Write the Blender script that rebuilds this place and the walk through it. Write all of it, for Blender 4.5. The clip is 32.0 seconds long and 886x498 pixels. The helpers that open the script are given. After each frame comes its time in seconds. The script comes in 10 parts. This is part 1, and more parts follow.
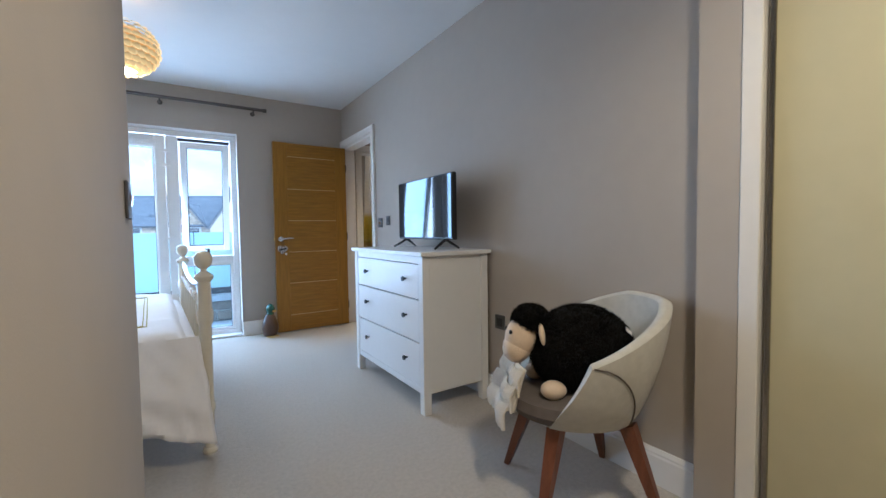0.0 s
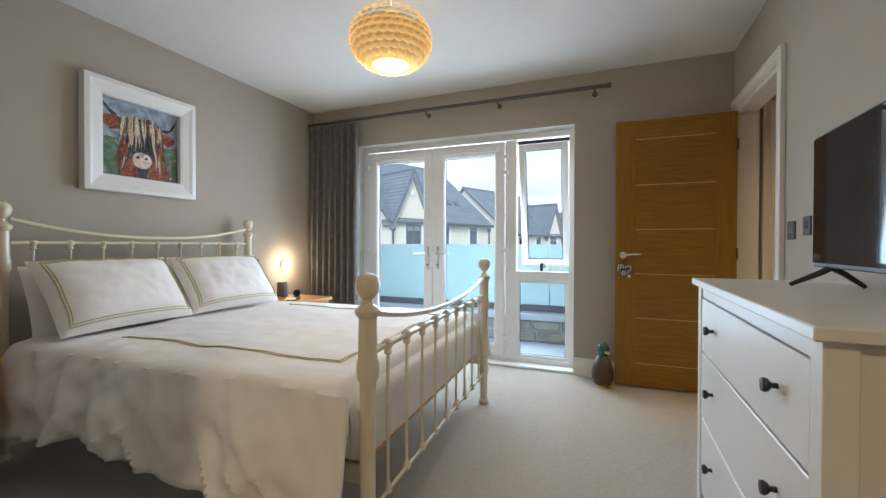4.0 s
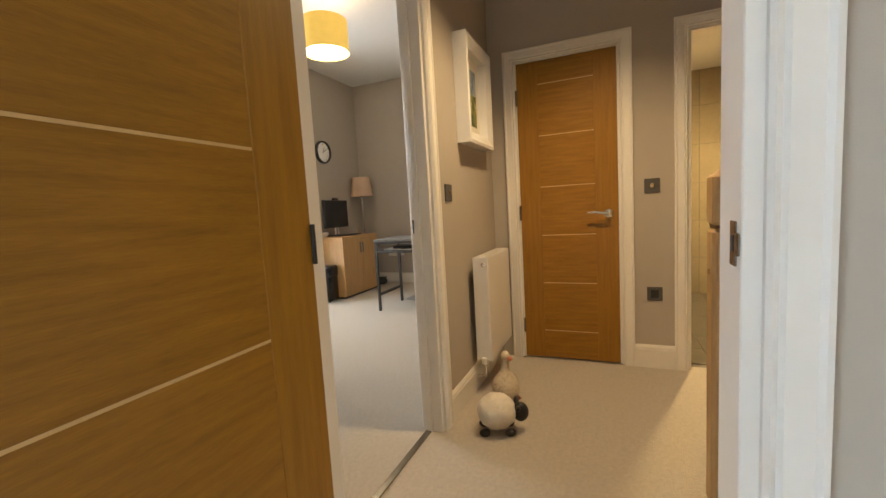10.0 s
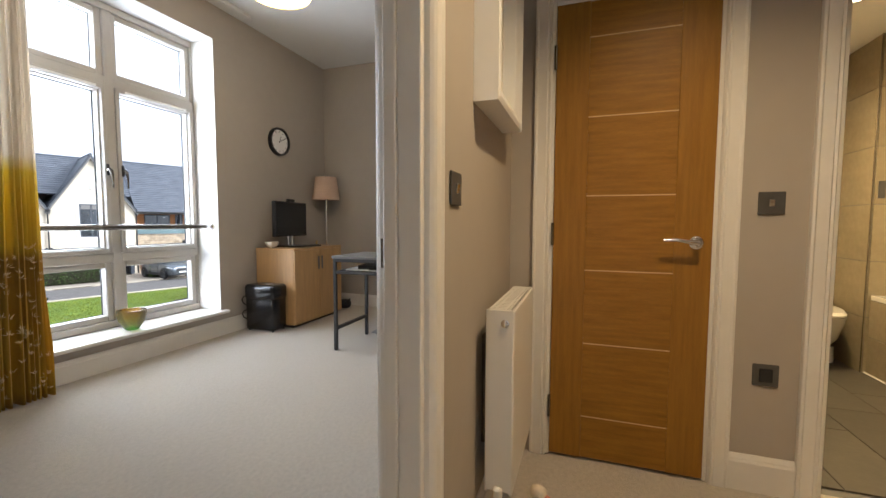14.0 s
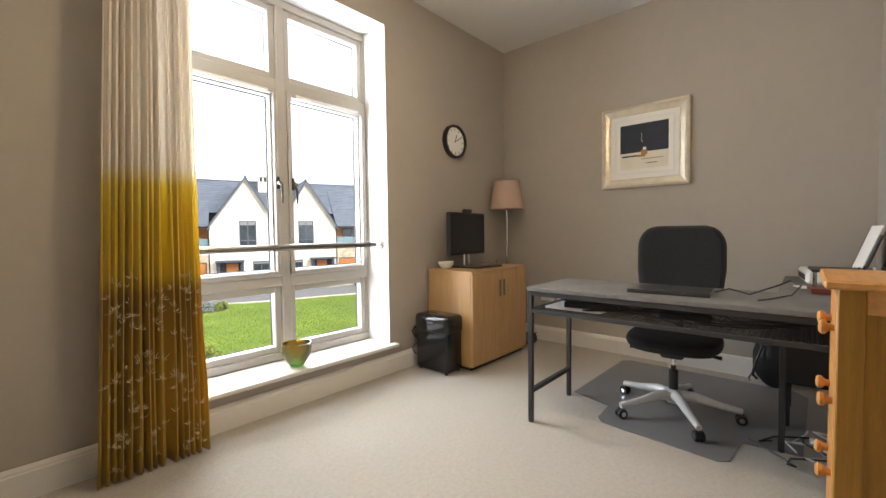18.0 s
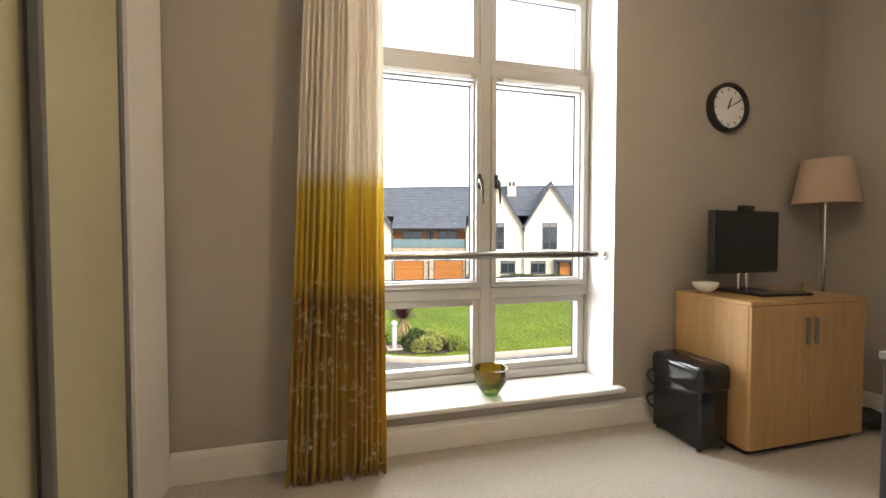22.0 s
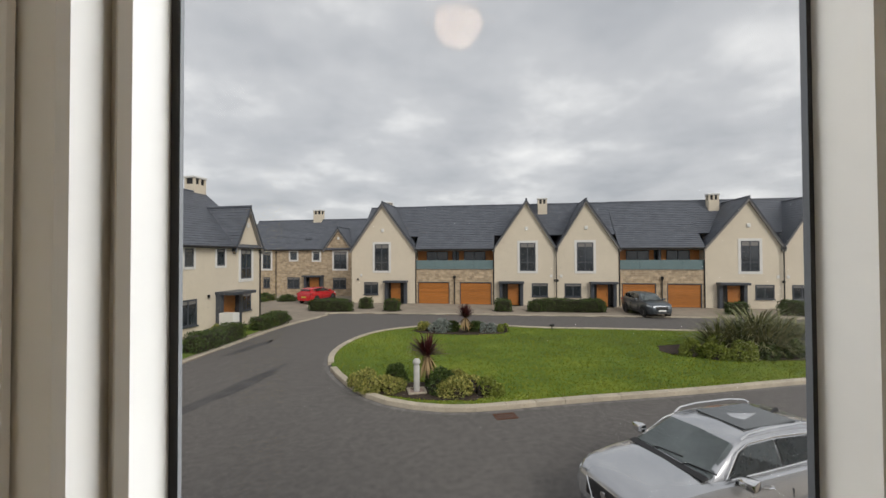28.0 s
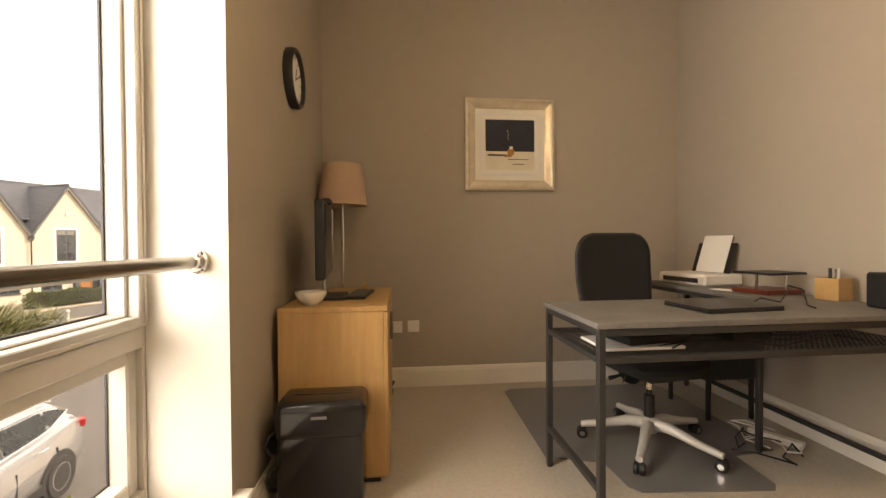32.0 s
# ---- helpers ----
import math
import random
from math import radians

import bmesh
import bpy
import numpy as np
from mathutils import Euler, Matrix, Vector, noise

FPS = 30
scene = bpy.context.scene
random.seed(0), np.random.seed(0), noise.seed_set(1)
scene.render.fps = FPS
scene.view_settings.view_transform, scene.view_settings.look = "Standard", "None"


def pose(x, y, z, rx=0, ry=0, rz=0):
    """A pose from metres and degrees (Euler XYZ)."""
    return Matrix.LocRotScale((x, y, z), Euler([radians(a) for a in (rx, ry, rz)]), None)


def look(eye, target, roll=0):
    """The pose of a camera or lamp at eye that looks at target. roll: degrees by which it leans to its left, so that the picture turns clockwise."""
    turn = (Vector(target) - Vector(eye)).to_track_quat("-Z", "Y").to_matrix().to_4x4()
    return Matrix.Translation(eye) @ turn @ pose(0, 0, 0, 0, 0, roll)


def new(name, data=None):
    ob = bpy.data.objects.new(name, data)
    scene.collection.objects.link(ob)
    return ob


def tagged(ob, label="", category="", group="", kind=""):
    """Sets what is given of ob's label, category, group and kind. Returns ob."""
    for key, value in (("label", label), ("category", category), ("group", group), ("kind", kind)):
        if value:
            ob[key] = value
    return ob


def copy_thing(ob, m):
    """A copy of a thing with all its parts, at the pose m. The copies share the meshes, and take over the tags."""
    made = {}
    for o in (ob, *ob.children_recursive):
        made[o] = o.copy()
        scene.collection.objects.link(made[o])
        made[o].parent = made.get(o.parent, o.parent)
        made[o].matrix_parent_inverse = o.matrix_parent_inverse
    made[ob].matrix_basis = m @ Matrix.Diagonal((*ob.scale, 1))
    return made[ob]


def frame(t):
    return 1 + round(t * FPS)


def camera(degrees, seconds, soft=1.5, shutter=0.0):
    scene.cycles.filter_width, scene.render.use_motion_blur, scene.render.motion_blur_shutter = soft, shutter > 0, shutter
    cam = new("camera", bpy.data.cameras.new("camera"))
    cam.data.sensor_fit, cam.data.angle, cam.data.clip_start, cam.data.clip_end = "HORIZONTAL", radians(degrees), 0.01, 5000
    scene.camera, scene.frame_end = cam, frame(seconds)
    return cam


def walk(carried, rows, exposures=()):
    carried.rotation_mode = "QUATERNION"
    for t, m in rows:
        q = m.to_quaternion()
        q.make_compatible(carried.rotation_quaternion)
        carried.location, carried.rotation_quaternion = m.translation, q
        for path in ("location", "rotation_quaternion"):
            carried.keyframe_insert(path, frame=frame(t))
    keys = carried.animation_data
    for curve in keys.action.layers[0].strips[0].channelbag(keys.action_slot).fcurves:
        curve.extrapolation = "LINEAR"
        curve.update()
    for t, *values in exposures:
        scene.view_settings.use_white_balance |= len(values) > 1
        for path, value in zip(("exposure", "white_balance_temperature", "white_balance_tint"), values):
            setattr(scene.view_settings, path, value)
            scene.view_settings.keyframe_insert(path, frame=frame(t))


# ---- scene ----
cam = camera(94.6, 32.0)
PATH = [
    (0, (-1.633, -4.644, 1.054), (-0.545, -2.967, 0.966), -0.8),
    (0.5, (-1.439, -4.533, 1.042), (-0.609, -2.714, 0.991), -0.2),
    (1, (-1.299, -4.405, 1.044), (-0.738, -2.486, 0.991), 0.1),
    (1.5, (-1.17, -4.246, 1.044), (-0.911, -2.263, 1.001), 0.6),
    (2, (-1.031, -4.1, 1.043), (-1.087, -2.102, 1.003), 0.8),
    (2.5, (-0.898, -3.978, 1.047), (-1.225, -2.005, 1.02), 1.3),
    (3, (-0.853, -3.832, 1.042), (-1.398, -1.908, 1.019), 1.2),
    (3.5, (-0.811, -3.682, 1.053), (-1.525, -1.814, 1.038), 1.1),
    (5.5, (-0.847, -2.956, 1.08), (-1.643, -1.122, 1.032), -0.7),
    (6, (-0.889, -2.728, 1.062), (-1.528, -0.833, 1.017), -0.9),
    (6.5, (-0.914, -2.449, 1.066), (-1.35, -0.498, 1.027), -0.9),
    (7, (-0.921, -2.205, 1.068), (-1.132, -0.217, 1.023), -1.3),
    (7.5, (-0.932, -1.938, 1.081), (-0.868, 0.061, 1.037), -1.6),
    (8, (-0.939, -1.656, 1.057), (-0.469, 0.287, 1.024), -2.2),
    (8.5, (-0.864, -1.375, 1.071), (-0.004, 0.43, 1.014), -2.7),
    (9, (-0.802, -1.065, 1.059), (0.467, 0.479, 0.967), -3.4),
    (9.5, (-0.762, -0.869, 1.066), (0.834, 0.327, 0.92), -3.4),
    (10, (-0.664, -0.693, 1.066), (1.172, 0.079, 0.875), -3.3),
    (10.5, (-0.561, -0.533, 1.086), (1.401, -0.214, 0.862), -2.9),
    (11, (-0.46, -0.416, 1.069), (1.529, -0.465, 0.859), -2.7),
    (11.5, (-0.393, -0.371, 1.079), (1.575, -0.665, 0.878), -2.4),
    (12, (-0.27, -0.354, 1.069), (1.683, -0.738, 0.876), -2.1),
    (12.5, (-0.112, -0.347, 1.071), (1.853, -0.667, 0.882), -1.6),
    (13, (-0.011, -0.337, 1.069), (1.979, -0.427, 0.891), -0.8),
    (13.5, (0.131, -0.291, 1.058), (2.11, -0.045, 0.902), -0.1),
    (14, (0.255, -0.243, 1.061), (2.142, 0.409, 0.932), 0.2),
    (14.5, (0.412, -0.186, 1.05), (2.128, 0.838, 0.949), 0.6),
    (15, (0.517, -0.117, 1.052), (2.045, 1.172, 0.982), 1.1),
    (15.5, (0.729, -0.142, 1.062), (2.024, 1.381, 0.993), 0.1),
    (17.5, (0.975, 0.374, 1.095), (2.377, 1.798, 1.014), -0.4),
    (18, (1.046, 0.507, 1.102), (2.539, 1.835, 1.023), -0.7),
    (18.5, (1.132, 0.625, 1.105), (2.695, 1.871, 1.035), -1.2),
    (19, (1.212, 0.753, 1.116), (2.822, 1.937, 1.052), -1.3),
    (19.5, (1.304, 0.805, 1.115), (2.903, 2.004, 1.051), -1.3),
    (20, (1.471, 0.806, 1.118), (2.951, 2.15, 1.061), -0.7),
    (20.5, (1.575, 0.808, 1.143), (2.836, 2.36, 1.086), -0.2),
    (21, (1.597, 0.817, 1.158), (2.571, 2.562, 1.093), 0.2),
    (21.5, (1.604, 0.828, 1.154), (2.283, 2.707, 1.083), 0.1),
    (22, (1.553, 0.879, 1.127), (2.066, 2.811, 1.064), 0.0),
    (22.5, (1.53, 0.937, 1.107), (1.984, 2.884, 1.041), 0.0),
    (23, (1.585, 1.094, 1.119), (2.04, 3.039, 1.023), -0.1),
    (23.5, (1.618, 1.324, 1.126), (2.12, 3.258, 1.034), -0.0),
    (24, (1.697, 1.586, 1.141), (2.215, 3.516, 1.063), -0.0),
    (24.5, (1.788, 1.832, 1.189), (2.276, 3.771, 1.132), -0.4),
    (25, (1.842, 2.09, 1.199), (2.284, 4.041, 1.171), -0.4),
    (25.5, (1.868, 2.321, 1.228), (2.26, 4.283, 1.218), -0.5),
    (26, (1.911, 2.545, 1.249), (2.266, 4.513, 1.255), -0.1),
    (26.5, (1.927, 2.698, 1.253), (2.252, 4.671, 1.274), 0.0),
    (28.5, (1.921, 2.988, 1.236), (2.413, 4.926, 1.273), -0.5),
    (29, (1.921, 2.950, 1.236), (2.593, 4.833, 1.261), -0.5),
    (29.5, (1.920, 2.835, 1.228), (2.856, 4.602, 1.239), -0.0),
    (30, (1.949, 2.733, 1.213), (3.209, 4.286, 1.208), -0.2),
    (30.5, (1.928, 2.635, 1.167), (3.515, 3.851, 1.150), -0.2),
    (31, (1.869, 2.556, 1.136), (3.712, 3.333, 1.112), -0.2),
    (31.5, (1.794, 2.476, 1.106), (3.775, 2.751, 1.075), -0.2),
    (32, (1.739, 2.393, 1.072), (3.728, 2.184, 1.045), -0.4),
]
EXPOSURES = [(0, 1.66, 4950, 10), (1, 1.55, 5600, 10), (2, 1.52, 6150, 10), (3.5, 1.38, 6450, 10), (6, 1.15, 6400, 10), (7, 1.05, 6900, 10), (8, 0.85, 8900, 10), (9, 1.55, 9600, 10), (10, 2.0, 6500, 10), (11, 2.2, 5900, 10), (12, 2.35, 5500, 10), (13, 2.5, 6100, 10), (14, 1.8, 5700, 10), (15, 1.95, 5500, 10),
             (17.5, 2.15, 6050, 10), (19, 1.95, 6100, 10), (21, 1.9, 6300, 10), (23, 1.75, 6600, 10), (24.5, 1.25, 6900, 10), (25, 1.0, 6800, 10), (26, 0.35, 6500, 10), (28.5, 0.2, 6600, 10), (30, 0.3, 6700, 10), (30.5, 0.25, 6800, 10), (31, 0.28, 7300, 10), (32, 1.72, 9000, 18)]
walk(cam, [(t, look(eye, target, roll)) for t, eye, target, roll in PATH], EXPOSURES)

# ---- world and lights ----
def make_world():
    w = bpy.data.worlds.new("overcast_sky")
    scene.world = w
    w.use_nodes = True
    nt = w.node_tree
    nt.nodes.clear()
    N = nt.nodes.new
    out = N("ShaderNodeOutputWorld")
    bg = N("ShaderNodeBackground")
    sky = N("ShaderNodeTexSky")
    sky.sky_type = "NISHITA"
    sky.sun_disc = False
    sky.sun_elevation = radians(36)
    sky.sun_rotation = radians(158)
    sky.air_density, sky.dust_density = 1.0, 3.0
    tc = N("ShaderNodeTexCoord")
    sep = N("ShaderNodeSeparateXYZ")
    nt.links.new(tc.outputs["Generated"], sep.inputs[0])
    # cloud deck: the direction carried onto a flat layer
    zz = N("ShaderNodeMath"); zz.operation = "ADD"; zz.inputs[1].default_value = 0.22
    absz = N("ShaderNodeMath"); absz.operation = "ABSOLUTE"
    nt.links.new(sep.outputs[2], absz.inputs[0])
    nt.links.new(absz.outputs[0], zz.inputs[0])
    dx = N("ShaderNodeMath"); dx.operation = "DIVIDE"
    dy = N("ShaderNodeMath"); dy.operation = "DIVIDE"
    nt.links.new(sep.outputs[0], dx.inputs[0]); nt.links.new(zz.outputs[0], dx.inputs[1])
    nt.links.new(sep.outputs[1], dy.inputs[0]); nt.links.new(zz.outputs[0], dy.inputs[1])
    comb = N("ShaderNodeCombineXYZ")
    nt.links.new(dx.outputs[0], comb.inputs[0]); nt.links.new(dy.outputs[0], comb.inputs[1])
    n1 = N("ShaderNodeTexNoise"); n1.inputs["Scale"].default_value = 1.6; n1.inputs["Detail"].default_value = 7; n1.inputs["Roughness"].default_value = 0.52
    nt.links.new(comb.outputs[0], n1.inputs["Vector"])
    ramp = N("ShaderNodeValToRGB")
    e = ramp.color_ramp.elements
    e[0].position, e[0].color = 0.30, (0.40, 0.42, 0.45, 1)
    e[1].position, e[1].color = 0.72, (0.86, 0.865, 0.86, 1)
    m = e.new(0.52); m.color = (0.54, 0.555, 0.575, 1)
    nt.links.new(n1.outputs["Fac"], ramp.inputs[0])
    sc = N("ShaderNodeVectorMath"); sc.operation = "SCALE"; sc.inputs["Scale"].default_value = 0.08
    nt.links.new(sky.outputs[0], sc.inputs[0])
    mix = N("ShaderNodeMix"); mix.data_type = "RGBA"
    mix.inputs[0].default_value = 0.92
    nt.links.new(sc.outputs[0], mix.inputs[6]); nt.links.new(ramp.outputs[0], mix.inputs[7])
    nt.links.new(mix.outputs[2], bg.inputs["Color"])
    bg.inputs["Strength"].default_value = 1.0
    nt.links.new(bg.outputs[0], out.inputs[0])


make_world()


def lamp(name, kind, energy, m, color=(1, 1, 1), size=0.2, size_y=None, spot=None, blend=0.5):
    d = bpy.data.lights.new(name, kind)
    d.energy, d.color = energy, color
    if kind == "AREA":
        d.size = size
        if size_y:
            d.shape, d.size_y = "RECTANGLE", size_y
    elif kind == "SUN":
        d.angle = radians(size)
    else:
        d.shadow_soft_size = size
    if spot:
        d.spot_size, d.spot_blend = radians(spot), blend
    ob = new(name, d)
    ob.matrix_world = m
    return ob


WARM = (1.0, 0.76, 0.47)
lamp("sun", "SUN", 1.5, look((0, 0, 10), (-2.0, 5, 6.3)), (1.0, 0.96, 0.9), 25)
lamp("bedroom_window_daylight", "AREA", 52, look((-2.15, 0.62, 1.15), (-2.15, -1.6, 0.1)), (0.72, 0.86, 1.0), 2.0, 1.9)
lamp("office_window_daylight", "AREA", 40, look((2.44, 3.75, 1.6), (2.46, 0.5, 1.2)), (0.93, 0.97, 1.0), 1.3, 2.4)
lamp("bedroom_pendant_light", "POINT", 3.6, pose(-1.89, -1.63, 1.955), WARM, 0.08)
lamp("bedroom_pendant_uplight", "POINT", 0.28, pose(-1.89, -1.63, 2.35), WARM, 0.04)
lamp("office_pendant_light", "POINT", 9.5, pose(2.42, 1.60, 2.44), WARM, 0.12)
lamp("office_pendant_uplight", "POINT", 1.5, pose(2.42, 1.60, 2.80), WARM, 0.08)
lamp("landing_ceiling_light", "SPOT", 32, pose(1.2, -0.62, 2.40), (1.0, 0.70, 0.36), 0.06, spot=130, blend=1.0)
lamp("bathroom_downlight_light", "SPOT", 70, pose(3.2, -1.45, 2.33), (1.0, 0.70, 0.32), 0.05, spot=165, blend=0.9)
lamp("dressing_downlight_light", "SPOT", 35, pose(-1.0, -4.7, 2.40), (1.0, 0.75, 0.44), 0.08, spot=165, blend=0.9)

# ---- materials ----
MATS = {}


def material(name, base, rough=0.6, metal=0.0, vary=0.06, scale=8.0, bump=0.0, bump_scale=200.0, spec=0.5,
             second=None, second_at=0.55, stretch=(1, 1, 1), random=0.0, sheen=0.0, transmission=0.0, emit=None, coat=0.0, local=True):
    """A plain surface with two scales of variation, fine relief and an optional second tone."""
    if name in MATS:
        return MATS[name]
    mt = bpy.data.materials.new(name)
    mt.use_nodes = True
    nt = mt.node_tree
    b = nt.nodes["Principled BSDF"]
    L = nt.links.new
    b.inputs["Roughness"].default_value = rough
    b.inputs["Metallic"].default_value = metal
    b.inputs["Specular IOR Level"].default_value = spec
    b.inputs["Sheen Weight"].default_value = sheen
    b.inputs["Transmission Weight"].default_value = transmission
    b.inputs["Coat Weight"].default_value = coat
    tc = nt.nodes.new("ShaderNodeTexCoord")
    mp = nt.nodes.new("ShaderNodeMapping")
    mp.inputs["Scale"].default_value = stretch
    L(tc.outputs["Object"], mp.inputs[0])
    n1 = nt.nodes.new("ShaderNodeTexNoise")
    n1.inputs["Scale"].default_value, n1.inputs["Detail"].default_value = scale, 6
    L(mp.outputs[0], n1.inputs["Vector"])
    n2 = nt.nodes.new("ShaderNodeTexNoise")
    n2.inputs["Scale"].default_value, n2.inputs["Detail"].default_value = scale * 9, 4
    L(mp.outputs[0], n2.inputs["Vector"])
    add = nt.nodes.new("ShaderNodeMath"); add.operation = "MULTIPLY_ADD"
    L(n1.outputs["Fac"], add.inputs[0]); add.inputs[1].default_value = 0.65
    half = nt.nodes.new("ShaderNodeMath"); half.operation = "MULTIPLY"
    L(n2.outputs["Fac"], half.inputs[0]); half.inputs[1].default_value = 0.35
    L(half.outputs[0], add.inputs[2])
    ramp = nt.nodes.new("ShaderNodeValToRGB")
    e = ramp.color_ramp.elements
    lo = [max(0, c * (1 - vary * 1.6)) for c in base]
    hi = [min(1, c * (1 + vary * 1.6)) for c in base]
    e[0].position, e[0].color = 0.3, (*lo, 1)
    e[1].position, e[1].color = 0.7, (*hi, 1)
    if second:
        x = e.new(second_at); x.color = (*base, 1)
        e[len(e) - 1].color = (*second, 1)
    L(add.outputs[0], ramp.inputs[0])
    col = ramp.outputs[0]
    if random:
        oi = nt.nodes.new("ShaderNodeObjectInfo")
        hs = nt.nodes.new("ShaderNodeHueSaturation")
        mr = nt.nodes.new("ShaderNodeMapRange")
        mr.inputs[3].default_value, mr.inputs[4].default_value = 1 - random, 1 + random
        L(oi.outputs["Random"], mr.inputs[0])
        L(mr.outputs[0], hs.inputs["Value"])
        L(col, hs.inputs["Color"])
        col = hs.outputs[0]
    L(col, b.inputs["Base Color"])
    if bump:
        n3 = nt.nodes.new("ShaderNodeTexNoise")
        n3.inputs["Scale"].default_value, n3.inputs["Detail"].default_value = bump_scale, 3
        L(mp.outputs[0], n3.inputs["Vector"])
        bp = nt.nodes.new("ShaderNodeBump")
        bp.inputs["Strength"].default_value, bp.inputs["Distance"].default_value = bump, 0.01
        L(n3.outputs["Fac"], bp.inputs["Height"])
        L(bp.outputs[0], b.inputs["Normal"])
    if emit:
        b.inputs["Emission Color"].default_value = (*emit[0], 1)
        b.inputs["Emission Strength"].default_value = emit[1]
    MATS[name] = mt
    return mt


PAINT = material("wall_paint", (0.405, 0.361, 0.308), 0.85, vary=0.025, scale=1.2, bump=0.05, bump_scale=350)
CEIL = material("ceiling_paint", (0.72, 0.71, 0.69), 0.9, vary=0.015, scale=1.0, bump=0.03, bump_scale=300)
WHITE = material("white_gloss_paint", (0.74, 0.71, 0.66), 0.38, vary=0.02, scale=3, bump=0.02, bump_scale=60)
UPVC = material("white_plastic_frame", (0.80, 0.80, 0.79), 0.32, vary=0.015, scale=4)
CARPET = material("cream_carpet", (0.52, 0.465, 0.39), 0.98, vary=0.085, scale=55.0, bump=1.0, bump_scale=210, sheen=0.2)
OAK = material("oak_veneer", (0.47, 0.235, 0.068), 0.42, vary=0.16, scale=5, stretch=(1, 1, 9), bump=0.06, bump_scale=160)
GLASS = None


def glass(name, tint=(1, 1, 1), rough=0.0):
    if name in MATS:
        return MATS[name]
    mt = bpy.data.materials.new(name)
    mt.use_nodes = True
    nt = mt.node_tree
    nt.nodes.clear()
    out = nt.nodes.new("ShaderNodeOutputMaterial")
    tr = nt.nodes.new("ShaderNodeBsdfTransparent"); tr.inputs[0].default_value = (*tint, 1)
    gl = nt.nodes.new("ShaderNodeBsdfGlossy"); gl.inputs["Roughness"].default_value = 0.02 + rough
    lw = nt.nodes.new("ShaderNodeLayerWeight"); lw.inputs[0].default_value = 0.5
    pw = nt.nodes.new("ShaderNodeMath"); pw.operation = "POWER"; pw.inputs[1].default_value = 4.0
    fr = nt.nodes.new("ShaderNodeMath"); fr.operation = "MULTIPLY_ADD"; fr.inputs[1].default_value, fr.inputs[2].default_value = 0.6, 0.006
    nt.links.new(lw.outputs["Facing"], pw.inputs[0]); nt.links.new(pw.outputs[0], fr.inputs[0])
    mx = nt.nodes.new("ShaderNodeMixShader")
    nt.links.new(fr.outputs[0], mx.inputs[0]); nt.links.new(tr.outputs[0], mx.inputs[1]); nt.links.new(gl.outputs[0], mx.inputs[2])
    nt.links.new(mx.outputs[0], out.inputs[0])
    MATS[name] = mt
    return mt


PANE = glass("window_glass")


def hazed_glass(name, tint, veil):
    """Tinted glass with a translucent layer that paints a pale haze over the view."""
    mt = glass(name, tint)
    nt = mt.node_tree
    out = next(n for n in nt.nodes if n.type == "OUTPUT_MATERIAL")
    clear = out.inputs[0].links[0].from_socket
    haze_layer = nt.nodes.new("ShaderNodeBsdfTranslucent")
    haze_layer.inputs[0].default_value = (0.80, 0.86, 0.92, 1)
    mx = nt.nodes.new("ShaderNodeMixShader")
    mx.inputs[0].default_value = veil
    nt.links.new(clear, mx.inputs[1]); nt.links.new(haze_layer.outputs[0], mx.inputs[2])
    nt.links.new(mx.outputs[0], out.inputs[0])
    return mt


# bluish tint and pale mix paint a haze over the houses outside
PANEB = hazed_glass("hazed_door_glass", (0.84, 0.93, 1.0), 0.011)

# ---- mesh tools ----
def link(name, bm, mat, parent=None, label="", smooth=False):
    me = bpy.data.meshes.new(name)
    bmesh.ops.recalc_face_normals(bm, faces=bm.faces[:])
    if smooth:
        for f in bm.faces:
            f.smooth = True
    bm.to_mesh(me)
    bm.free()
    if smooth:
        me.set_sharp_from_angle(angle=radians(38))
    if mat:
        me.materials.append(mat)
    ob = new(name, me)
    if parent:
        ob.parent = parent
    if label:
        ob["label"] = label
    return ob


def part(name, bm, mat, parent, label="", smooth=False):
    return link(name, bm, mat, parent, label, smooth)


def thing(name, label, category, m=None, group="", kind=""):
    ob = new(name)
    ob.empty_display_size = 0.1
    if m is not None:
        ob.matrix_world = m
    return tagged(ob, label, category, group, kind)


def box(x0, x1, y0, y1, z0, z1, bevel=0.0, bm=None, seg=1):
    own = bmesh.new()
    bmesh.ops.create_cube(own, size=1)
    for v in own.verts:
        v.co = ((x0 + x1) / 2 + v.co.x * (x1 - x0), (y0 + y1) / 2 + v.co.y * (y1 - y0), (z0 + z1) / 2 + v.co.z * (z1 - z0))
    if bevel:
        bmesh.ops.bevel(own, geom=own.edges[:], offset=bevel, segments=seg, profile=0.5, affect="EDGES")
    if bm is None:
        return own
    return merge(bm, own)


def merge(bm, other, m=None):
    if m is not None:
        bmesh.ops.transform(other, matrix=m, verts=other.verts[:])
    me = bpy.data.meshes.new("tmp")
    other.to_mesh(me)
    other.free()
    bm.from_mesh(me)
    bpy.data.meshes.remove(me)
    return bm


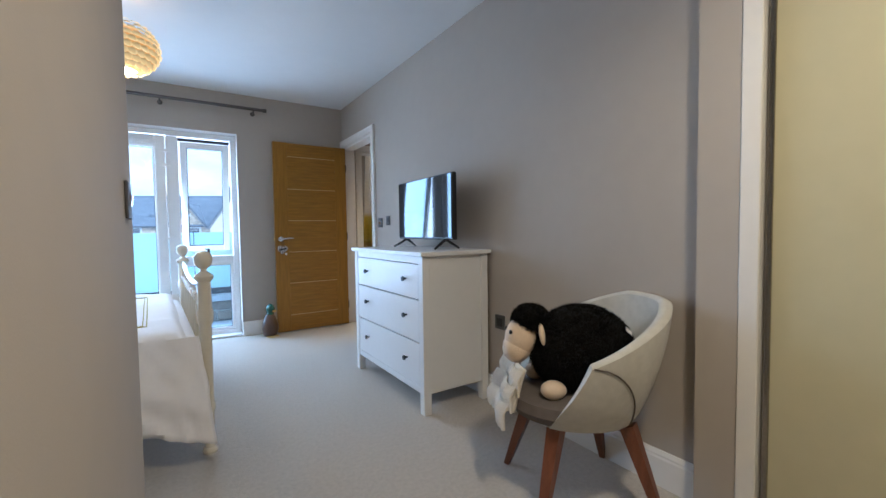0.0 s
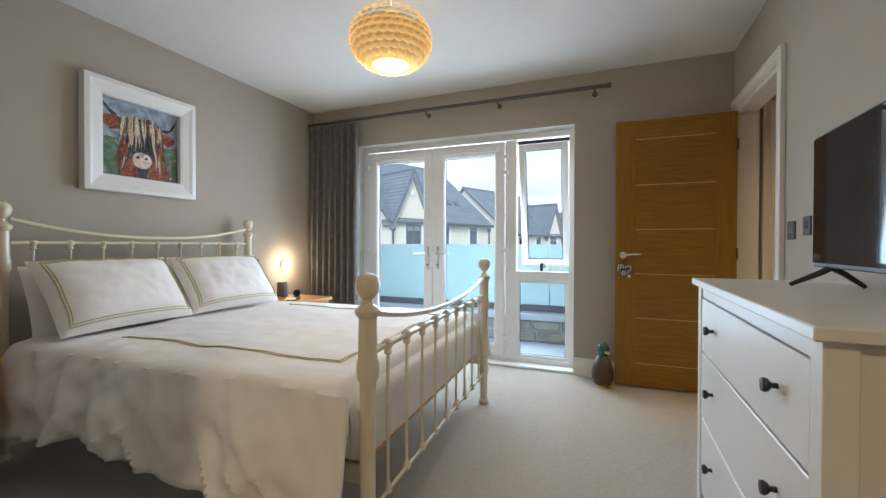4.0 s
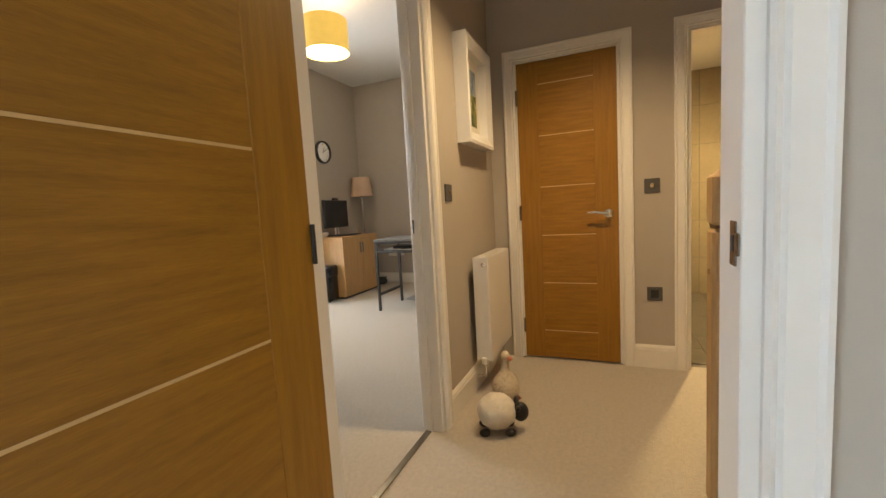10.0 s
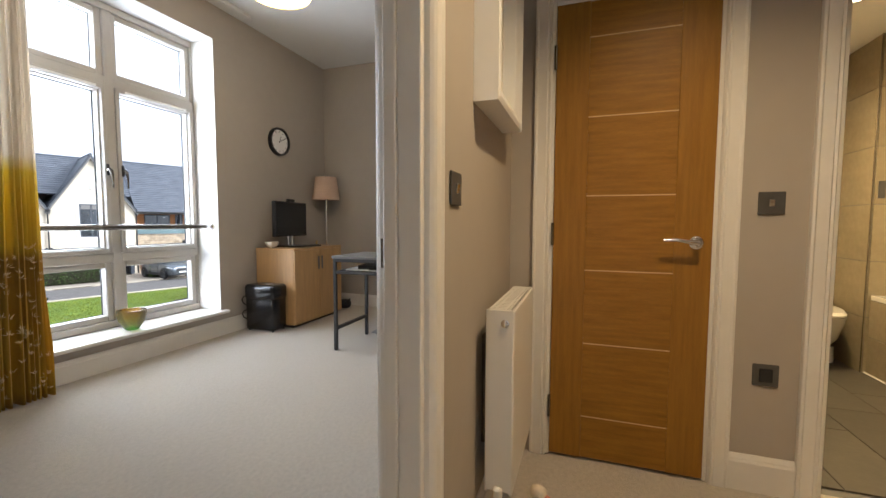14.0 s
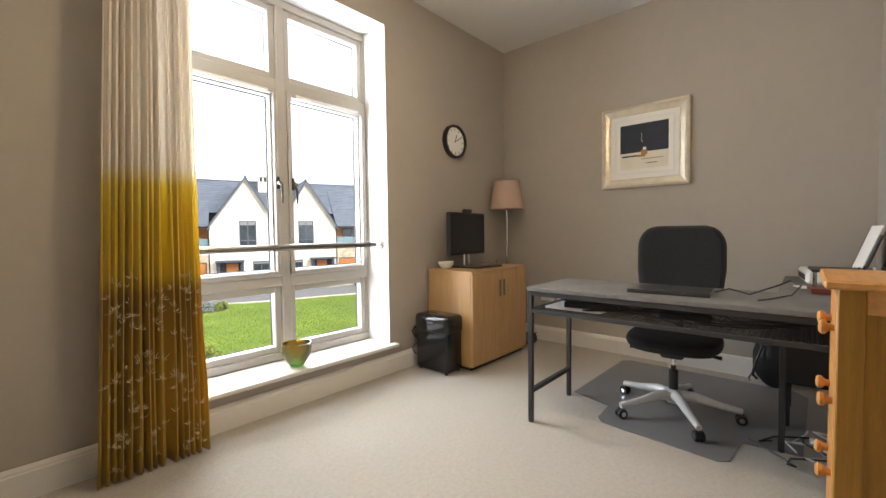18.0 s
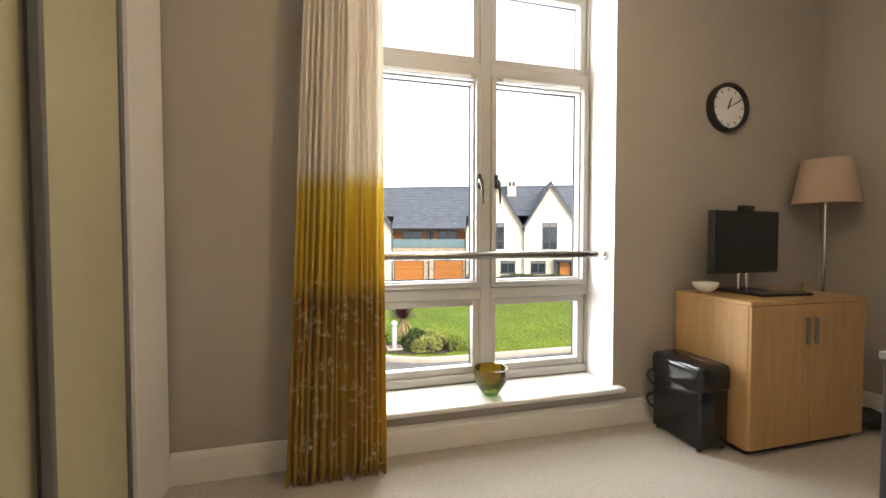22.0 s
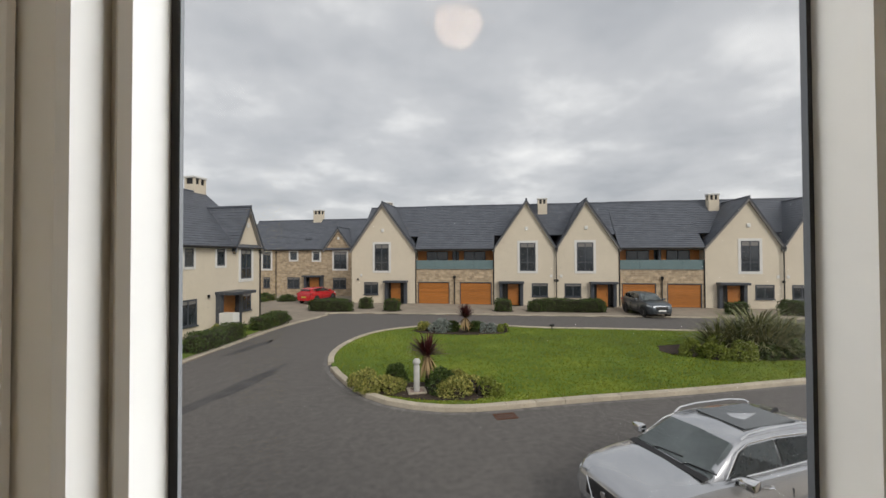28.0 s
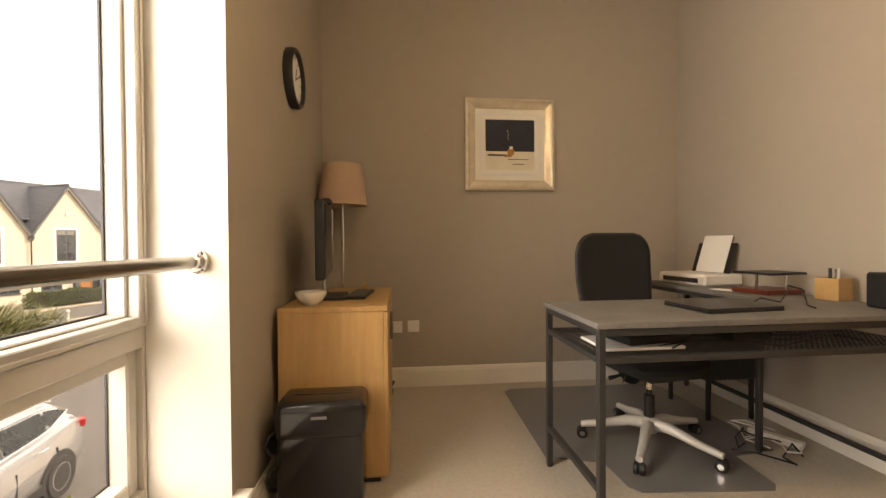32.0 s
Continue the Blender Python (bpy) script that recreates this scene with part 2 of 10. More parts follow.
def tube(points, r, n=8, closed=False, caps=True):
    """A round bar through the points; r may be one radius or one for each point."""
    bm = bmesh.new()
    pts = [Vector(p) for p in points]
    rs = r if isinstance(r, (list, tuple)) else [r] * len(pts)
    rings = []
    ref = None
    for i, p in enumerate(pts):
        a = pts[i - 1] if i else (pts[-1] if closed else p)
        c = pts[i + 1] if i + 1 < len(pts) else (pts[0] if closed else p)
        d = (c - a).normalized()
        if ref is None or abs(ref.dot(d)) > 0.98:
            ref = Vector((0, 0, 1)) if abs(d.z) < 0.9 else Vector((1, 0, 0))
        u = d.cross(ref).normalized()
        w = u.cross(d).normalized()
        ref = w
        rings.append([bm.verts.new(p + (u * math.cos(2 * math.pi * k / n) + w * math.sin(2 * math.pi * k / n)) * rs[i]) for k in range(n)])
    m = len(rings)
    for i in range(m if closed else m - 1):
        A, B = rings[i], rings[(i + 1) % m]
        for k in range(n):
            bm.faces.new((A[k], A[(k + 1) % n], B[(k + 1) % n], B[k]))
    if caps and not closed:
        bm.faces.new(rings[0][::-1])
        bm.faces.new(rings[-1])
    return bm


def lathe(profile, n=20, caps=True):
    """A turned shape about z from (radius, height) pairs, bottom to top."""
    bm = bmesh.new()
    rings = []
    for r, z in profile:
        rings.append([bm.verts.new((max(r, 1e-4) * math.cos(2 * math.pi * k / n), max(r, 1e-4) * math.sin(2 * math.pi * k / n), z)) for k in range(n)])
    for A, B in zip(rings, rings[1:]):
        for k in range(n):
            bm.faces.new((A[k], A[(k + 1) % n], B[(k + 1) % n], B[k]))
    if caps:
        bm.faces.new(rings[0][::-1])
        bm.faces.new(rings[-1])
    return bm


def moved(bm, m):
    bmesh.ops.transform(bm, matrix=m, verts=bm.verts[:])
    return bm


def prism(outline, z0, z1, axis="z"):
    """An outline of (a, b) pairs carried from z0 to z1 along an axis: z: (x, y); y: (x, z); x: (y, z)."""
    bm = bmesh.new()

    def at(a, b, c):
        return {"z": (a, b, c), "y": (a, c, b), "x": (c, a, b)}[axis]
    A = [bm.verts.new(at(a, b, z0)) for a, b in outline]
    B = [bm.verts.new(at(a, b, z1)) for a, b in outline]
    bm.faces.new(A[::-1])
    bm.faces.new(B)
    n = len(A)
    for i in range(n):
        bm.faces.new((A[i], A[(i + 1) % n], B[(i + 1) % n], B[i]))
    return bm


def slab(axis, c0, c1, u0, u1, z0, z1, holes=()):
    """A wall between two planes of an axis ("x" or "y"), with openings (u0, u1, z0, z1) cut through, one closed skin."""
    us = sorted({u0, u1, *[h[0] for h in holes], *[h[1] for h in holes]})
    zs = sorted({z0, z1, *[h[2] for h in holes], *[h[3] for h in holes]})
    us = [u for u in us if u0 <= u <= u1]
    zs = [z for z in zs if z0 <= z <= z1]

    def solid(i, j):
        if not (0 <= i < len(us) - 1 and 0 <= j < len(zs) - 1):
            return False
        u, z = (us[i] + us[i + 1]) / 2, (zs[j] + zs[j + 1]) / 2
        return not any(h[0] < u < h[1] and h[2] < z < h[3] for h in holes)
    bm = bmesh.new()
    cache = {}

    def v(c, u, z):
        k = (c, u, z)
        if k not in cache:
            cache[k] = bm.verts.new((c, u, z) if axis == "x" else (u, c, z))
        return cache[k]
    for i in range(len(us) - 1):
        for j in range(len(zs) - 1):
            if not solid(i, j):
                continue
            a, b, p, q = us[i], us[i + 1], zs[j], zs[j + 1]
            for c in (c0, c1):
                bm.faces.new((v(c, a, p), v(c, b, p), v(c, b, q), v(c, a, q)))
            for (di, dj, s) in ((-1, 0, ((a, p), (a, q))), (1, 0, ((b, p), (b, q))), (0, -1, ((a, p), (b, p))), (0, 1, ((a, q), (b, q)))):
                if not solid(i + di, j + dj):
                    (ua, za), (ub, zb) = s
                    bm.faces.new((v(c0, ua, za), v(c1, ua, za), v(c1, ub, zb), v(c0, ub, zb)))
    return bm


def structure(name, bm, mat, label, category, smooth=False):
    return tagged(link(name, bm, mat, smooth=smooth), label, category, kind="structure")

# ---- the shell: bedroom x -3.76..0, y -3.31..0; dressing way south of it; landing x 0.12..2.14; office north of the landing ----
BED_W, BED_S, CH = -3.76, -3.31, 2.465
OFF_N, OFF_E, OFF_S, OCH = 2.955, 4.81, 0.22, 3.005
WT = "beige-grey matt painted wall"
structure("wall_bedroom_north", slab("y", 0.0, 0.32, BED_W - 0.1, 0.12, -0.3, 2.7, [(-3.213, -1.095, 0.0, 2.063)]), PAINT, WT, "wall")
structure("wall_bedroom_west", slab("x", BED_W - 0.1, BED_W, BED_S - 0.1, 0.0, 0, 2.6), PAINT, WT, "wall")
structure("wall_bedroom_south", slab("y", BED_S - 0.1, BED_S, BED_W, -1.73, 0, 2.6), PAINT, WT, "wall")
structure("wall_dressing_west", slab("x", -1.88, -1.73, -6.6, BED_S - 0.1, 0, 2.6), PAINT, WT, "wall")
structure("wall_bedroom_east", slab("x", 0.0, 0.12, -3.9225, 0.0, 0, 2.6, [(-0.857, -0.05, 0.0, 2.01)]), PAINT, WT, "wall")
structure("wall_dressing_south", slab("y", -6.7, -6.6, -1.88, 0.7, 0, 2.6), PAINT, WT, "wall")
structure("floor_bedroom", box(BED_W, 0.06, -6.6, 0.0, -0.2, 0.0), CARPET, "cream cut-pile carpet", "carpet")
structure("ceiling_bedroom", box(BED_W, 0.12, -6.6, 0.0, CH, CH + 0.13), CEIL, "white painted ceiling", "ceiling")
# landing
structure("wall_landing_north", slab("y", 0.08, 0.175, 0.12, 4.95, 0, 3.1, [(0.27, 1.05, 0.0, 2.02)]), PAINT, WT, "wall")
structure("wall_landing_east", slab("x", 2.14, 2.26, -3.0, 0.08, 0, 2.6, [(-0.73, -0.10, 0.0, 2.0), (-1.885, -1.11, 0.0, 2.0)]), PAINT, WT, "wall")
structure("wall_landing_south", slab("y", -2.16, -2.02, 0.12, 2.14, -0.2, 2.6, [(1.24, 2.04, 0.0, 2.02)]), PAINT, WT, "wall")
structure("wall_landing_west_low", slab("x", 0.0, 0.12, -3.4, -0.9, -2.8, -0.0), PAINT, WT, "wall")
structure("floor_landing", box(0.06, 2.2, -1.03, 0.15, -0.2, 0.0), CARPET, "cream cut-pile carpet", "carpet")
structure("floor_landing_east", box(0.93, 2.2, -2.05, -1.03, -0.2, 0.0), CARPET, "cream cut-pile carpet", "carpet")
structure("ceiling_landing", box(0.12, 2.14, -2.02, 0.08, CH, CH + 0.13), CEIL, "white painted ceiling", "ceiling")
# office
structure("wall_office_north", slab("y", OFF_N, OFF_N + 0.36, 0.1, OFF_E + 0.1, -0.3, 3.2, [(1.728, 3.154, 0.225, 2.705)]), PAINT, WT, "wall")
structure("wall_office_east", slab("x", OFF_E, OFF_E + 0.1, 0.175, OFF_N, 0, 3.1), PAINT, WT, "wall")
structure("wall_office_west", slab("x", 0.1, 0.2, 0.175, OFF_N, 0, 3.1), PAINT, WT, "wall")
structure("wall_wardrobe_end", slab("y", 1.5, 1.6, 0.2, 0.83, 0, 3.0), PAINT, WT, "wall")
structure("floor_office", box(0.2, OFF_E, 0.15, OFF_N, -0.2, 0.0), CARPET, "cream cut-pile carpet", "carpet")
structure("ceiling_office", box(0.2, OFF_E, 0.175, OFF_N, OCH, OCH + 0.1), CEIL, "white painted ceiling", "ceiling")
# ground outside
GZ = -3.1
ASPH = material("asphalt", (0.118, 0.109, 0.101), 0.85, vary=0.17, scale=7.0, bump=0.8, bump_scale=45)
structure("ground", box(-400, 400, -400, 700, GZ - 0.3, GZ), ASPH, "dark grey asphalt road and ground", "ground")

# bathroom beyond the landing, stairwell below it
TILEW = material("beige_wall_tile", (0.30, 0.25, 0.165), 0.15, vary=0.10, scale=2.5, bump=0.03, bump_scale=30, random=0.05)
TILEF = material("dark_floor_tile", (0.10, 0.09, 0.075), 0.34, vary=0.12, scale=4, bump=0.04, bump_scale=40, random=0.10)
GROUT = material("grey_grout", (0.16, 0.15, 0.135), 0.9, vary=0.05)
structure("floor_bathroom", box(2.2, 4.55, -3.0, -0.9, -0.2, -0.008), GROUT, "grouted floor under dark stone tiles", "floor")
structure("wall_bathroom_east", slab("x", 4.45, 4.55, -3.0, -0.9, 0, 2.5), GROUT, "tiled bathroom wall", "wall")
structure("wall_bathroom_boxing", slab("x", 3.95, 4.45, -2.9, -2.14, 0, 2.36), GROUT, "tiled boxed-in pipe wall", "wall")
structure("wall_bathroom_south", slab("y", -3.0, -2.9, 2.26, 4.55, 0, 2.5), GROUT, "tiled bathroom wall", "wall")
structure("wall_bathroom_north", slab("y", -0.95, -0.85, 2.26, 4.55, 0, 2.5), PAINT, "painted bathroom wall", "wall")
structure("ceiling_bathroom", box(2.26, 4.45, -2.9, -0.95, 2.36, 2.46), CEIL, "white painted ceiling", "ceiling")
structure("wall_cupboard_back", slab("x", 2.7, 2.8, -0.85, 0.08, 0, 2.5), PAINT, "painted cupboard wall", "wall")
structure("wall_stairwell_south", slab("y", -3.5, -3.4, 0.0, 1.2, -2.8, 0.0), PAINT, "painted stairwell wall", "wall")
structure("wall_stairwell_east", slab("x", 0.93, 1.03, -3.4, -2.05, -2.8, -0.2), PAINT, "painted stairwell wall", "wall")
structure("wall_stairwell_cheek", slab("x", 0.93, 1.03, -2.05, -1.03, -2.8, -0.2), PAINT, "painted stairwell wall", "wall")
structure("wall_stairwell_north", slab("y", -1.03, -0.93, 0.12, 0.93, -2.8, -0.2), PAINT, "painted stairwell wall", "wall")
structure("floor_stairwell", box(0.0, 1.2, -3.5, -1.0, -2.9, -2.8), CARPET, "cream carpet of the floor below", "carpet")
structure("wall_south_room", slab("y", -3.0, -2.9, 1.2, 2.14, 0, 2.5), PAINT, "painted wall behind a closed door", "wall")

# ---- joinery: skirting, architraves, doors, windows ----
CHROME = material("chrome", (0.80, 0.80, 0.80), 0.12, metal=1.0, vary=0.01)
STEEL = material("brushed_steel", (0.27, 0.25, 0.22), 0.27, metal=1.0, vary=0.05, scale=6, stretch=(1, 1, 12))
BLACK = material("black_plastic", (0.012, 0.012, 0.013), 0.45, vary=0.1, scale=20)
DARKM = material("dark_metal", (0.035, 0.033, 0.032), 0.4, metal=0.6, vary=0.1)
BRASS = material("brass", (0.62, 0.42, 0.14), 0.3, metal=1.0, vary=0.05)
GASKET = material("rubber_gasket", (0.02, 0.022, 0.026), 0.6, vary=0.1)
FROST = material("frosted_glass", (0.55, 0.74, 0.74), 0.35, vary=0.03, scale=1, transmission=0.35)
NICKEL = material("satin_switch_plate", (0.075, 0.072, 0.068), 0.55, metal=0.1, vary=0.04, scale=10)
SK = [(0, 0), (0.018, 0), (0.018, 0.115), (0.014, 0.122), (0.014, 0.130), (0.006, 0.145), (0, 0.145)]


def skirting(name, axis, c, sign, u0, u1):
    """A moulded board on the wall plane axis = c, standing out by sign, from u0 to u1."""
    out = [(c + sign * a, z) for a, z in SK]
    bm = prism([(a, z) for a, z in out], u0, u1, "y") if axis == "x" else prism(out, u0, u1, "x")
    structure(name, bm, WHITE, "white glossy moulded skirting board", "skirting")


E1 = 0.001
skirting("baseboard_bedroom_east_south", "x", -E1, -1, -3.9225, -0.955)
skirting("baseboard_bedroom_north_east", "y", -E1, -1, -1.095, -0.03)
skirting("baseboard_bedroom_north_west", "y", -E1, -1, BED_W, -3.213)
skirting("baseboard_bedroom_west", "x", BED_W + E1, 1, BED_S, 0)
skirting("baseboard_bedroom_south", "y", BED_S + E1, 1, BED_W, -1.73)
skirting("baseboard_landing_north", "y", 0.08 - E1, -1, 1.13, 2.14)
skirting("baseboard_landing_east", "x", 2.14 - E1, -1, -1.03, -0.80)
skirting("baseboard_landing_south", "y", -2.02 + E1, 1, 0.93, 1.16)
skirting("baseboard_office_north_west", "y", OFF_N - E1, -1, 0.83, 1.73)
skirting("baseboard_office_north_mid", "y", OFF_N - E1, -1, 1.73, OFF_E)
skirting("baseboard_office_east", "x", OFF_E - E1, -1, 0.175, OFF_N)
skirting("baseboard_office_south", "y", 0.175 + E1, 1, 1.13, OFF_E)
skirting("baseboard_office_wardrobe", "y", 1.5 - E1, -1, 0.2, 0.83)
AR = [(0, 0), (0.0, 0.012), (0.006, 0.020), (0.014, 0.016), (0.020, 0.022), (0.055, 0.019), (0.062, 0.024), (0.070, 0.022), (0.070, 0)]


def architrave(name, axis, c, sign, a, b, top):
    """Moulded casing round an opening a..b on the wall plane axis = c, mitred at the head."""
    bm = bmesh.new()
    n = len(AR)
    ring = []
    for (u, z, du, dz) in ((a, 0, -1, 0), (a, top, -1, 1), (b, top, 1, 1), (b, 0, 1, 0)):
        row = []
        for w, d in AR:
            uu, zz, cc = u + du * (w + 0.004), z + dz * (w + 0.004), c + sign * (d + 0.001)
            row.append(bm.verts.new((cc, uu, zz) if axis == "x" else (uu, cc, zz)))
        ring.append(row)
    for A, B in zip(ring, ring[1:]):
        for k in range(n):
            bm.faces.new((A[k], A[(k + 1) % n], B[(k + 1) % n], B[k]))
    bm.faces.new(ring[0]); bm.faces.new(ring[-1][::-1])
    structure(name, bm, WHITE, "white painted moulded door architrave", "architrave")


def lining(name, axis, c0, c1, a, b, top, t=0.034, stop=None):
    """The frame that lines an opening through a wall from plane c0 to c1, with a door stop."""
    bm = bmesh.new()
    def put(p, q, r, s, z0, z1):
        if axis == "x":
            box(p, q, r, s, z0, z1, 0.002, bm)
        else:
            box(r, s, p, q, z0, z1, 0.002, bm)
    put(c0, c1, a, a + t, 0.0, top)
    put(c0, c1, b - t, b, 0.0, top)
    put(c0, c1, a + t, b - t, top - t, top)
    if stop:
        put(stop, stop + 0.03, a + t, a + t + 0.012, 0.0, top - t)
        put(stop, stop + 0.03, b - t - 0.012, b - t, 0.0, top - t)
        put(stop, stop + 0.03, a + t + 0.012, b - t - 0.012, top - t - 0.012, top - t)
    structure(name, bm, WHITE, "white painted door lining", "door frame")


lining("door_frame_bedroom", "x", -0.001, 0.121, -0.886, -0.022, 2.032)
architrave("architrave_bedroom_inner", "x", 0.0, -1, -0.872, -0.040, 2.018)
architrave("architrave_bedroom_outer", "x", 0.12, 1, -0.872, -0.040, 2.018)
lining("door_frame_office", "y", 0.079, 0.176, 0.242, 1.078, 2.04, stop=0.13)
architrave("architrave_office", "y", 0.08, -1, 0.26, 1.06, 2.025)
architrave("architrave_office_inner", "y", 0.175, 1, 0.26, 1.06, 2.025)
lining("door_frame_cupboard", "x", 2.139, 2.261, -0.758, -0.076, 2.028)
architrave("architrave_cupboard", "x", 2.14, -1, -0.735, -0.098, 2.003)
lining("door_frame_bathroom", "x", 2.139, 2.261, -1.905, -1.085, 2.03)
architrave("architrave_bathroom", "x", 2.14, -1, -1.885, -1.105, 2.005)
lining("door_frame_south", "y", -2.161, -2.019, 1.21, 2.07, 2.04)
architrave("architrave_south", "y", -2.02, 1, 1.235, 2.045, 2.02)
structure("trim_office_threshold", box(0.27, 1.05, 0.135, 0.165, -0.01, 0.006, 0.002), STEEL, "brass carpet joining strip in a doorway", "threshold")

OAKH = material("oak_cross_grain", (0.268, 0.128, 0.014), 0.42, vary=0.17, spec=0.32, scale=4.0, stretch=(1.2, 1.2, 14), bump=0.05, bump_scale=160)
OAKV = material("oak_upright_grain", (0.272, 0.131, 0.015), 0.42, vary=0.14, spec=0.32, scale=4.0, stretch=(14, 14, 0.9), bump=0.05, bump_scale=160)
GROOVE = material("pale_groove", (0.60, 0.40, 0.18), 0.5, vary=0.05)


def oak_door(name, label, w, h, stile_a, stile_b, lines, m, handle_side, knob_z=0.98, handles=(1, -1)):
    """A flush oak-veneered leaf in the plane x (width) and z, hinged at x = 0, 40 mm thick along y."""
    d = thing(name, label, "door", m)
    t = 0.02
    part("stile", box(0, stile_a, -t, t, 0, h, 0.0015), OAKV, d)
    part("stile", box(w - stile_b, w, -t, t, 0, h, 0.0015), OAKV, d)
    zs = [0.0] + lines + [h]
    for z0, z1 in zip(zs, zs[1:]):
        part("panel", box(stile_a + 0.0002, w - stile_b - 0.0002, -t + 0.0008, t - 0.0008, z0 + 0.0026, z1 - 0.0026, 0.0008), OAKH, d)
    for z in lines:
        part("inlay", box(stile_a + 0.0005, w - stile_b - 0.0005, -t + 0.0011, t - 0.0011, z - 0.0025, z + 0.0025), GROOVE, d, "pale inlaid groove")
    hx = w - 0.055 if handle_side > 0 else 0.055
    for s in handles:
        hd = part("handle", moved(lathe([(0.026, 0), (0.026, 0.006), (0.022, 0.009), (0.010, 0.010), (0.010, 0.05), (0.0, 0.052)], 20), pose(hx, s * (t + 0.0005), knob_z, -90 * s, 0, 0)), CHROME, d, "polished chrome lever handle", True)
        dr = -handle_side
        pts = [(hx, s * (t + 0.045), knob_z), (hx + dr * 0.03, s * (t + 0.050), knob_z + 0.004), (hx + dr * 0.075, s * (t + 0.052), knob_z + 0.010), (hx + dr * 0.12, s * (t + 0.050), knob_z + 0.008)]
        part("lever", tube(pts, [0.010, 0.009, 0.0075, 0.006], 10), CHROME, hd, "", True)
    part("latch", box(w - 0.0005 if handle_side > 0 else -0.006, w + 0.008 if handle_side > 0 else 0.0005, -0.009, 0.009, knob_z - 0.012, knob_z + 0.012, 0.001), BRASS, d, "brass latch bolt")
    return d


# bedroom door, swung open against the window wall: hinge by the corner
bd = oak_door("door_bedroom", "honey oak veneered door standing open beside the window", 0.775, 1.988, 0.128, 0.138,
              [0.172, 0.512, 0.842, 1.174, 1.505, 1.845], pose(-0.008, -0.112, 0.012, 0, 0, 180.8), 1)
for z in (0.22, 1.0, 1.76):
    part("hinge", tube([(0.0, 0.024, z - 0.04), (0.0, 0.024, z + 0.04)], 0.005, 8), DARKM, bd, "dark bronze butt hinge")

cd = thing("door_cupboard", "closed honey oak cupboard door with pale inlaid lines", "door", pose(2.152, -0.1115, 0.012, 0, 0, -90))
part("stile", box(0, 0.136, -0.02, 0.02, 0, 1.978, 0.0015), OAKV, cd)
part("stile", box(0.477, 0.611, -0.02, 0.02, 0, 1.978, 0.0015), OAKV, cd)
zs = [0.0, 0.19, 0.52, 0.844, 1.166, 1.50, 1.83, 1.978]
for z0, z1 in zip(zs, zs[1:]):
    part("panel", box(0.1362, 0.4768, -0.0192, 0.0192, z0 + 0.0026, z1 - 0.0026, 0.0008), OAKH, cd)
for z in zs[1:-1]:
    part("inlay", box(0.1365, 0.4765, -0.0188, 0.0188, z - 0.0025, z + 0.0025), GROOVE, cd, "pale inlaid groove")
hp = part("handle", moved(lathe([(0.026, 0), (0.026, 0.006), (0.022, 0.009), (0.010, 0.010), (0.010, 0.05), (0.0, 0.052)], 20), pose(0.555, -0.0205, 0.972, 90, 0, 0)), CHROME, cd, "polished chrome lever handle", True)
part("lever", tube([(0.555, -0.065, 0.972), (0.52, -0.07, 0.976), (0.475, -0.072, 0.984), (0.43, -0.07, 0.982)], [0.010, 0.009, 0.0075, 0.006], 10), CHROME, hp, "", True)
for z in (0.22, 1.0, 1.76):
    part("hinge", tube([(-0.002, -0.024, z - 0.05), (-0.002, -0.024, z + 0.05)], 0.007, 8), STEEL, cd, "steel butt hinge")
sdoor = oak_door("door_south", "closed plain oak door beside the staircase", 0.765, 1.978, 0.115, 0.115, [0.165, 0.505, 0.835, 1.165, 1.495, 1.835],
                 pose(1.26, -2.10, 0.012, 0, 0, 0), 1)


def plate(name, label, c, axis, sign, w, h, kind="switch", gang=1, mat=None):
    """A square-edged wall plate with rockers or a socket face, on the plane axis = its coordinate."""
    rz = {("x", -1): -90, ("x", 1): 90, ("y", -1): 0, ("y", 1): 180}[(axis, sign)]
    p = thing(name, label, "light switch" if kind == "switch" else "socket", pose(*c, 0, 0, rz))
    part("faceplate", box(-w / 2, w / 2, -0.0075, -0.0008, -h / 2, h / 2, 0.002), mat or NICKEL, p, "", False)
    if kind == "switch":
        for k in range(gang):
            x = (k - (gang - 1) / 2) * 0.024
            part("rocker", moved(box(-0.009, 0.009, -0.003, 0.003, -0.013, 0.013, 0.0015), pose(x, -0.009, 0, 8, 0, 0)), CHROME, p, "chrome rocker")
    elif kind == "socket":
        part("insert", box(-0.022, 0.022, -0.0095, -0.0078, -0.026, 0.026, 0.002), BLACK, p, "black insert")
    elif kind == "dial":
        part("display", box(-0.020, 0.020, -0.010, -0.0078, -0.014, 0.026, 0.001), BLACK, p, "dark display")
    return p


plate("light_switch", "satin steel double light switch by a door", (0, -1.042, 1.141), "x", -1, 0.086, 0.088, gang=2)
plate("light_switch", "satin steel single dimmer switch near a wall corner", (-1.73, -3.44, 1.135), "x", 1, 0.086, 0.086)
plate("wall_socket", "satin steel socket low on the wall beside the dresser", (0, -2.76, 0.495), "x", -1, 0.086, 0.086, "socket")
plate("wall_socket", "satin steel aerial socket low on the wall", (0, -2.895, 0.50), "x", -1, 0.086, 0.086, "plain")
plate("thermostat", "small steel heating thermostat above the dresser", (0, -1.215, 1.157), "x", -1, 0.075, 0.086, "dial")
plate("light_switch", "bronze switch plate beside the office doorway", (1.278, 0.08, 1.149), "y", -1, 0.086, 0.086)
plate("light_switch", "bronze grid switch between two doors", (2.14, -0.912, 1.139), "x", -1, 0.086, 0.086)
plate("wall_socket", "bronze socket between two doors", (2.14, -0.922, 0.472), "x", -1, 0.086, 0.086, "socket")
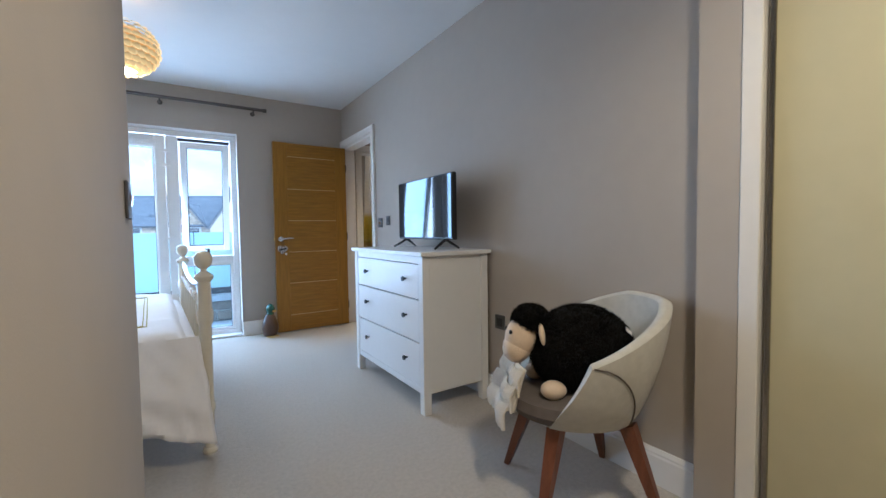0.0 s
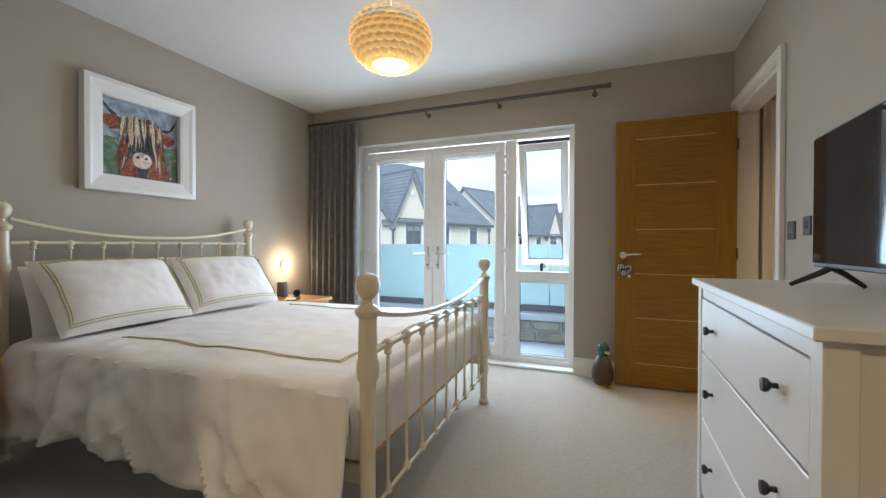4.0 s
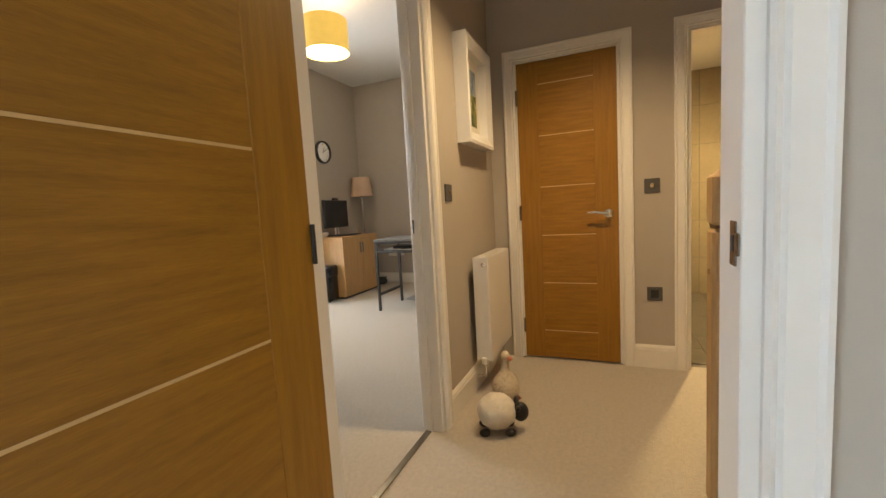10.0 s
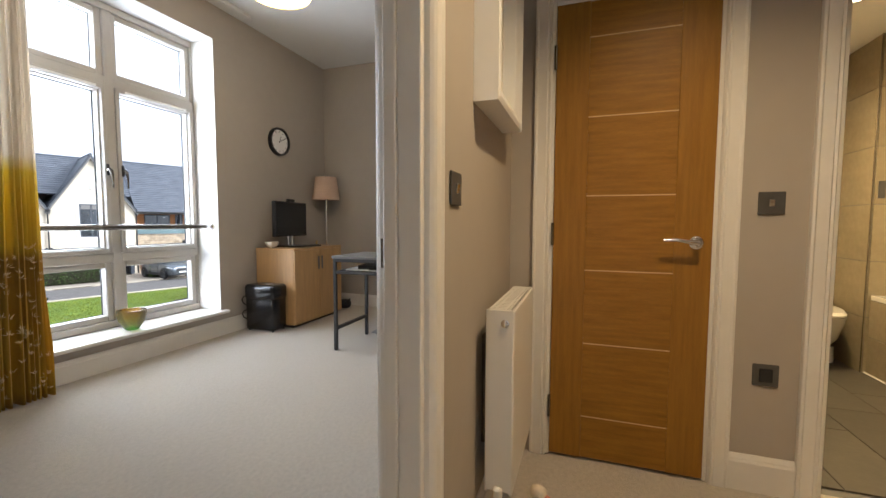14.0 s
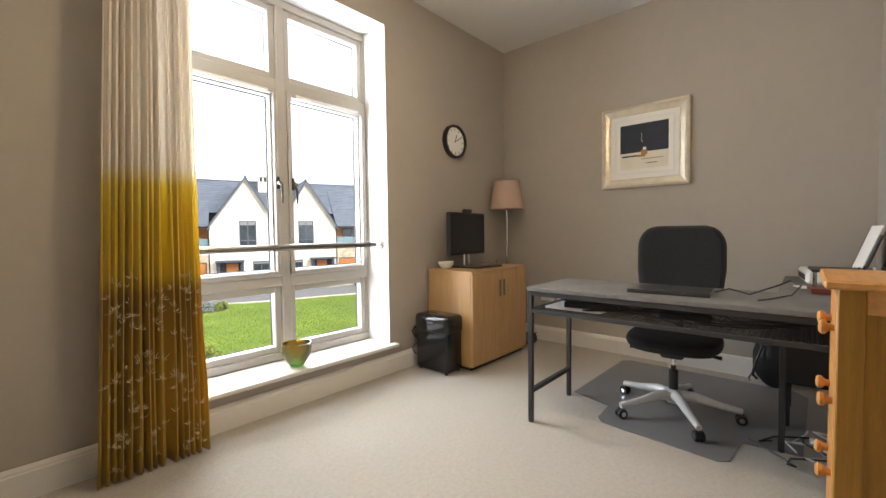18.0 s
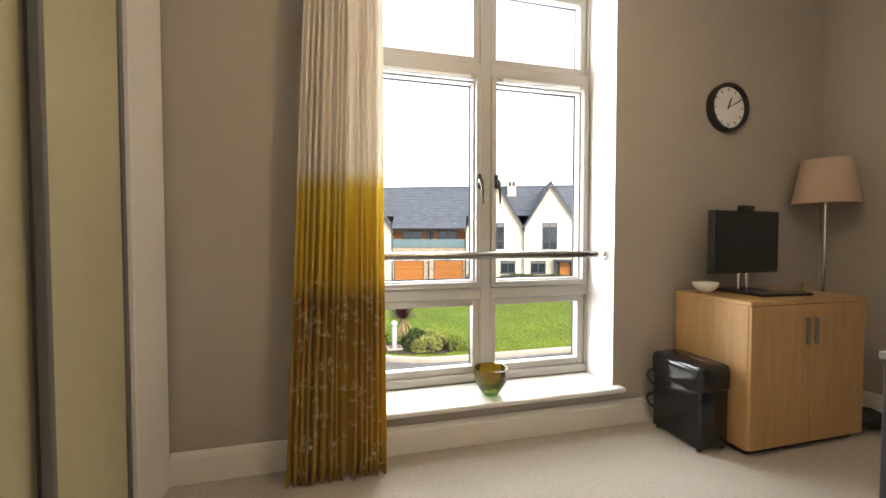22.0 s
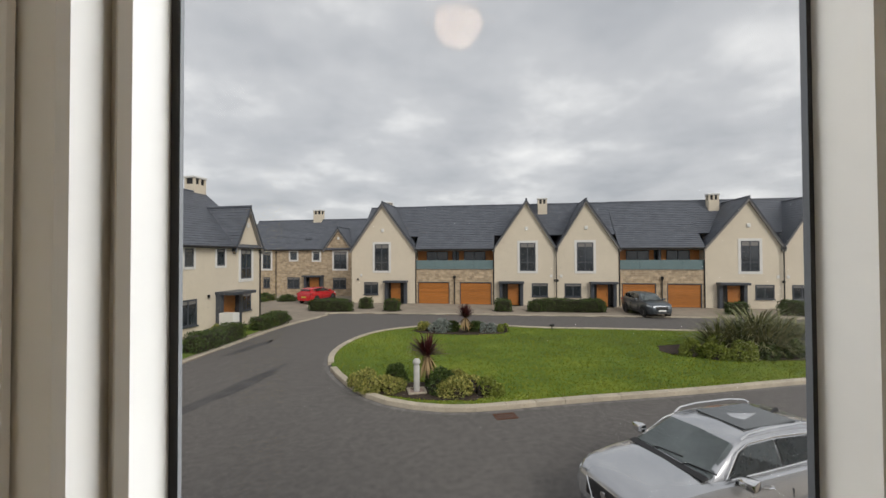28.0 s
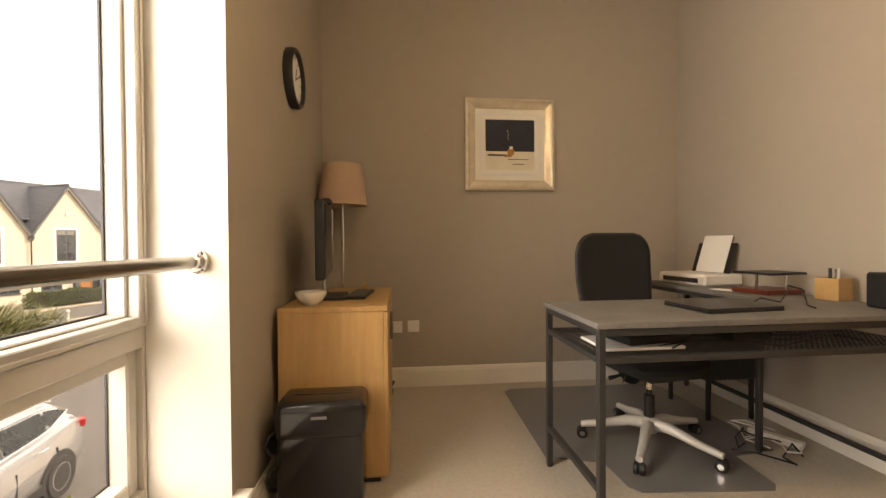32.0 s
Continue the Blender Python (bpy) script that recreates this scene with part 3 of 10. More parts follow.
plate("wall_vent", "bronze blank plate above the doors", (2.14, -0.918, 2.254), "x", -1, 0.080, 0.080, "plain")
plate("wall_vent", "bronze blank plate above the bathroom door", (2.14, -1.50, 2.259), "x", -1, 0.080, 0.080, "plain")
plate("wall_socket", "satin steel socket behind the bed", (BED_W, -0.78, 0.89), "x", 1, 0.086, 0.086, "socket")
plate("wall_socket", "white socket low on the office wall", (OFF_E, 2.45, 0.45), "x", -1, 0.14, 0.086, "plain", mat=UPVC)
plate("wall_socket", "white data socket low on the office wall", (OFF_E, 2.298, 0.453), "x", -1, 0.086, 0.086, "plain", mat=UPVC)


def strike(name, c, axis, sign):
    s = thing(name, "brass strike plate let into a white door frame", "strike plate", pose(*c))
    if axis == "x":
        part("plate", box(-0.003 if sign > 0 else 0, 0.0 if sign > 0 else 0.003, -0.013, 0.013, -0.032, 0.032, 0.0008), STEEL, s)
        part("keep", box(-0.004 if sign > 0 else 0.001, -0.001 if sign > 0 else 0.004, -0.007, 0.007, -0.012, 0.012), BLACK, s, "dark latch hole")
        part("lip", box(-0.0035 if sign > 0 else 0, 0 if sign > 0 else 0.0035, -0.026, -0.0135, -0.016, 0.016, 0.001), STEEL, s)
    else:
        part("plate", box(-0.013, 0.013, 0, 0.003, -0.032, 0.032, 0.0008), STEEL, s)
        part("keep", box(-0.007, 0.007, 0.001, 0.004, -0.012, 0.012), BLACK, s, "dark latch hole")
        part("lip", box(-0.028, -0.0135, 0, 0.0035, -0.016, 0.016, 0.001), STEEL, s)


strike("strike_plate", (1.0435, 0.158, 0.995), "x", 1)
strike("strike_plate", (0.03, -0.8515, 0.995), "y", 1)

# -- bedroom glazed doors and side window --
FY0, FY1 = 0.12, 0.19


def frame_rect(bm, x0, x1, z0, z1, w, y0, y1, bevel=0.004):
    """A rectangular frame of bars w wide, in the plane of y."""
    wl, wr, wb, wt = (w, w, w, w) if not isinstance(w, tuple) else w
    box(x0, x0 + wl, y0, y1, z0, z1, bevel, bm)
    box(x1 - wr, x1, y0, y1, z0, z1, bevel, bm)
    box(x0 + wl, x1 - wr, y0, y1, z0, z0 + wb, bevel, bm)
    box(x0 + wl, x1 - wr, y0, y1, z1 - wt, z1, bevel, bm)
    return bm


def pane(x0, x1, y, z0, z1, parent, mat=None, name="pane"):
    p = part(name, box(x0, x1, y - 0.003, y + 0.003, z0, z1), mat or PANE, parent)
    p.visible_shadow = False
    return p


wb = thing("window_1", "white plastic french doors with a tall side window", "window", kind="structure")
part("window_frame", frame_rect(bmesh.new(), -3.211, -1.097, 0.012, 2.061, (0.055, 0.05, 0.05, 0.05), FY0, FY1), UPVC, wb)
part("mullion", box(-1.70, -1.60, FY0 + 0.001, FY1 - 0.001, 0.06, 2.005, 0.004), UPVC, wb)
part("transom", box(-1.60, -1.149, FY0 + 0.001, FY1 - 0.001, 0.765, 0.835, 0.004), UPVC, wb)
part("sill", box(-3.211, -1.097, -0.002, FY0 - 0.001, 0.001, 0.022, 0.003), UPVC, wb, "white plastic door sill")
for (x0, x1, hs) in ((-3.150, -2.418, 1), (-2.412, -1.705, -1)):
    lf = part("door_leaf", frame_rect(bmesh.new(), x0, x1, 0.065, 2.0, (0.115, 0.085, 0.10, 0.105) if hs > 0 else (0.115, 0.085, 0.10, 0.105), FY0 - 0.022, FY1 - 0.03, 0.006), UPVC, wb, "white plastic glazed door leaf")
    part("bead", frame_rect(bmesh.new(), x0 + 0.110, x1 - 0.080, 0.16, 1.90, 0.014, FY0 - 0.012, FY1 - 0.04, 0.003), UPVC, lf)
    part("gasket", frame_rect(bmesh.new(), x0 + 0.1235, x1 - 0.0935, 0.173, 1.887, 0.006, FY0 + 0.012, FY0 + 0.02, 0), GASKET, lf, "dark rubber glazing seal")
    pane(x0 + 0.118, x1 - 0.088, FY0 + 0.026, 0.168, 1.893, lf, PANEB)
    hx = x1 - 0.042 if hs > 0 else x0 + 0.057
    part("vent_cover", box(x0 + 0.07, x1 - 0.06, FY0 - 0.042, FY0 - 0.0225, 1.915, 1.955, 0.004), UPVC, lf, "white trickle vent")
    hb = part("handle", box(hx - 0.014, hx + 0.014, FY0 - 0.034, FY0 - 0.0225, 0.83, 1.055, 0.005), CHROME, lf, "chrome lever handle on a long backplate")
    part("lever", tube([(hx, FY0 - 0.03, 0.985), (hx, FY0 - 0.075, 0.985), (hx - hs * 0.03, FY0 - 0.08, 0.985), (hx - hs * 0.13, FY0 - 0.078, 0.982)], [0.009, 0.009, 0.008, 0.007], 8), CHROME, hb, "", True)
    part("cylinder", moved(lathe([(0.009, 0), (0.009, 0.008)], 12), pose(hx, FY0 - 0.034, 0.875, 90)), STEEL, hb)
    jx = x0 - 0.004 if hs > 0 else x1 + 0.004
    for z in (0.23, 0.42, 1.02, 1.72, 1.86):
        part("hinge", box(jx - 0.034, jx + 0.034, FY0 - 0.046, FY0 - 0.0225, z - 0.016, z + 0.016, 0.004), UPVC, lf, "white flag hinge")
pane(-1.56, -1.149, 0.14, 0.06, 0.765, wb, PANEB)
part("bead", frame_rect(bmesh.new(), -1.602, -1.147, 0.06, 0.767, 0.03, FY0 + 0.012, FY0 + 0.03, 0.003), UPVC, wb)
part("gasket", frame_rect(bmesh.new(), -1.574, -1.175, 0.088, 0.739, 0.007, FY0 + 0.031, FY0 + 0.036, 0), GASKET, wb, "dark rubber glazing seal")
# top-hung side light pushed open at the foot
ca = part("casement", moved(frame_rect(bmesh.new(), -1.585, -1.16, -1.10, 0, 0.055, -0.025, 0.025, 0.004), pose(0, FY0 + 0.03, 1.965, 11)), UPVC, wb, "white casement tilted open at the foot")
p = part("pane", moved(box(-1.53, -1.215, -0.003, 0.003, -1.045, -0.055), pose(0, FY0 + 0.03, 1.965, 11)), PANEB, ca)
p.visible_shadow = False
part("gasket", moved(frame_rect(bmesh.new(), -1.531, -1.214, -1.046, -0.054, 0.008, -0.012, -0.006, 0), pose(0, FY0 + 0.03, 1.965, 11)), GASKET, ca, "dark rubber glazing seal")
part("window_stay", tube([(-1.375, FY0 - 0.02, 0.86), (-1.375, FY0 + 0.0, 0.868), (-1.36, FY0 + 0.10, 0.874), (-1.39, FY0 + 0.17, 0.90)], 0.007, 6), BLACK, wb, "black casement stay")
part("window_catch", box(-1.388, -1.362, FY0 - 0.024, FY0 - 0.004, 0.838, 0.91, 0.004), BLACK, wb, "black casement catch")
# dark strip put in as the shade of the gap above the tilted casement
part("gap_shadow_strip", box(-1.60, -1.149, FY1 - 0.02, FY1 - 0.01, 1.975, 2.004), GASKET, wb, "dark strip put in as shade of the gap over the casement")

# -- office window: two fixed tops, two casements, two fixed feet --
SMOKE = material("smoked_chrome", (0.16, 0.145, 0.13), 0.16, metal=1.0, vary=0.03)
wo = thing("window_2", "tall grey-white timber window of six lights", "window", kind="structure")
# base colour is darkened to hold the shade of the backlit frame
WFR = material("backlit_window_paint", (0.47, 0.445, 0.405), 0.42, vary=0.03, scale=4)
OX0, OX1, OZ0, OZ1, OY0, OY1 = 1.730, 3.152, 0.237, 2.703, 3.215, 3.312
OMX0, OMX1, OS = 2.411, 2.473, 0.014
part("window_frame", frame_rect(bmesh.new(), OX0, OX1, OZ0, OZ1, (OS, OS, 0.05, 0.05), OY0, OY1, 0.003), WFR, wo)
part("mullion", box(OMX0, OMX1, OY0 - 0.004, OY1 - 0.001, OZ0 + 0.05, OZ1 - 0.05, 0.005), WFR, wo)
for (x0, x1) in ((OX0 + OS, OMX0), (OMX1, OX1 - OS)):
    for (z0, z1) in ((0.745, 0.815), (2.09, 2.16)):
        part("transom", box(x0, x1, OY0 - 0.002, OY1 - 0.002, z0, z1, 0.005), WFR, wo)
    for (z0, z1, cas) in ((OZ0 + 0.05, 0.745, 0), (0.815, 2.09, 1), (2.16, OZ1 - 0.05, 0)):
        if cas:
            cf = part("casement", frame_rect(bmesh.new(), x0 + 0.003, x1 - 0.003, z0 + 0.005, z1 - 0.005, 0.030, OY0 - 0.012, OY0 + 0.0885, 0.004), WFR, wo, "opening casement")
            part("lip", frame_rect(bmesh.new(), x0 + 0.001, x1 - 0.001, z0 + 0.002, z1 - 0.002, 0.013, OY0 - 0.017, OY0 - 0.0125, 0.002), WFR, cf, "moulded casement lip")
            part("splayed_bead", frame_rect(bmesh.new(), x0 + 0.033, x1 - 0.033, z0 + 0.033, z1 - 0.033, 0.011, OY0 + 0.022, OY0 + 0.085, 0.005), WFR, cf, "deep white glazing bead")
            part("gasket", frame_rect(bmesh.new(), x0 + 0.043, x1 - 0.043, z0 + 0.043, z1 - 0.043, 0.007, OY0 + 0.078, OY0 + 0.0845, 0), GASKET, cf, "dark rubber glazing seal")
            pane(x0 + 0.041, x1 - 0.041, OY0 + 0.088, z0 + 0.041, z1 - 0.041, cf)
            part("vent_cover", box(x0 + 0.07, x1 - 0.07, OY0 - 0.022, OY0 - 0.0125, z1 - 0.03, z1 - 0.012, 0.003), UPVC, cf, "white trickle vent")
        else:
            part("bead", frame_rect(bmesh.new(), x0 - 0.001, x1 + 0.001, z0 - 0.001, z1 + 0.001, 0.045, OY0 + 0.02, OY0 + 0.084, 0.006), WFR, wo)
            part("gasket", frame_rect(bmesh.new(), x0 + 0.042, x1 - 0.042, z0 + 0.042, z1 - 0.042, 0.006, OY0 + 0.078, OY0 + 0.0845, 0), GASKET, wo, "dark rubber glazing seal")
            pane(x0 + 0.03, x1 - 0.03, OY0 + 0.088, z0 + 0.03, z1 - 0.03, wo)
for (hx, s) in ((2.394, -1), (2.503, 1)):
    hb = part("handle", box(hx - 0.011, hx + 0.011, OY0 - 0.024, OY0 - 0.0125, 1.412, 1.498, 0.005), DARKM, wo, "polished dark metal cockspur handle")
    part("lever", tube([(hx, OY0 - 0.018, 1.452), (hx + 0.001, OY0 - 0.038, 1.456), (hx + 0.004, OY0 - 0.051, 1.444), (hx + 0.007, OY0 - 0.056, 1.405), (hx + 0.010, OY0 - 0.054, 1.362), (hx + 0.013, OY0 - 0.047, 1.318)], [0.0115, 0.0135, 0.0125, 0.009, 0.0068, 0.0045], 12), SMOKE, hb, "", True)
structure("window_sill_office", box(1.685, 3.205, 2.895, 3.214, 0.208, 0.2345, 0.006), WHITE, "white painted window board", "window sill")
structure("window_reveal_liner", box(1.7325, 3.1515, 2.957, 3.2145, OZ1 + 0.0005, OZ1 + 0.0015), CEIL, "white plaster reveal head", "window reveal")
REV = material("reveal_plaster", (0.70, 0.68, 0.64), 0.85, vary=0.015, scale=2)
for nm, x0, x1 in (("window_reveal_west", 1.7283, 1.7298), ("window_reveal_east", 3.1522, 3.1537)):
    structure(nm, box(x0, x1, 2.9555, 3.2145, 0.236, 2.703), REV, "white plaster window reveal", "window reveal")
for nm, x0, x1 in (("window_reveal_bed_west", -3.2127, -3.2114), ("window_reveal_bed_east", -1.0966, -1.0953)):
    structure(nm, box(x0, x1, 0.0005, 0.1195, 0.146, 2.0615), REV, "white plaster window reveal", "window reveal")
structure("window_reveal_bed_head", box(-3.211, -1.097, 0.0005, 0.1195, 2.0615, 2.0627), REV, "white plaster window reveal", "window reveal")
gb = thing("guard_rail", "brushed steel guard rail across the tall window", "rail", pose(0, 3.048, 1.018))
part("rail", tube([(1.748, 0, 0), (3.134, 0, 0)], 0.021, 16), STEEL, gb, "", True)
for x, s in ((1.7315, 1), (3.1505, -1)):
    fl = part("flange", moved(lathe([(0.040, 0), (0.040, 0.006), (0.036, 0.009), (0.024, 0.010), (0.024, 0.055), (0.021, 0.058)], 20), pose(x, 0, 0, 0, 90 * s)), CHROME, gb, "chrome end flange", True)
    for k in range(3):
        a = 2 * math.pi * k / 3
        part("screw", moved(lathe([(0.004, 0), (0.004, 0.003)], 8), pose(x + s * 0.0075, 0.031 * math.cos(a), 0.031 * math.sin(a), 0, 90 * s)), DARKM, fl)

# ---- bedroom things ----
CREAM = material("cream_enamel", (0.70, 0.63, 0.48), 0.22, vary=0.03, scale=6, coat=0.3)
LINEN = material("white_cotton", (0.80, 0.765, 0.74), 0.85, vary=0.02, scale=3, bump=0.30, bump_scale=11, sheen=0.15)
OLIVE = material("olive_piping", (0.40, 0.34, 0.10), 0.8, vary=0.08, scale=40)
LACQ = material("white_lacquer", (0.76, 0.755, 0.74), 0.35, vary=0.015, scale=3, bump=0.01, bump_scale=80)
SCREEN = material("dark_glass_screen", (0.010, 0.012, 0.016), 0.04, vary=0.05, spec=0.5)
GREYC = material("grey_woven_curtain", (0.135, 0.118, 0.105), 0.9, vary=0.22, scale=26, stretch=(1, 1, 0.7), bump=0.5, bump_scale=240, sheen=0.2)
POLE = material("pewter_pole", (0.11, 0.10, 0.092), 0.4, metal=0.7, vary=0.06, scale=10)
WALNUT = material("walnut_leg", (0.16, 0.055, 0.024), 0.4, vary=0.18, scale=6, stretch=(8, 8, 1), bump=0.04)
FELT = material("pale_grey_felt", (0.52, 0.50, 0.44), 0.95, vary=0.06, scale=30, bump=0.35, bump_scale=420, sheen=0.3)
TAUPE = material("taupe_seat_cloth", (0.12, 0.10, 0.088), 0.9, vary=0.08, scale=30, bump=0.3, bump_scale=400)
PLUSHB = material("black_plush", (0.006, 0.0055, 0.005), 1.0, vary=0.5, scale=60, bump=1.0, bump_scale=160, sheen=0.04, spec=0.1)
PLUSHT = material("tan_velour", (0.66, 0.52, 0.37), 0.9, vary=0.05, scale=18, bump=0.2, bump_scale=200, sheen=0.3)
WOOL = material("cream_wool", (0.72, 0.66, 0.56), 0.95, vary=0.07, scale=30, bump=0.7, bump_scale=180, sheen=0.3)
PINE = material("golden_oak", (0.50, 0.235, 0.06), 0.42, vary=0.16, scale=5, stretch=(1.2, 9, 9), bump=0.05, bump_scale=120)
EARTH = material("brown_glaze", (0.075, 0.042, 0.026), 0.3, vary=0.2, scale=14)
GREEN = material("dark_green_glaze", (0.012, 0.075, 0.05), 0.25, vary=0.15, scale=12)
YELLOW = material("yellow_glaze", (0.55, 0.38, 0.10), 0.35, vary=0.08)


def ball(c, r, seg=16, rings=10):
    bm = bmesh.new()
    bmesh.ops.create_uvsphere(bm, u_segments=seg, v_segments=rings, radius=1)
    rx, ry, rz = r if isinstance(r, tuple) else (r, r, r)
    return moved(bm, Matrix.Translation(c) @ Matrix.Diagonal((rx, ry, rz, 1)))


def figure(name, pieces, mats, label, category, m, smooth=True):
    """One plain mesh out of several shaped lumps, each with its own material index."""
    bm = bmesh.new()
    for piece, k in pieces:
        for f in piece.faces:
            f.material_index = k
        merge(bm, piece)
    ob = link(name, bm, None, smooth=smooth)
    for mt in mats:
        ob.data.materials.append(mt)
    ob.matrix_world = m
    return tagged(ob, label, category)


# -- bedstead --
BX, BN, BS, HX = -1.57, -0.864, -2.399, -3.615
BEDM = pose(BX, (BN + BS) / 2, 0, 0, 0, 2.6) @ pose(-BX, -(BN + BS) / 2, 0)
bed = thing("bedstead", "cream enamelled metal bedstead with turned posts", "bed", BEDM)
POST = [(0.030, 0), (0.034, 0.012), (0.030, 0.022), (0.022, 0.03), (0.024, 0.20), (0.031, 0.215), (0.031, 0.235), (0.025, 0.25), (0.026, 0.62), (0.033, 0.635),
        (0.036, 0.655), (0.036, 0.685), (0.031, 0.70), (0.029, 0.83), (0.040, 0.842), (0.042, 0.856), (0.030, 0.868), (0.015, 0.878), (0.014, 0.890),
        (0.025, 0.899), (0.036, 0.915), (0.0405, 0.936), (0.036, 0.957), (0.023, 0.971), (0.0, 0.976)]
for y in (BN, BS):
    part("foot_post", moved(lathe(POST, 24), pose(BX, y, 0)), CREAM, bed, "", True)
HPOST = [(r * 0.95, z * 1.0 if z < 0.5 else z + 0.30) for r, z in POST]
for y in (BN, BS):
    part("head_post", moved(lathe(HPOST, 20), pose(HX, y, 0)), CREAM, bed, "", True)


def sag(y0, y1, ze, zm, x, n=20):
    out = []
    for i in range(n + 1):
        a = i / n
        out.append((x, y0 + (y1 - y0) * a, zm + (ze - zm) * abs(2 * a - 1) ** 2.2))
    return out


part("top_rail", tube(sag(BS + 0.03, BN - 0.03, 0.845, 0.768, BX), 0.0115, 12), CREAM, bed, "", True)
part("mid_rail", tube([(BX, BS + 0.025, 0.712), (BX, BN - 0.025, 0.728)], 0.0095, 10), CREAM, bed, "", True)
part("low_rail", tube([(BX, BS + 0.025, 0.195), (BX, BN - 0.025, 0.205)], 0.0085, 10), CREAM, bed, "", True)
for k in range(9):
    y = BS + 0.14 + 0.157 * k
    b = part("baluster", tube([(BX, y, 0.20), (BX, y, 0.72)], 0.0065, 8), CREAM, bed, "", True)
    z = 0.712 + 0.016 * (y - BS) / (BN - BS)
    part("casting", moved(lathe([(0.007, -0.036), (0.014, -0.03), (0.012, -0.014), (0.020, -0.002), (0.021, 0.010), (0.014, 0.019), (0.004, 0.022)], 12), pose(BX, y, z)), CREAM, b, "", True)
    part("casting", moved(lathe([(0.006, -0.018), (0.016, -0.008), (0.016, 0.004), (0.009, 0.022), (0.006, 0.03)], 12), pose(BX, y, 0.20)), CREAM, b, "", True)
part("head_top_rail", tube(sag(BS + 0.03, BN - 0.03, 1.19, 1.105, HX), 0.011, 10), CREAM, bed, "", True)
part("head_mid_rail", tube([(HX, BS + 0.03, 1.072), (HX, BN - 0.03, 1.072)], 0.009, 10), CREAM, bed, "", True)
for k in range(9):
    y = BS + 0.12 + 0.162 * k
    b = part("head_baluster", tube([(HX, y, 0.45), (HX, y, 1.07)], 0.0065, 8), CREAM, bed, "", True)
    part("casting", moved(lathe([(0.007, -0.034), (0.014, -0.028), (0.011, -0.012), (0.018, 0.0), (0.018, 0.010), (0.010, 0.018)], 12), pose(HX, y, 1.068)), CREAM, b, "", True)
for y in (BN - 0.03, BS + 0.03):
    part("side_rail", box(HX, BX, y - 0.012, y + 0.012, 0.27, 0.33, 0.004), CREAM, bed)
for k in range(11):
    part("slat", box(-3.55 + k * 0.185, -3.48 + k * 0.185, BS + 0.05, BN - 0.05, 0.305, 0.322), PINE, bed)
mat_ = tagged(link("mattress", box(-3.60, -1.60, BS + 0.03, BN - 0.03, 0.325, 0.565, 0.04, seg=3), LINEN, smooth=True), "thick white mattress on the bedstead", "mattress")
mat_.matrix_world = BEDM


def top_z(x, y):
    return 0.612 + 0.014 * noise.noise((x * 2.3, y * 2.3, 1.0)) + 0.006 * noise.noise((x * 7, y * 7, 3.0)) - 0.02 * max(0, (-3.1 - x)) 


def duvet():
    bm = bmesh.new()
    nx, ny = 110, 120
    half, drop = 0.810, 0.36
    yc = (BN + BS) / 2
    grid = []
    for i in range(nx + 1):
        x = -3.42 + (1.815) * i / nx
        row = []
        for j in range(ny + 1):
            s = -1 + 2 * j / ny
            a = s * (half + drop)
            side = max(0.0, abs(a) - half)
            sg = 1 if a > 0 else -1
            hem = drop * (0.93 + 0.07 * math.sin(x * 5 + sg) + 0.06 * noise.noise((x * 3, sg, 0)))
            if sg < 0:
                hem *= 1.0 + 0.52 * max(0, (x + 1.98) / 0.38) ** 1.5
            t = side / drop
            fold = math.sin(x * 19 + 2.2 * noise.noise((x * 2.2, sg * 3, 5)) + t * 1.5) * 0.022 * t + 0.03 * noise.noise((x * 4.5, t * 2.5, sg * 4)) * min(1, t * 2)
            y = yc + sg * (min(abs(a), half) + 0.055 * math.sin(min(1, t * 1.6) * math.pi / 2) + 0.03 * t + fold) if side > 0 else yc + a
            z0 = top_z(x, max(min(y, yc + half), yc - half))
            edge = max(0.0, (abs(a) - half + 0.10) / 0.10)
            z = z0 - 0.012 * min(1, edge) ** 2 - (t * hem if side > 0 else 0)
            w = 0.010 * noise.noise((x * 9 + y * 4, y * 9 - x * 3, 7)) * (0.35 + t) + 0.012 * abs(noise.noise((x * 3 + y * 6, (y - x) * 5, 9))) * 0.3
            if side > 0:
                cr = 1 - 2.0 * abs(noise.noise((x * 8.0 - t * 2.6 + sg, t * 1.5 + x * 1.2, 21)))
                w += 0.011 * max(0.0, cr) ** 2 * (0.3 + 0.7 * t)
                rdg = max(0.0, 1 - 2.6 * abs(noise.noise((x * 5.2 + t * 1.6 * sg, t * 0.9 - x * 0.8, 3 + sg))))
                w += 0.030 * rdg ** 2 * (0.25 + 0.9 * t) + 0.045 * (0.5 - abs(noise.noise((x * 6.5 + t * 2.2, t * 1.3 - x * 1.2, 9 + sg)))) * (0.35 + 0.8 * t) + 0.012 * noise.noise((x * 17 + t * 3, t * 5, 2)) * (0.3 + t)
            if side > 0:
                y += sg * w
            else:
                z += w * 0.8
            end = max(0.0, (x + 1.69) / 0.085)
            if end > 0 and side == 0:
                z -= 0.22 * end ** 2.2
            row.append(bm.verts.new((x + 0.05 * t * max(0.0, (x + 1.9) / 0.3) if side > 0 else x, y, z)))
        grid.append(row)
    for i in range(nx):
        for j in range(ny):
            bm.faces.new((grid[i][j], grid[i + 1][j], grid[i + 1][j + 1], grid[i][j + 1]))
    return bm


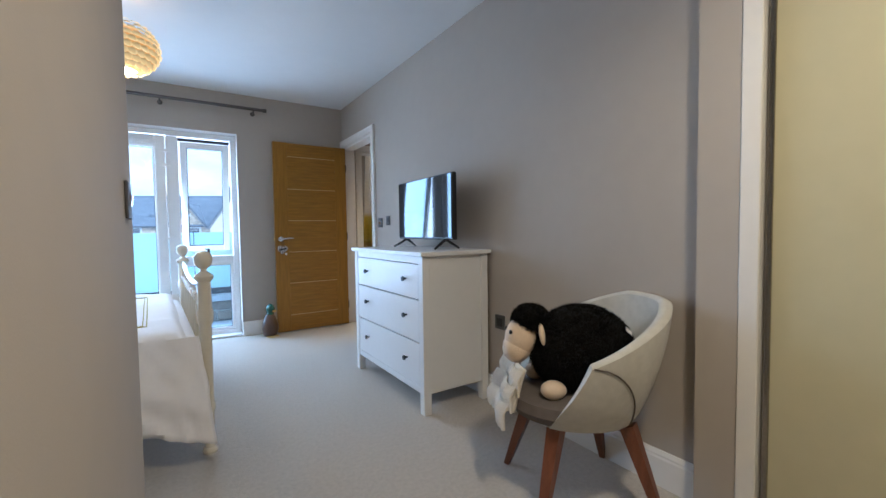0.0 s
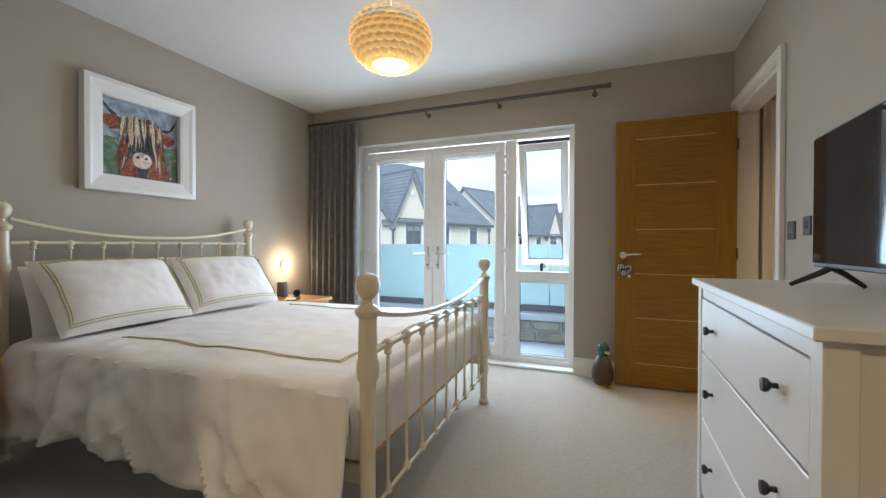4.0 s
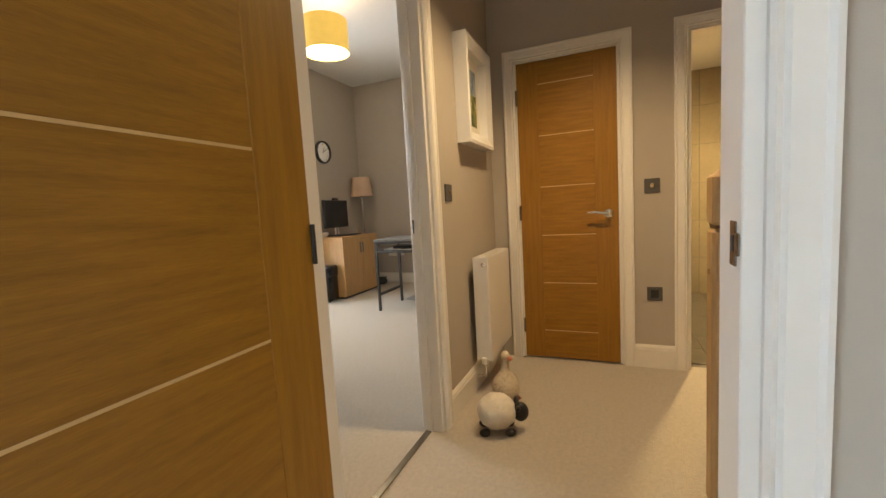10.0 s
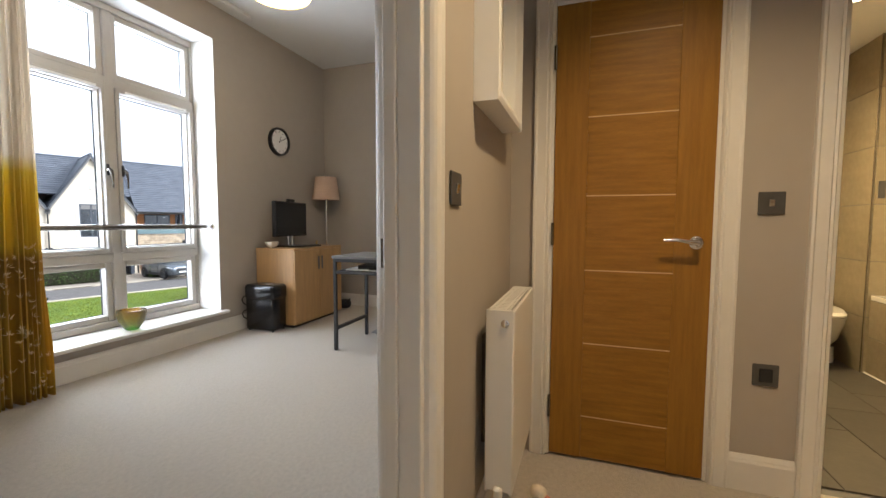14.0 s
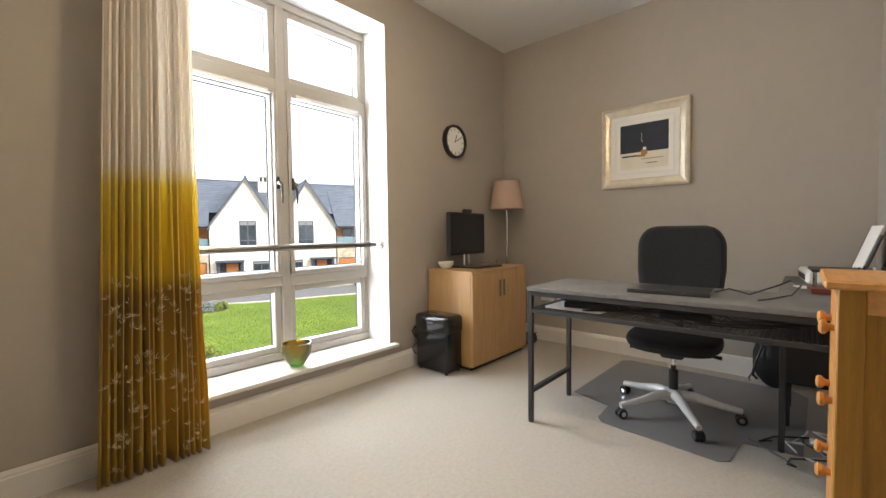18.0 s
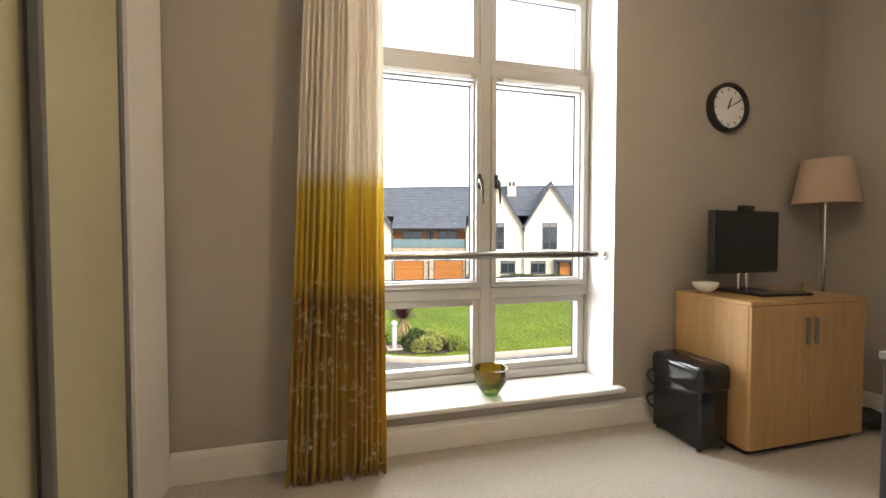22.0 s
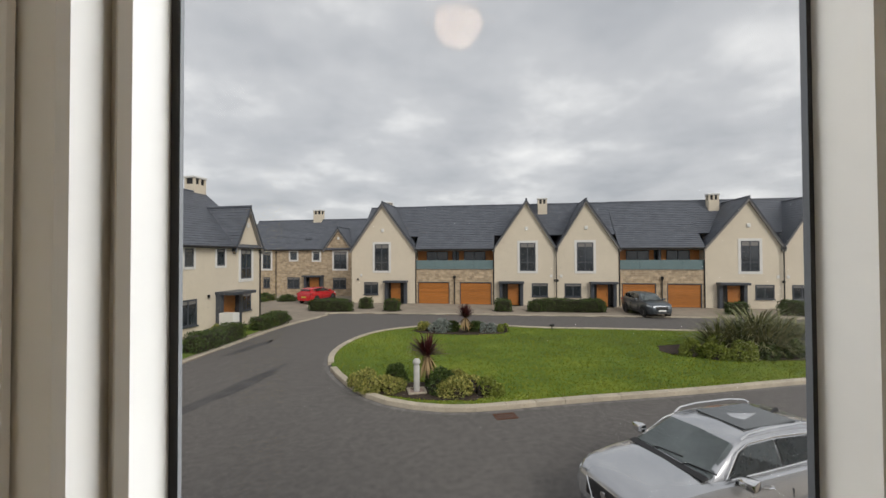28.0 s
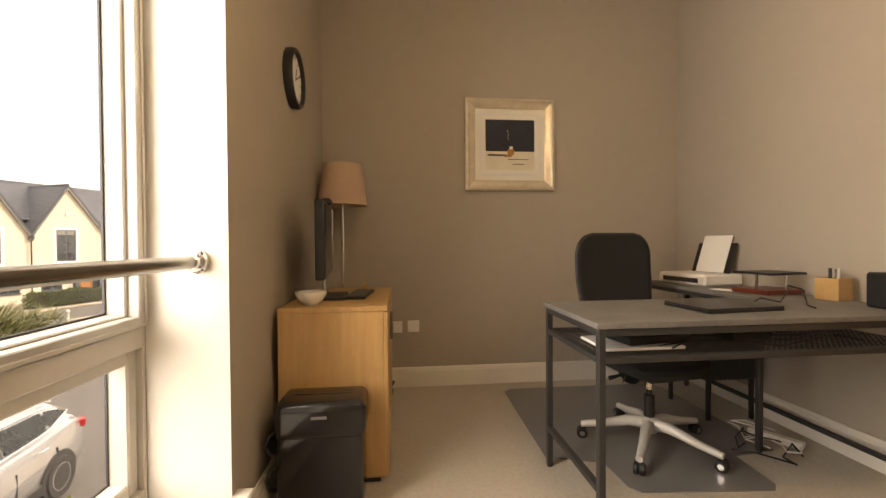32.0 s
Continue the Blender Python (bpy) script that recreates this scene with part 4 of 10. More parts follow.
dv = thing("duvet", "rumpled white cotton duvet with an olive stitched border", "duvet", BEDM)
cov = part("cover", duvet(), LINEN, dv, "", True)
sol = cov.modifiers.new("thick", "SOLIDIFY")
sol.thickness, sol.offset = 0.014, -1
for off in (0.0, 0.016):
    x0, x1, y0, y1 = -3.05 + off, -1.80 - off, -2.205 + off, -1.06 - off
    pts = []
    for (a, b, c, d) in ((x0, y0, x1, y0), (x1, y0, x1, y1), (x1, y1, x0, y1)):
        for k in range(40):
            x, y = a + (c - a) * k / 40, b + (d - b) * k / 40
            w = 0.010 * noise.noise((x * 9 + y * 4, y * 9 - x * 3, 7)) * 0.35 + 0.012 * abs(noise.noise((x * 3 + y * 6, (y - x) * 5, 9))) * 0.3
            pts.append((x, y, top_z(x, y) + w * 0.8 + 0.001))
    part("piping", tube(pts, 0.0028, 5), OLIVE, dv, "olive piping line")


def pillow(L, W, T, seed):
    bm = bmesh.new()
    n, m = 34, 24
    sides = []
    for sgn in (1, -1):
        g = []
        for i in range(n + 1):
            row = []
            for j in range(m + 1):
                a, b = -1 + 2 * i / n, -1 + 2 * j / m
                f = max(0, (1 - abs(a) ** 3.0)) ** 0.55 * max(0, (1 - abs(b) ** 3.0)) ** 0.55
                h = T / 2 * f + 0.012 * noise.noise((a * 2.5, b * 2.5, seed)) * f + 0.007 * noise.noise((a * 7, b * 7, seed)) * f
                row.append((a * L / 2 * (1 - 0.04 * (1 - b * b)), b * W / 2 * (1 - 0.05 * (1 - a * a)), sgn * h))
            g.append(row)
        sides.append(g)
    for g in sides:
        vs = [[bm.verts.new(p) for p in row] for row in g]
        for i in range(n):
            for j in range(m):
                bm.faces.new((vs[i][j], vs[i + 1][j], vs[i + 1][j + 1], vs[i][j + 1]))
    bmesh.ops.remove_doubles(bm, verts=bm.verts[:], dist=0.0015)
    return bm


for (y, z, ang, rz, seed) in ((-2.04, 0.805, 58, 2, 1), (-1.33, 0.805, 57, -3, 5)):
    m = BEDM @ pose(-3.33, y, z) @ pose(0, 0, 0, 0, 0, 90 + rz) @ pose(0, 0, 0, ang - 4, 0, 0)
    pl = thing("pillow", "plump white pillow with an olive piped border", "pillow", m, "pillows on the bed")
    part("pillowcase", pillow(0.70, 0.44, 0.20, seed), LINEN, pl, "", True)
    for k in (0.0, 0.012):
        L, W = 0.70 / 2 - 0.035 - k, 0.44 / 2 - 0.03 - k
        pts = []
        for (a, b, c, d) in ((-L, -W, L, -W), (L, -W, L, W), (L, W, -L, W), (-L, W, -L, -W)):
            for q in range(16):
                x, y2 = a + (c - a) * q / 16, b + (d - b) * q / 16
                A, B = x / 0.35, y2 / 0.22
                f = max(0, 1 - abs(A) ** 3) ** 0.55 * max(0, 1 - abs(B) ** 3) ** 0.55
                h = 0.10 * f + 0.012 * noise.noise((A * 2.5, B * 2.5, seed)) * f + 0.007 * noise.noise((A * 7, B * 7, seed)) * f
                pts.append((x * (1 - 0.04 * (1 - B * B)), y2 * (1 - 0.05 * (1 - A * A)), h + 0.0015))
        part("piping", tube(pts, 0.0024, 5, closed=True), OLIVE, pl, "olive piping line")
for y in (-2.04, -1.32):
    m = BEDM @ pose(-3.47, y, 0.755) @ pose(0, 0, 0, 0, 0, 90) @ pose(0, 0, 0, 72, 0, 0)
    pl = thing("pillow", "white pillow standing behind another pillow", "pillow", m, "pillows on the bed")
    part("pillowcase", pillow(0.68, 0.42, 0.13, y), LINEN, pl, "", True)

# -- chest of drawers and television --
dr = thing("chest_of_drawers", "white chest of three wide drawers with black knobs", "chest", pose(0, -0.0666, 0) @ Matrix.Diagonal((1, 0.969, 1, 1)))
part("top", box(-0.510, -0.008, -2.706, -1.594, 0.912, 0.937, 0.003), LACQ, dr)
part("side_panel", box(-0.475, -0.022, -2.672, -2.652, 0.115, 0.911, 0.002), LACQ, dr)
part("side_panel", box(-0.475, -0.022, -1.648, -1.628, 0.115, 0.911, 0.002), LACQ, dr)
part("back_panel", box(-0.030, -0.022, -2.651, -1.649, 0.115, 0.911), LACQ, dr)
for x in (-0.49, -0.07):
    for y in (-2.684, -1.666):
        part("leg", box(x, x + 0.048, y, y + 0.050, 0.0, 0.9115, 0.002), LACQ, dr)
part("rail", box(-0.484, -0.46, -2.633, -1.667, 0.868, 0.911, 0.002), LACQ, dr)
part("rail", box(-0.484, -0.46, -2.633, -1.667, 0.115, 0.155, 0.002), LACQ, dr)
part("bottom_panel", box(-0.45, -0.031, -2.651, -1.649, 0.118, 0.13), LACQ, dr)
for z0, z1, zk in ((0.663, 0.864, 0.772), (0.413, 0.655, 0.553), (0.159, 0.405, 0.293)):
    dw = part("drawer", box(-0.487, -0.468, -2.629, -1.671, z0, z1, 0.0025), LACQ, dr)
    part("runner_gap", box(-0.470, -0.455, -2.632, -1.668, z1, z1 + 0.0045), BLACK, dr, "dark gap over a drawer") if z1 < 0.8 else None
    for y in (-1.868, -2.474):
        part("knob", moved(lathe([(0.006, 0), (0.006, 0.012), (0.012, 0.016), (0.0155, 0.023), (0.014, 0.029), (0.0, 0.031)], 14), pose(-0.487, y, zk, 0, -90, 0)), BLACK, dw, "matt black round knob", True)
tv = thing("television", "slim black television on two splayed feet", "television", pose(-0.20, -2.205, 0.937, 0, 0, -1.5) @ Matrix.Diagonal((1.0, 1.035, 1.0, 1.0)))
part("bezel", box(-0.012, 0.022, -0.363, 0.363, 0.062, 0.478, 0.004), BLACK, tv)
part("screen", box(-0.0165, -0.0122, -0.355, 0.355, 0.076, 0.470), SCREEN, tv, "dark reflective screen")
part("rear_housing", box(0.0225, 0.060, -0.24, 0.24, 0.09, 0.32, 0.015), BLACK, tv)
for y in (-0.27, 0.27):
    ft = bmesh.new()
    merge(ft, tube([(0.0, y, 0.064), (-0.03, y, 0.045), (-0.095, y + 0.02 * (1 if y > 0 else -1), 0.0065)], [0.010, 0.009, 0.0065], 8))
    merge(ft, tube([(0.0, y, 0.064), (0.03, y, 0.045), (0.085, y + 0.02 * (1 if y > 0 else -1), 0.0065)], [0.010, 0.009, 0.0065], 8))
    part("foot", ft, BLACK, tv, "", True)

# -- tub chair with the toy sheep and the throw --
chm = pose(-0.325, -3.585, 0.0, 0, 0, -28)
ch = thing("tub_chair", "pale grey felt tub chair on tapered walnut legs", "chair", chm)


def tub_point(th, a, inset=0.0):
    """A point of the shell: th degrees round from the back, a from the base (0) to the rim (1)."""
    up = min(1.0, max(0.0, (112 - abs(th)) / 88))
    rim = 0.580 + 0.197 * up ** 1.15 * (1.55 - 0.55 * up)
    c, s = math.cos(radians(th)), math.sin(radians(th))
    r = 0.205 + 0.105 * math.sin(min(1.0, a) * 1.45) ** 0.75 - inset
    return Vector((r * c * (1.0 + 0.10 * a if c > 0 else 1.22), r * s * 1.03, 0.345 + (rim - 0.345) * a))


def tub():
    bm = bmesh.new()
    n, m = 48, 10
    rows = []
    for i in range(n + 1):
        u = -1 + 2 * i / n
        ring = []
        for k in range(m + 1):
            a = k / m
            ring.append(bm.verts.new(tub_point(u * (132 - 30 * a ** 0.8), a)))
        top = u * 102
        for q in (0.006, 0.014, 0.024, 0.033, 0.039):
            v = tub_point(top, 1.0, q)
            v.z += 0.012 * math.sin(math.pi * q / 0.042)
            ring.append(bm.verts.new(v))
        for k in range(m, -1, -1):
            a = k / m
            ring.append(bm.verts.new(tub_point(u * (132 - 30 * a ** 0.8), a, 0.042)))
        rows.append(ring)
    for A, B in zip(rows, rows[1:]):
        for k in range(len(A)):
            j = (k + 1) % len(A)
            bm.faces.new((A[k], B[k], B[j], A[j]))
    for ring in (rows[0], rows[-1][::-1]):
        h = len(ring)
        for k in range(h // 2 - 1):
            bm.faces.new((ring[k], ring[k + 1], ring[h - 2 - k], ring[h - 1 - k]))
        if h % 2:
            bm.faces.new((ring[h // 2 - 1], ring[h // 2], ring[h // 2 + 1]))
    return bm


part("shell", tub(), FELT, ch, "", True)
part("underside", moved(lathe([(0.0, 0.322), (0.17, 0.328), (0.20, 0.346), (0.0, 0.35)], 32, False), Matrix.Translation((-0.012, 0, 0)) @ Matrix.Diagonal((1.10, 1.02, 1, 1))), FELT, ch, "", True)
st = bmesh.new()
merge(st, lathe([(0.0, 0.352), (0.20, 0.354), (0.222, 0.385), (0.212, 0.42), (0.15, 0.435), (0.0, 0.44)], 32, False))
part("seat", moved(st, Matrix.Translation((-0.055, 0, 0)) @ Matrix.Diagonal((0.98, 0.97, 1, 1))), TAUPE, ch, "dark taupe seat pad", True)
for sx in (-1, 1):
    for sy in (-1, 1):
        lg = bmesh.new()
        A = Vector((sx * 0.135, sy * 0.145, 0.335)); B = Vector((sx * 0.225, sy * 0.228, 0.0))
        merge(lg, tube([A, (A + B) / 2, B], [0.036, 0.027, 0.016], 4))
        part("leg", lg, WALNUT, ch)
for sy in (-1, 1):
    part("seam", tube([tub_point(sy * (101 - 44 * (1 - k / 10) ** 0.8), max(0.03, k / 10), -0.0012) for k in range(11)], 0.003, 5), TAUPE, ch, "stitched seam")


def fuzz(c, r, amp, freq, seed, sub=5):
    bm = bmesh.new()
    bmesh.ops.create_icosphere(bm, subdivisions=sub, radius=1)
    for v in bm.verts:
        p = v.co.copy()
        q = Vector((p.x * r[0], p.y * r[1], p.z * r[2]))
        a = amp * (noise.noise(q * freq + Vector((seed, 0, 0))) + 0.6 * noise.noise(q * freq * 2.3 + Vector((0, seed, 0))))
        v.co = Vector(c) + q + p * a
    return bm


def pile(c, r, n, ln, seed):
    """Short plush hair standing on an oval lump."""
    random.seed(seed)
    verts, faces = [], []
    for _ in range(n):
        p = Vector((random.gauss(0, 1), random.gauss(0, 1), random.gauss(0, 1))).normalized()
        root = Vector(c) + Vector((p.x * r[0], p.y * r[1], p.z * r[2]))
        nrm = Vector((p.x / r[0], p.y / r[1], p.z / r[2])).normalized()
        side_ = nrm.cross(Vector((random.gauss(0, 1), random.gauss(0, 1), random.gauss(0, 1)))).normalized()
        tip = root + (nrm + side_.cross(nrm) * random.uniform(-0.7, 0.7) + side_ * random.uniform(-0.5, 0.5) + Vector((0, 0, -0.25))) * ln * random.uniform(0.6, 1.25)
        k = len(verts)
        w = random.uniform(0.0012, 0.0024)
        verts += [root - nrm * 0.006 + side_ * w, root - nrm * 0.006 - side_ * w, tip]
        faces.append((k, k + 1, k + 2))
    me = bpy.data.meshes.new("pile")
    me.from_pydata(verts, [], faces)
    bm = bmesh.new()
    bm.from_mesh(me)
    bpy.data.meshes.remove(me)
    return bm


BODY, TUFT = ((0.02, 0.0, 0.585), (0.192, 0.168, 0.165)), ((-0.178, 0.02, 0.706), (0.066, 0.066, 0.052))
sheep = [(fuzz(*BODY, 0.010, 16, 1), 0), (fuzz(*TUFT, 0.008, 30, 5, 4), 0), (pile(*BODY, 26000, 0.018, 21), 0), (pile(*TUFT, 5500, 0.014, 22), 0),
         (moved(ball((0, 0, 0), (0.064, 0.058, 0.084), 28, 18), pose(-0.215, 0.02, 0.635, 0, 16, 0)), 1), (moved(ball((0, 0, 0), (0.056, 0.052, 0.060), 24, 16), pose(-0.234, 0.02, 0.590)), 1),
         (moved(box(-0.016, 0.016, -0.012, 0.012, -0.001, 0.001, 0.0005), pose(0.165, -0.096, 0.668, 35, 40, 0)), 3)]
for s_ in (-1, 1):
    ear = moved(ball((0, 0, 0), (0.011, 0.021, 0.043), 14, 12), pose(0, 0, 0))
    for v in ear.verts:
        v.co.y *= 1.0 - 0.55 * max(0.0, v.co.z / 0.043)
    sheep.append((moved(ear, pose(-0.158, 0.02 + s_ * 0.080, 0.660, s_ * 22, -12, s_ * 24)), 1))
    sheep.append((ball((-0.266, 0.02 + s_ * 0.034, 0.660), (0.007, 0.007, 0.009), 10, 8), 2))
    sheep.append((ball((-0.130, s_ * 0.105, 0.462), (0.048, 0.042, 0.034), 18, 12), 1))
figure("plush_sheep", sheep, [PLUSHB, PLUSHT, BLACK, WHITE], "large black plush sheep with a tan face sitting in the chair", "soft toy", chm)
th_ = thing("throw_blanket", "cream wool throw with a twisted fringe over the seat front", "blanket", chm)
bm = bmesh.new()
G = []
for i in range(17):
    row = []
    for j in range(9):
        a, b = i / 16, j / 8
        x = -0.235 - 0.045 * a - 0.012 * math.sin(b * 7)
        z = 0.535 - 0.155 * a + 0.006 * math.sin(b * 9 + a * 4)
        row.append(bm.verts.new((x, -0.085 + 0.24 * b, z)))
    G.append(row)
for i in range(16):
    for j in range(8):
        bm.faces.new((G[i][j], G[i + 1][j], G[i + 1][j + 1], G[i][j + 1]))
cl = part("cloth", bm, WOOL, th_, "", True)
sm = cl.modifiers.new("thick", "SOLIDIFY"); sm.thickness = 0.012
for tier, (z0, off) in enumerate(((0.525, 0.012), (0.465, 0.024), (0.400, 0.030))):
    for k in range(22):
        b = k / 21
        y = -0.085 + 0.24 * b + 0.004 * tier
        ln = 0.088 + 0.02 * noise.noise((k * 1.7, tier, 0))
        x = -0.238 - 0.045 * (0.535 - z0) / 0.155 - 0.012 * math.sin(b * 7) - off
        w = 0.016 * noise.noise((k * 2.1, 3, tier)) - 0.012
        part("tassel", tube([(x + 0.012, y, z0), (x - 0.008, y + w * 0.4, z0 - 0.03), (x - 0.006, y + w, z0 - ln)], [0.005, 0.0062, 0.0045], 6), WOOL, th_, "", True)

# -- pendant of overlapping scales --
SHADE = material("ivory_paper_core", (0.75, 0.50, 0.22), 0.6, vary=0.05, scale=20, emit=((1.0, 0.50, 0.12), 0.11))
SCALE = material("ivory_paper_scale", (0.80, 0.66, 0.40), 0.6, vary=0.05, scale=20, emit=((1.0, 0.66, 0.24), 0.17))
nt = SCALE.node_tree
tcs, sps, mrs = nt.nodes.new("ShaderNodeTexCoord"), nt.nodes.new("ShaderNodeSeparateXYZ"), nt.nodes.new("ShaderNodeMapRange")
nt.links.new(tcs.outputs["Object"], sps.inputs[0])
nt.links.new(sps.outputs[2], mrs.inputs[0])
for k, v in ((1, 0.004), (2, -0.030), (3, 0.02), (4, 0.26)):
    mrs.inputs[k].default_value = v
nt.links.new(mrs.outputs[0], nt.nodes["Principled BSDF"].inputs["Emission Strength"])
BULB = material("lamp_glow", (1, 0.9, 0.7), 0.5, emit=((1.0, 0.80, 0.48), 4.0))
pn = thing("pendant_lamp", "ivory pendant lamp of overlapping scales, lit warm", "lamp", pose(-1.89, -1.63, 2.125))
part("ceiling_rose", moved(lathe([(0.05, 0.32), (0.05, 0.335), (0.045, 0.3395)], 20), pose(0, 0, 0)), LACQ, pn, "", True)
part("flex", tube([(0, 0, 0.32), (0, 0, 0.125)], 0.0035, 6), LACQ, pn)
part("core", lathe([(0.055, 0.124), (0.12, 0.106), (0.175, 0.058), (0.193, 0.0), (0.172, -0.062), (0.13, -0.104), (0.098, -0.123)], 32, False), SHADE, pn, "", True)
part("bulb_glow", moved(lathe([(0.0, -0.115), (0.094, -0.1155), (0.094, -0.1115), (0.0, -0.111)], 28, False), pose(0, 0, 0)), BULB, pn, "bright open foot of the shade", True)
sc = bmesh.new()
w, h = 0.027, 0.036
out = [(w * math.sin(radians(a)), -h * (1 - math.cos(radians(a))) / 2) for a in range(0, 360, 30)]
vs = [sc.verts.new((x, 0.010 * (1 - (x / w) ** 2) + 0.006 * (-z / h), z + 0.006)) for x, z in out]
sc.faces.new(vs)
scale_first = None
rows = [(0.125, 0.138, 18), (0.10, 0.161, 22), (0.07, 0.181, 26), (0.035, 0.193, 28), (0.0, 0.199, 28), (-0.035, 0.194, 28), (-0.07, 0.182, 26), (-0.10, 0.163, 24), (-0.125, 0.138, 20)]
for ri, (z, r, n) in enumerate(rows):
    sl = {0: 58, 1: 45, 2: 30, 3: 14, 4: 0, 5: -16, 6: -30, 7: -44, 8: -56}[ri]
    for k in range(n):
        a = 360 / n * (k + 0.5 * (ri % 2))
        m = pose(0, 0, 0, 0, 0, a) @ Matrix.Translation((0, r + 0.003, z * 0.83 + 0.016)) @ pose(0, 0, 0, sl * 0.9 + 6)
        if scale_first is None:
            scale_first = part("scale", sc, SCALE, pn)
            ob = scale_first
        else:
            ob = new("scale", scale_first.data)
            ob.parent = pn
        ob.matrix_local = m

# -- curtain, pole --
pl = thing("curtain_pole", "pewter grey curtain pole above the glazed doors", "curtain pole", pose(0, -0.085, 2.312))
part("rod", tube([(-3.755, 0, 0), (-0.855, 0, 0)], 0.0155, 12), POLE, pl, "", True)
part("finial", moved(lathe([(0.0155, 0), (0.020, 0.002), (0.020, 0.034), (0.015, 0.037)], 14), pose(-0.856, 0, 0, 0, 90)), POLE, pl, "", True)
for x in (-3.70, -2.407, -1.726, -0.941):
    b = part("bracket", tube([(x, 0.084, -0.03), (x, 0.02, -0.03), (x, 0.0, -0.012)], 0.007, 8), POLE, pl, "", True)
    part("bracket_plate", moved(lathe([(0.022, 0), (0.022, 0.004), (0.016, 0.007)], 14), pose(x, 0.0845, -0.03, 90)), POLE, b, "", True)


def drape(x0, x1, y, z0, z1, folds, depth, seed, flare=0.0, nz=26, lean=0.0, back=0.0, uneven=0.0, gather=0.0):
    """A hanging pleated cloth; folds gather at the head and open towards the hem."""
    bm = bmesh.new()
    n = folds * 10
    G = []
    for i in range(nz + 1):
        a = i / nz
        z = z1 + (z0 - z1) * a
        row = []
        for k in range(n + 1):
            u = k / n
            ph = (u * folds + uneven * 0.75 * noise.noise((u * folds * 0.45, a * 0.35, seed + 9))) * 2 * math.pi
            d = depth * (0.65 + 0.35 * a) * (1 + (0.35 + 0.4 * uneven) * noise.noise((u * folds * 0.8, a * 0.8, seed)))
            xx = x0 + gather * (1 - a) + (x1 - x0 - gather * (1 - a)) * u + flare * a * (u - 0.5) * 2 + 0.010 * a * noise.noise((u * 6, a * 2, seed + 3)) + lean * a
            yy = y + d * math.sin(ph + 0.5 * a * noise.noise((u * 5, 0, seed))) + 0.25 * d * math.sin(2 * ph + seed) + back * max(0, u - 0.88) / 0.12 * min(1, max(0, (z - 0.3) / 0.4))
            yy += uneven * depth * 0.5 * noise.noise((u * folds * 1.7, a * 1.3, seed + 5))
            row.append(bm.verts.new((xx, yy, z + 0.006 * math.sin(ph) * a)))
        G.append(row)
    for i in range(nz):
        for k in range(n):
            bm.faces.new((G[i][k], G[i + 1][k], G[i + 1][k + 1], G[i][k + 1]))
    return bm


cu = thing("curtain", "grey woven lined curtain drawn back in deep folds", "curtain")
c1 = part("cloth", drape(-3.735, -3.14, -0.085, 0.01, 2.275, 8, 0.042, 2.0), GREYC, cu, "", True)
s = c1.modifiers.new("thick", "SOLIDIFY"); s.thickness = 0.006
for k in range(8):
    part("header_pleat", tube([(-3.70 + k * 0.076, -0.125, 2.17), (-3.70 + k * 0.076, -0.128, 2.272)], 0.008, 6), GREYC, cu)

# -- bedside tables and what stands on them --
def bedside(name, y0, y1, label):
    b = thing(name, label, "bedside table", pose(0, 0, 0))
    X0, X1 = -3.735, -3.13
    part("top", box(X0, X1, y0, y1, 0.575, 0.60, 0.004), PINE, b)
    for x in (X0 + 0.02, X1 - 0.07):
        for y in (y0 + 0.02, y1 - 0.065):
            part("leg", box(x, x + 0.045, y, y + 0.045, 0.0, 0.5745, 0.003), PINE, b)
    part("apron", box(X0 + 0.065, X1 - 0.072, y0 + 0.025, y0 + 0.043, 0.40, 0.5745, 0.002), PINE, b)
    part("apron", box(X0 + 0.065, X1 - 0.072, y1 - 0.043, y1 - 0.025, 0.40, 0.5745, 0.002), PINE, b)
    d = part("drawer", box(X1 - 0.05, X1 - 0.022, y0 + 0.068, y1 - 0.068, 0.42, 0.568, 0.003), PINE, b)
    part("knob", moved(lathe([(0.007, 0), (0.014, 0.014), (0.0, 0.022)], 12), pose(X1 - 0.022, (y0 + y1) / 2, 0.49, 0, 90)), PINE, d, "", True)
    return b


bedside("bedside_table", -3.09, -2.655, "golden oak bedside table with one drawer")
bedside("bedside_table", -0.94, -0.50, "golden oak bedside table beside the curtain")
wl = thing("wall_light", "small round reading light glowing on the wall", "lamp", pose(BED_W, -0.44, 0.87))
part("backplate", moved(lathe([(0.04, 0), (0.04, 0.01), (0.03, 0.015)], 18), pose(0.0005, 0, 0, 0, 90)), STEEL, wl, "", True)
part("globe", moved(ball((0, 0, 0), (0.022, 0.045, 0.045), 18, 12), pose(0.034, 0, 0)), BULB, wl, "bright frosted globe", True)
lamp("reading_light", "POINT", 2.2, pose(BED_W + 0.10, -0.44, 0.87), (1.0, 0.80, 0.55), 0.04)
GREYP = material("grey_plastic", (0.13, 0.125, 0.12), 0.5, vary=0.06, scale=30)
spk = thing("speaker", "grey cylindrical speaker on the bedside table", "speaker", pose(-3.56, -0.66, 0.60))
part("body", lathe([(0.043, 0.0), (0.045, 0.006), (0.045, 0.115), (0.040, 0.122)], 20), GREYP, spk, "", True)
part("top_ring", lathe([(0.041, 0.1222), (0.041, 0.126), (0.0, 0.126)], 20), BLACK, spk)
ring = thing("watch_charger", "small dark round charging stand", "charger", pose(-3.42, -0.63, 0.6005))
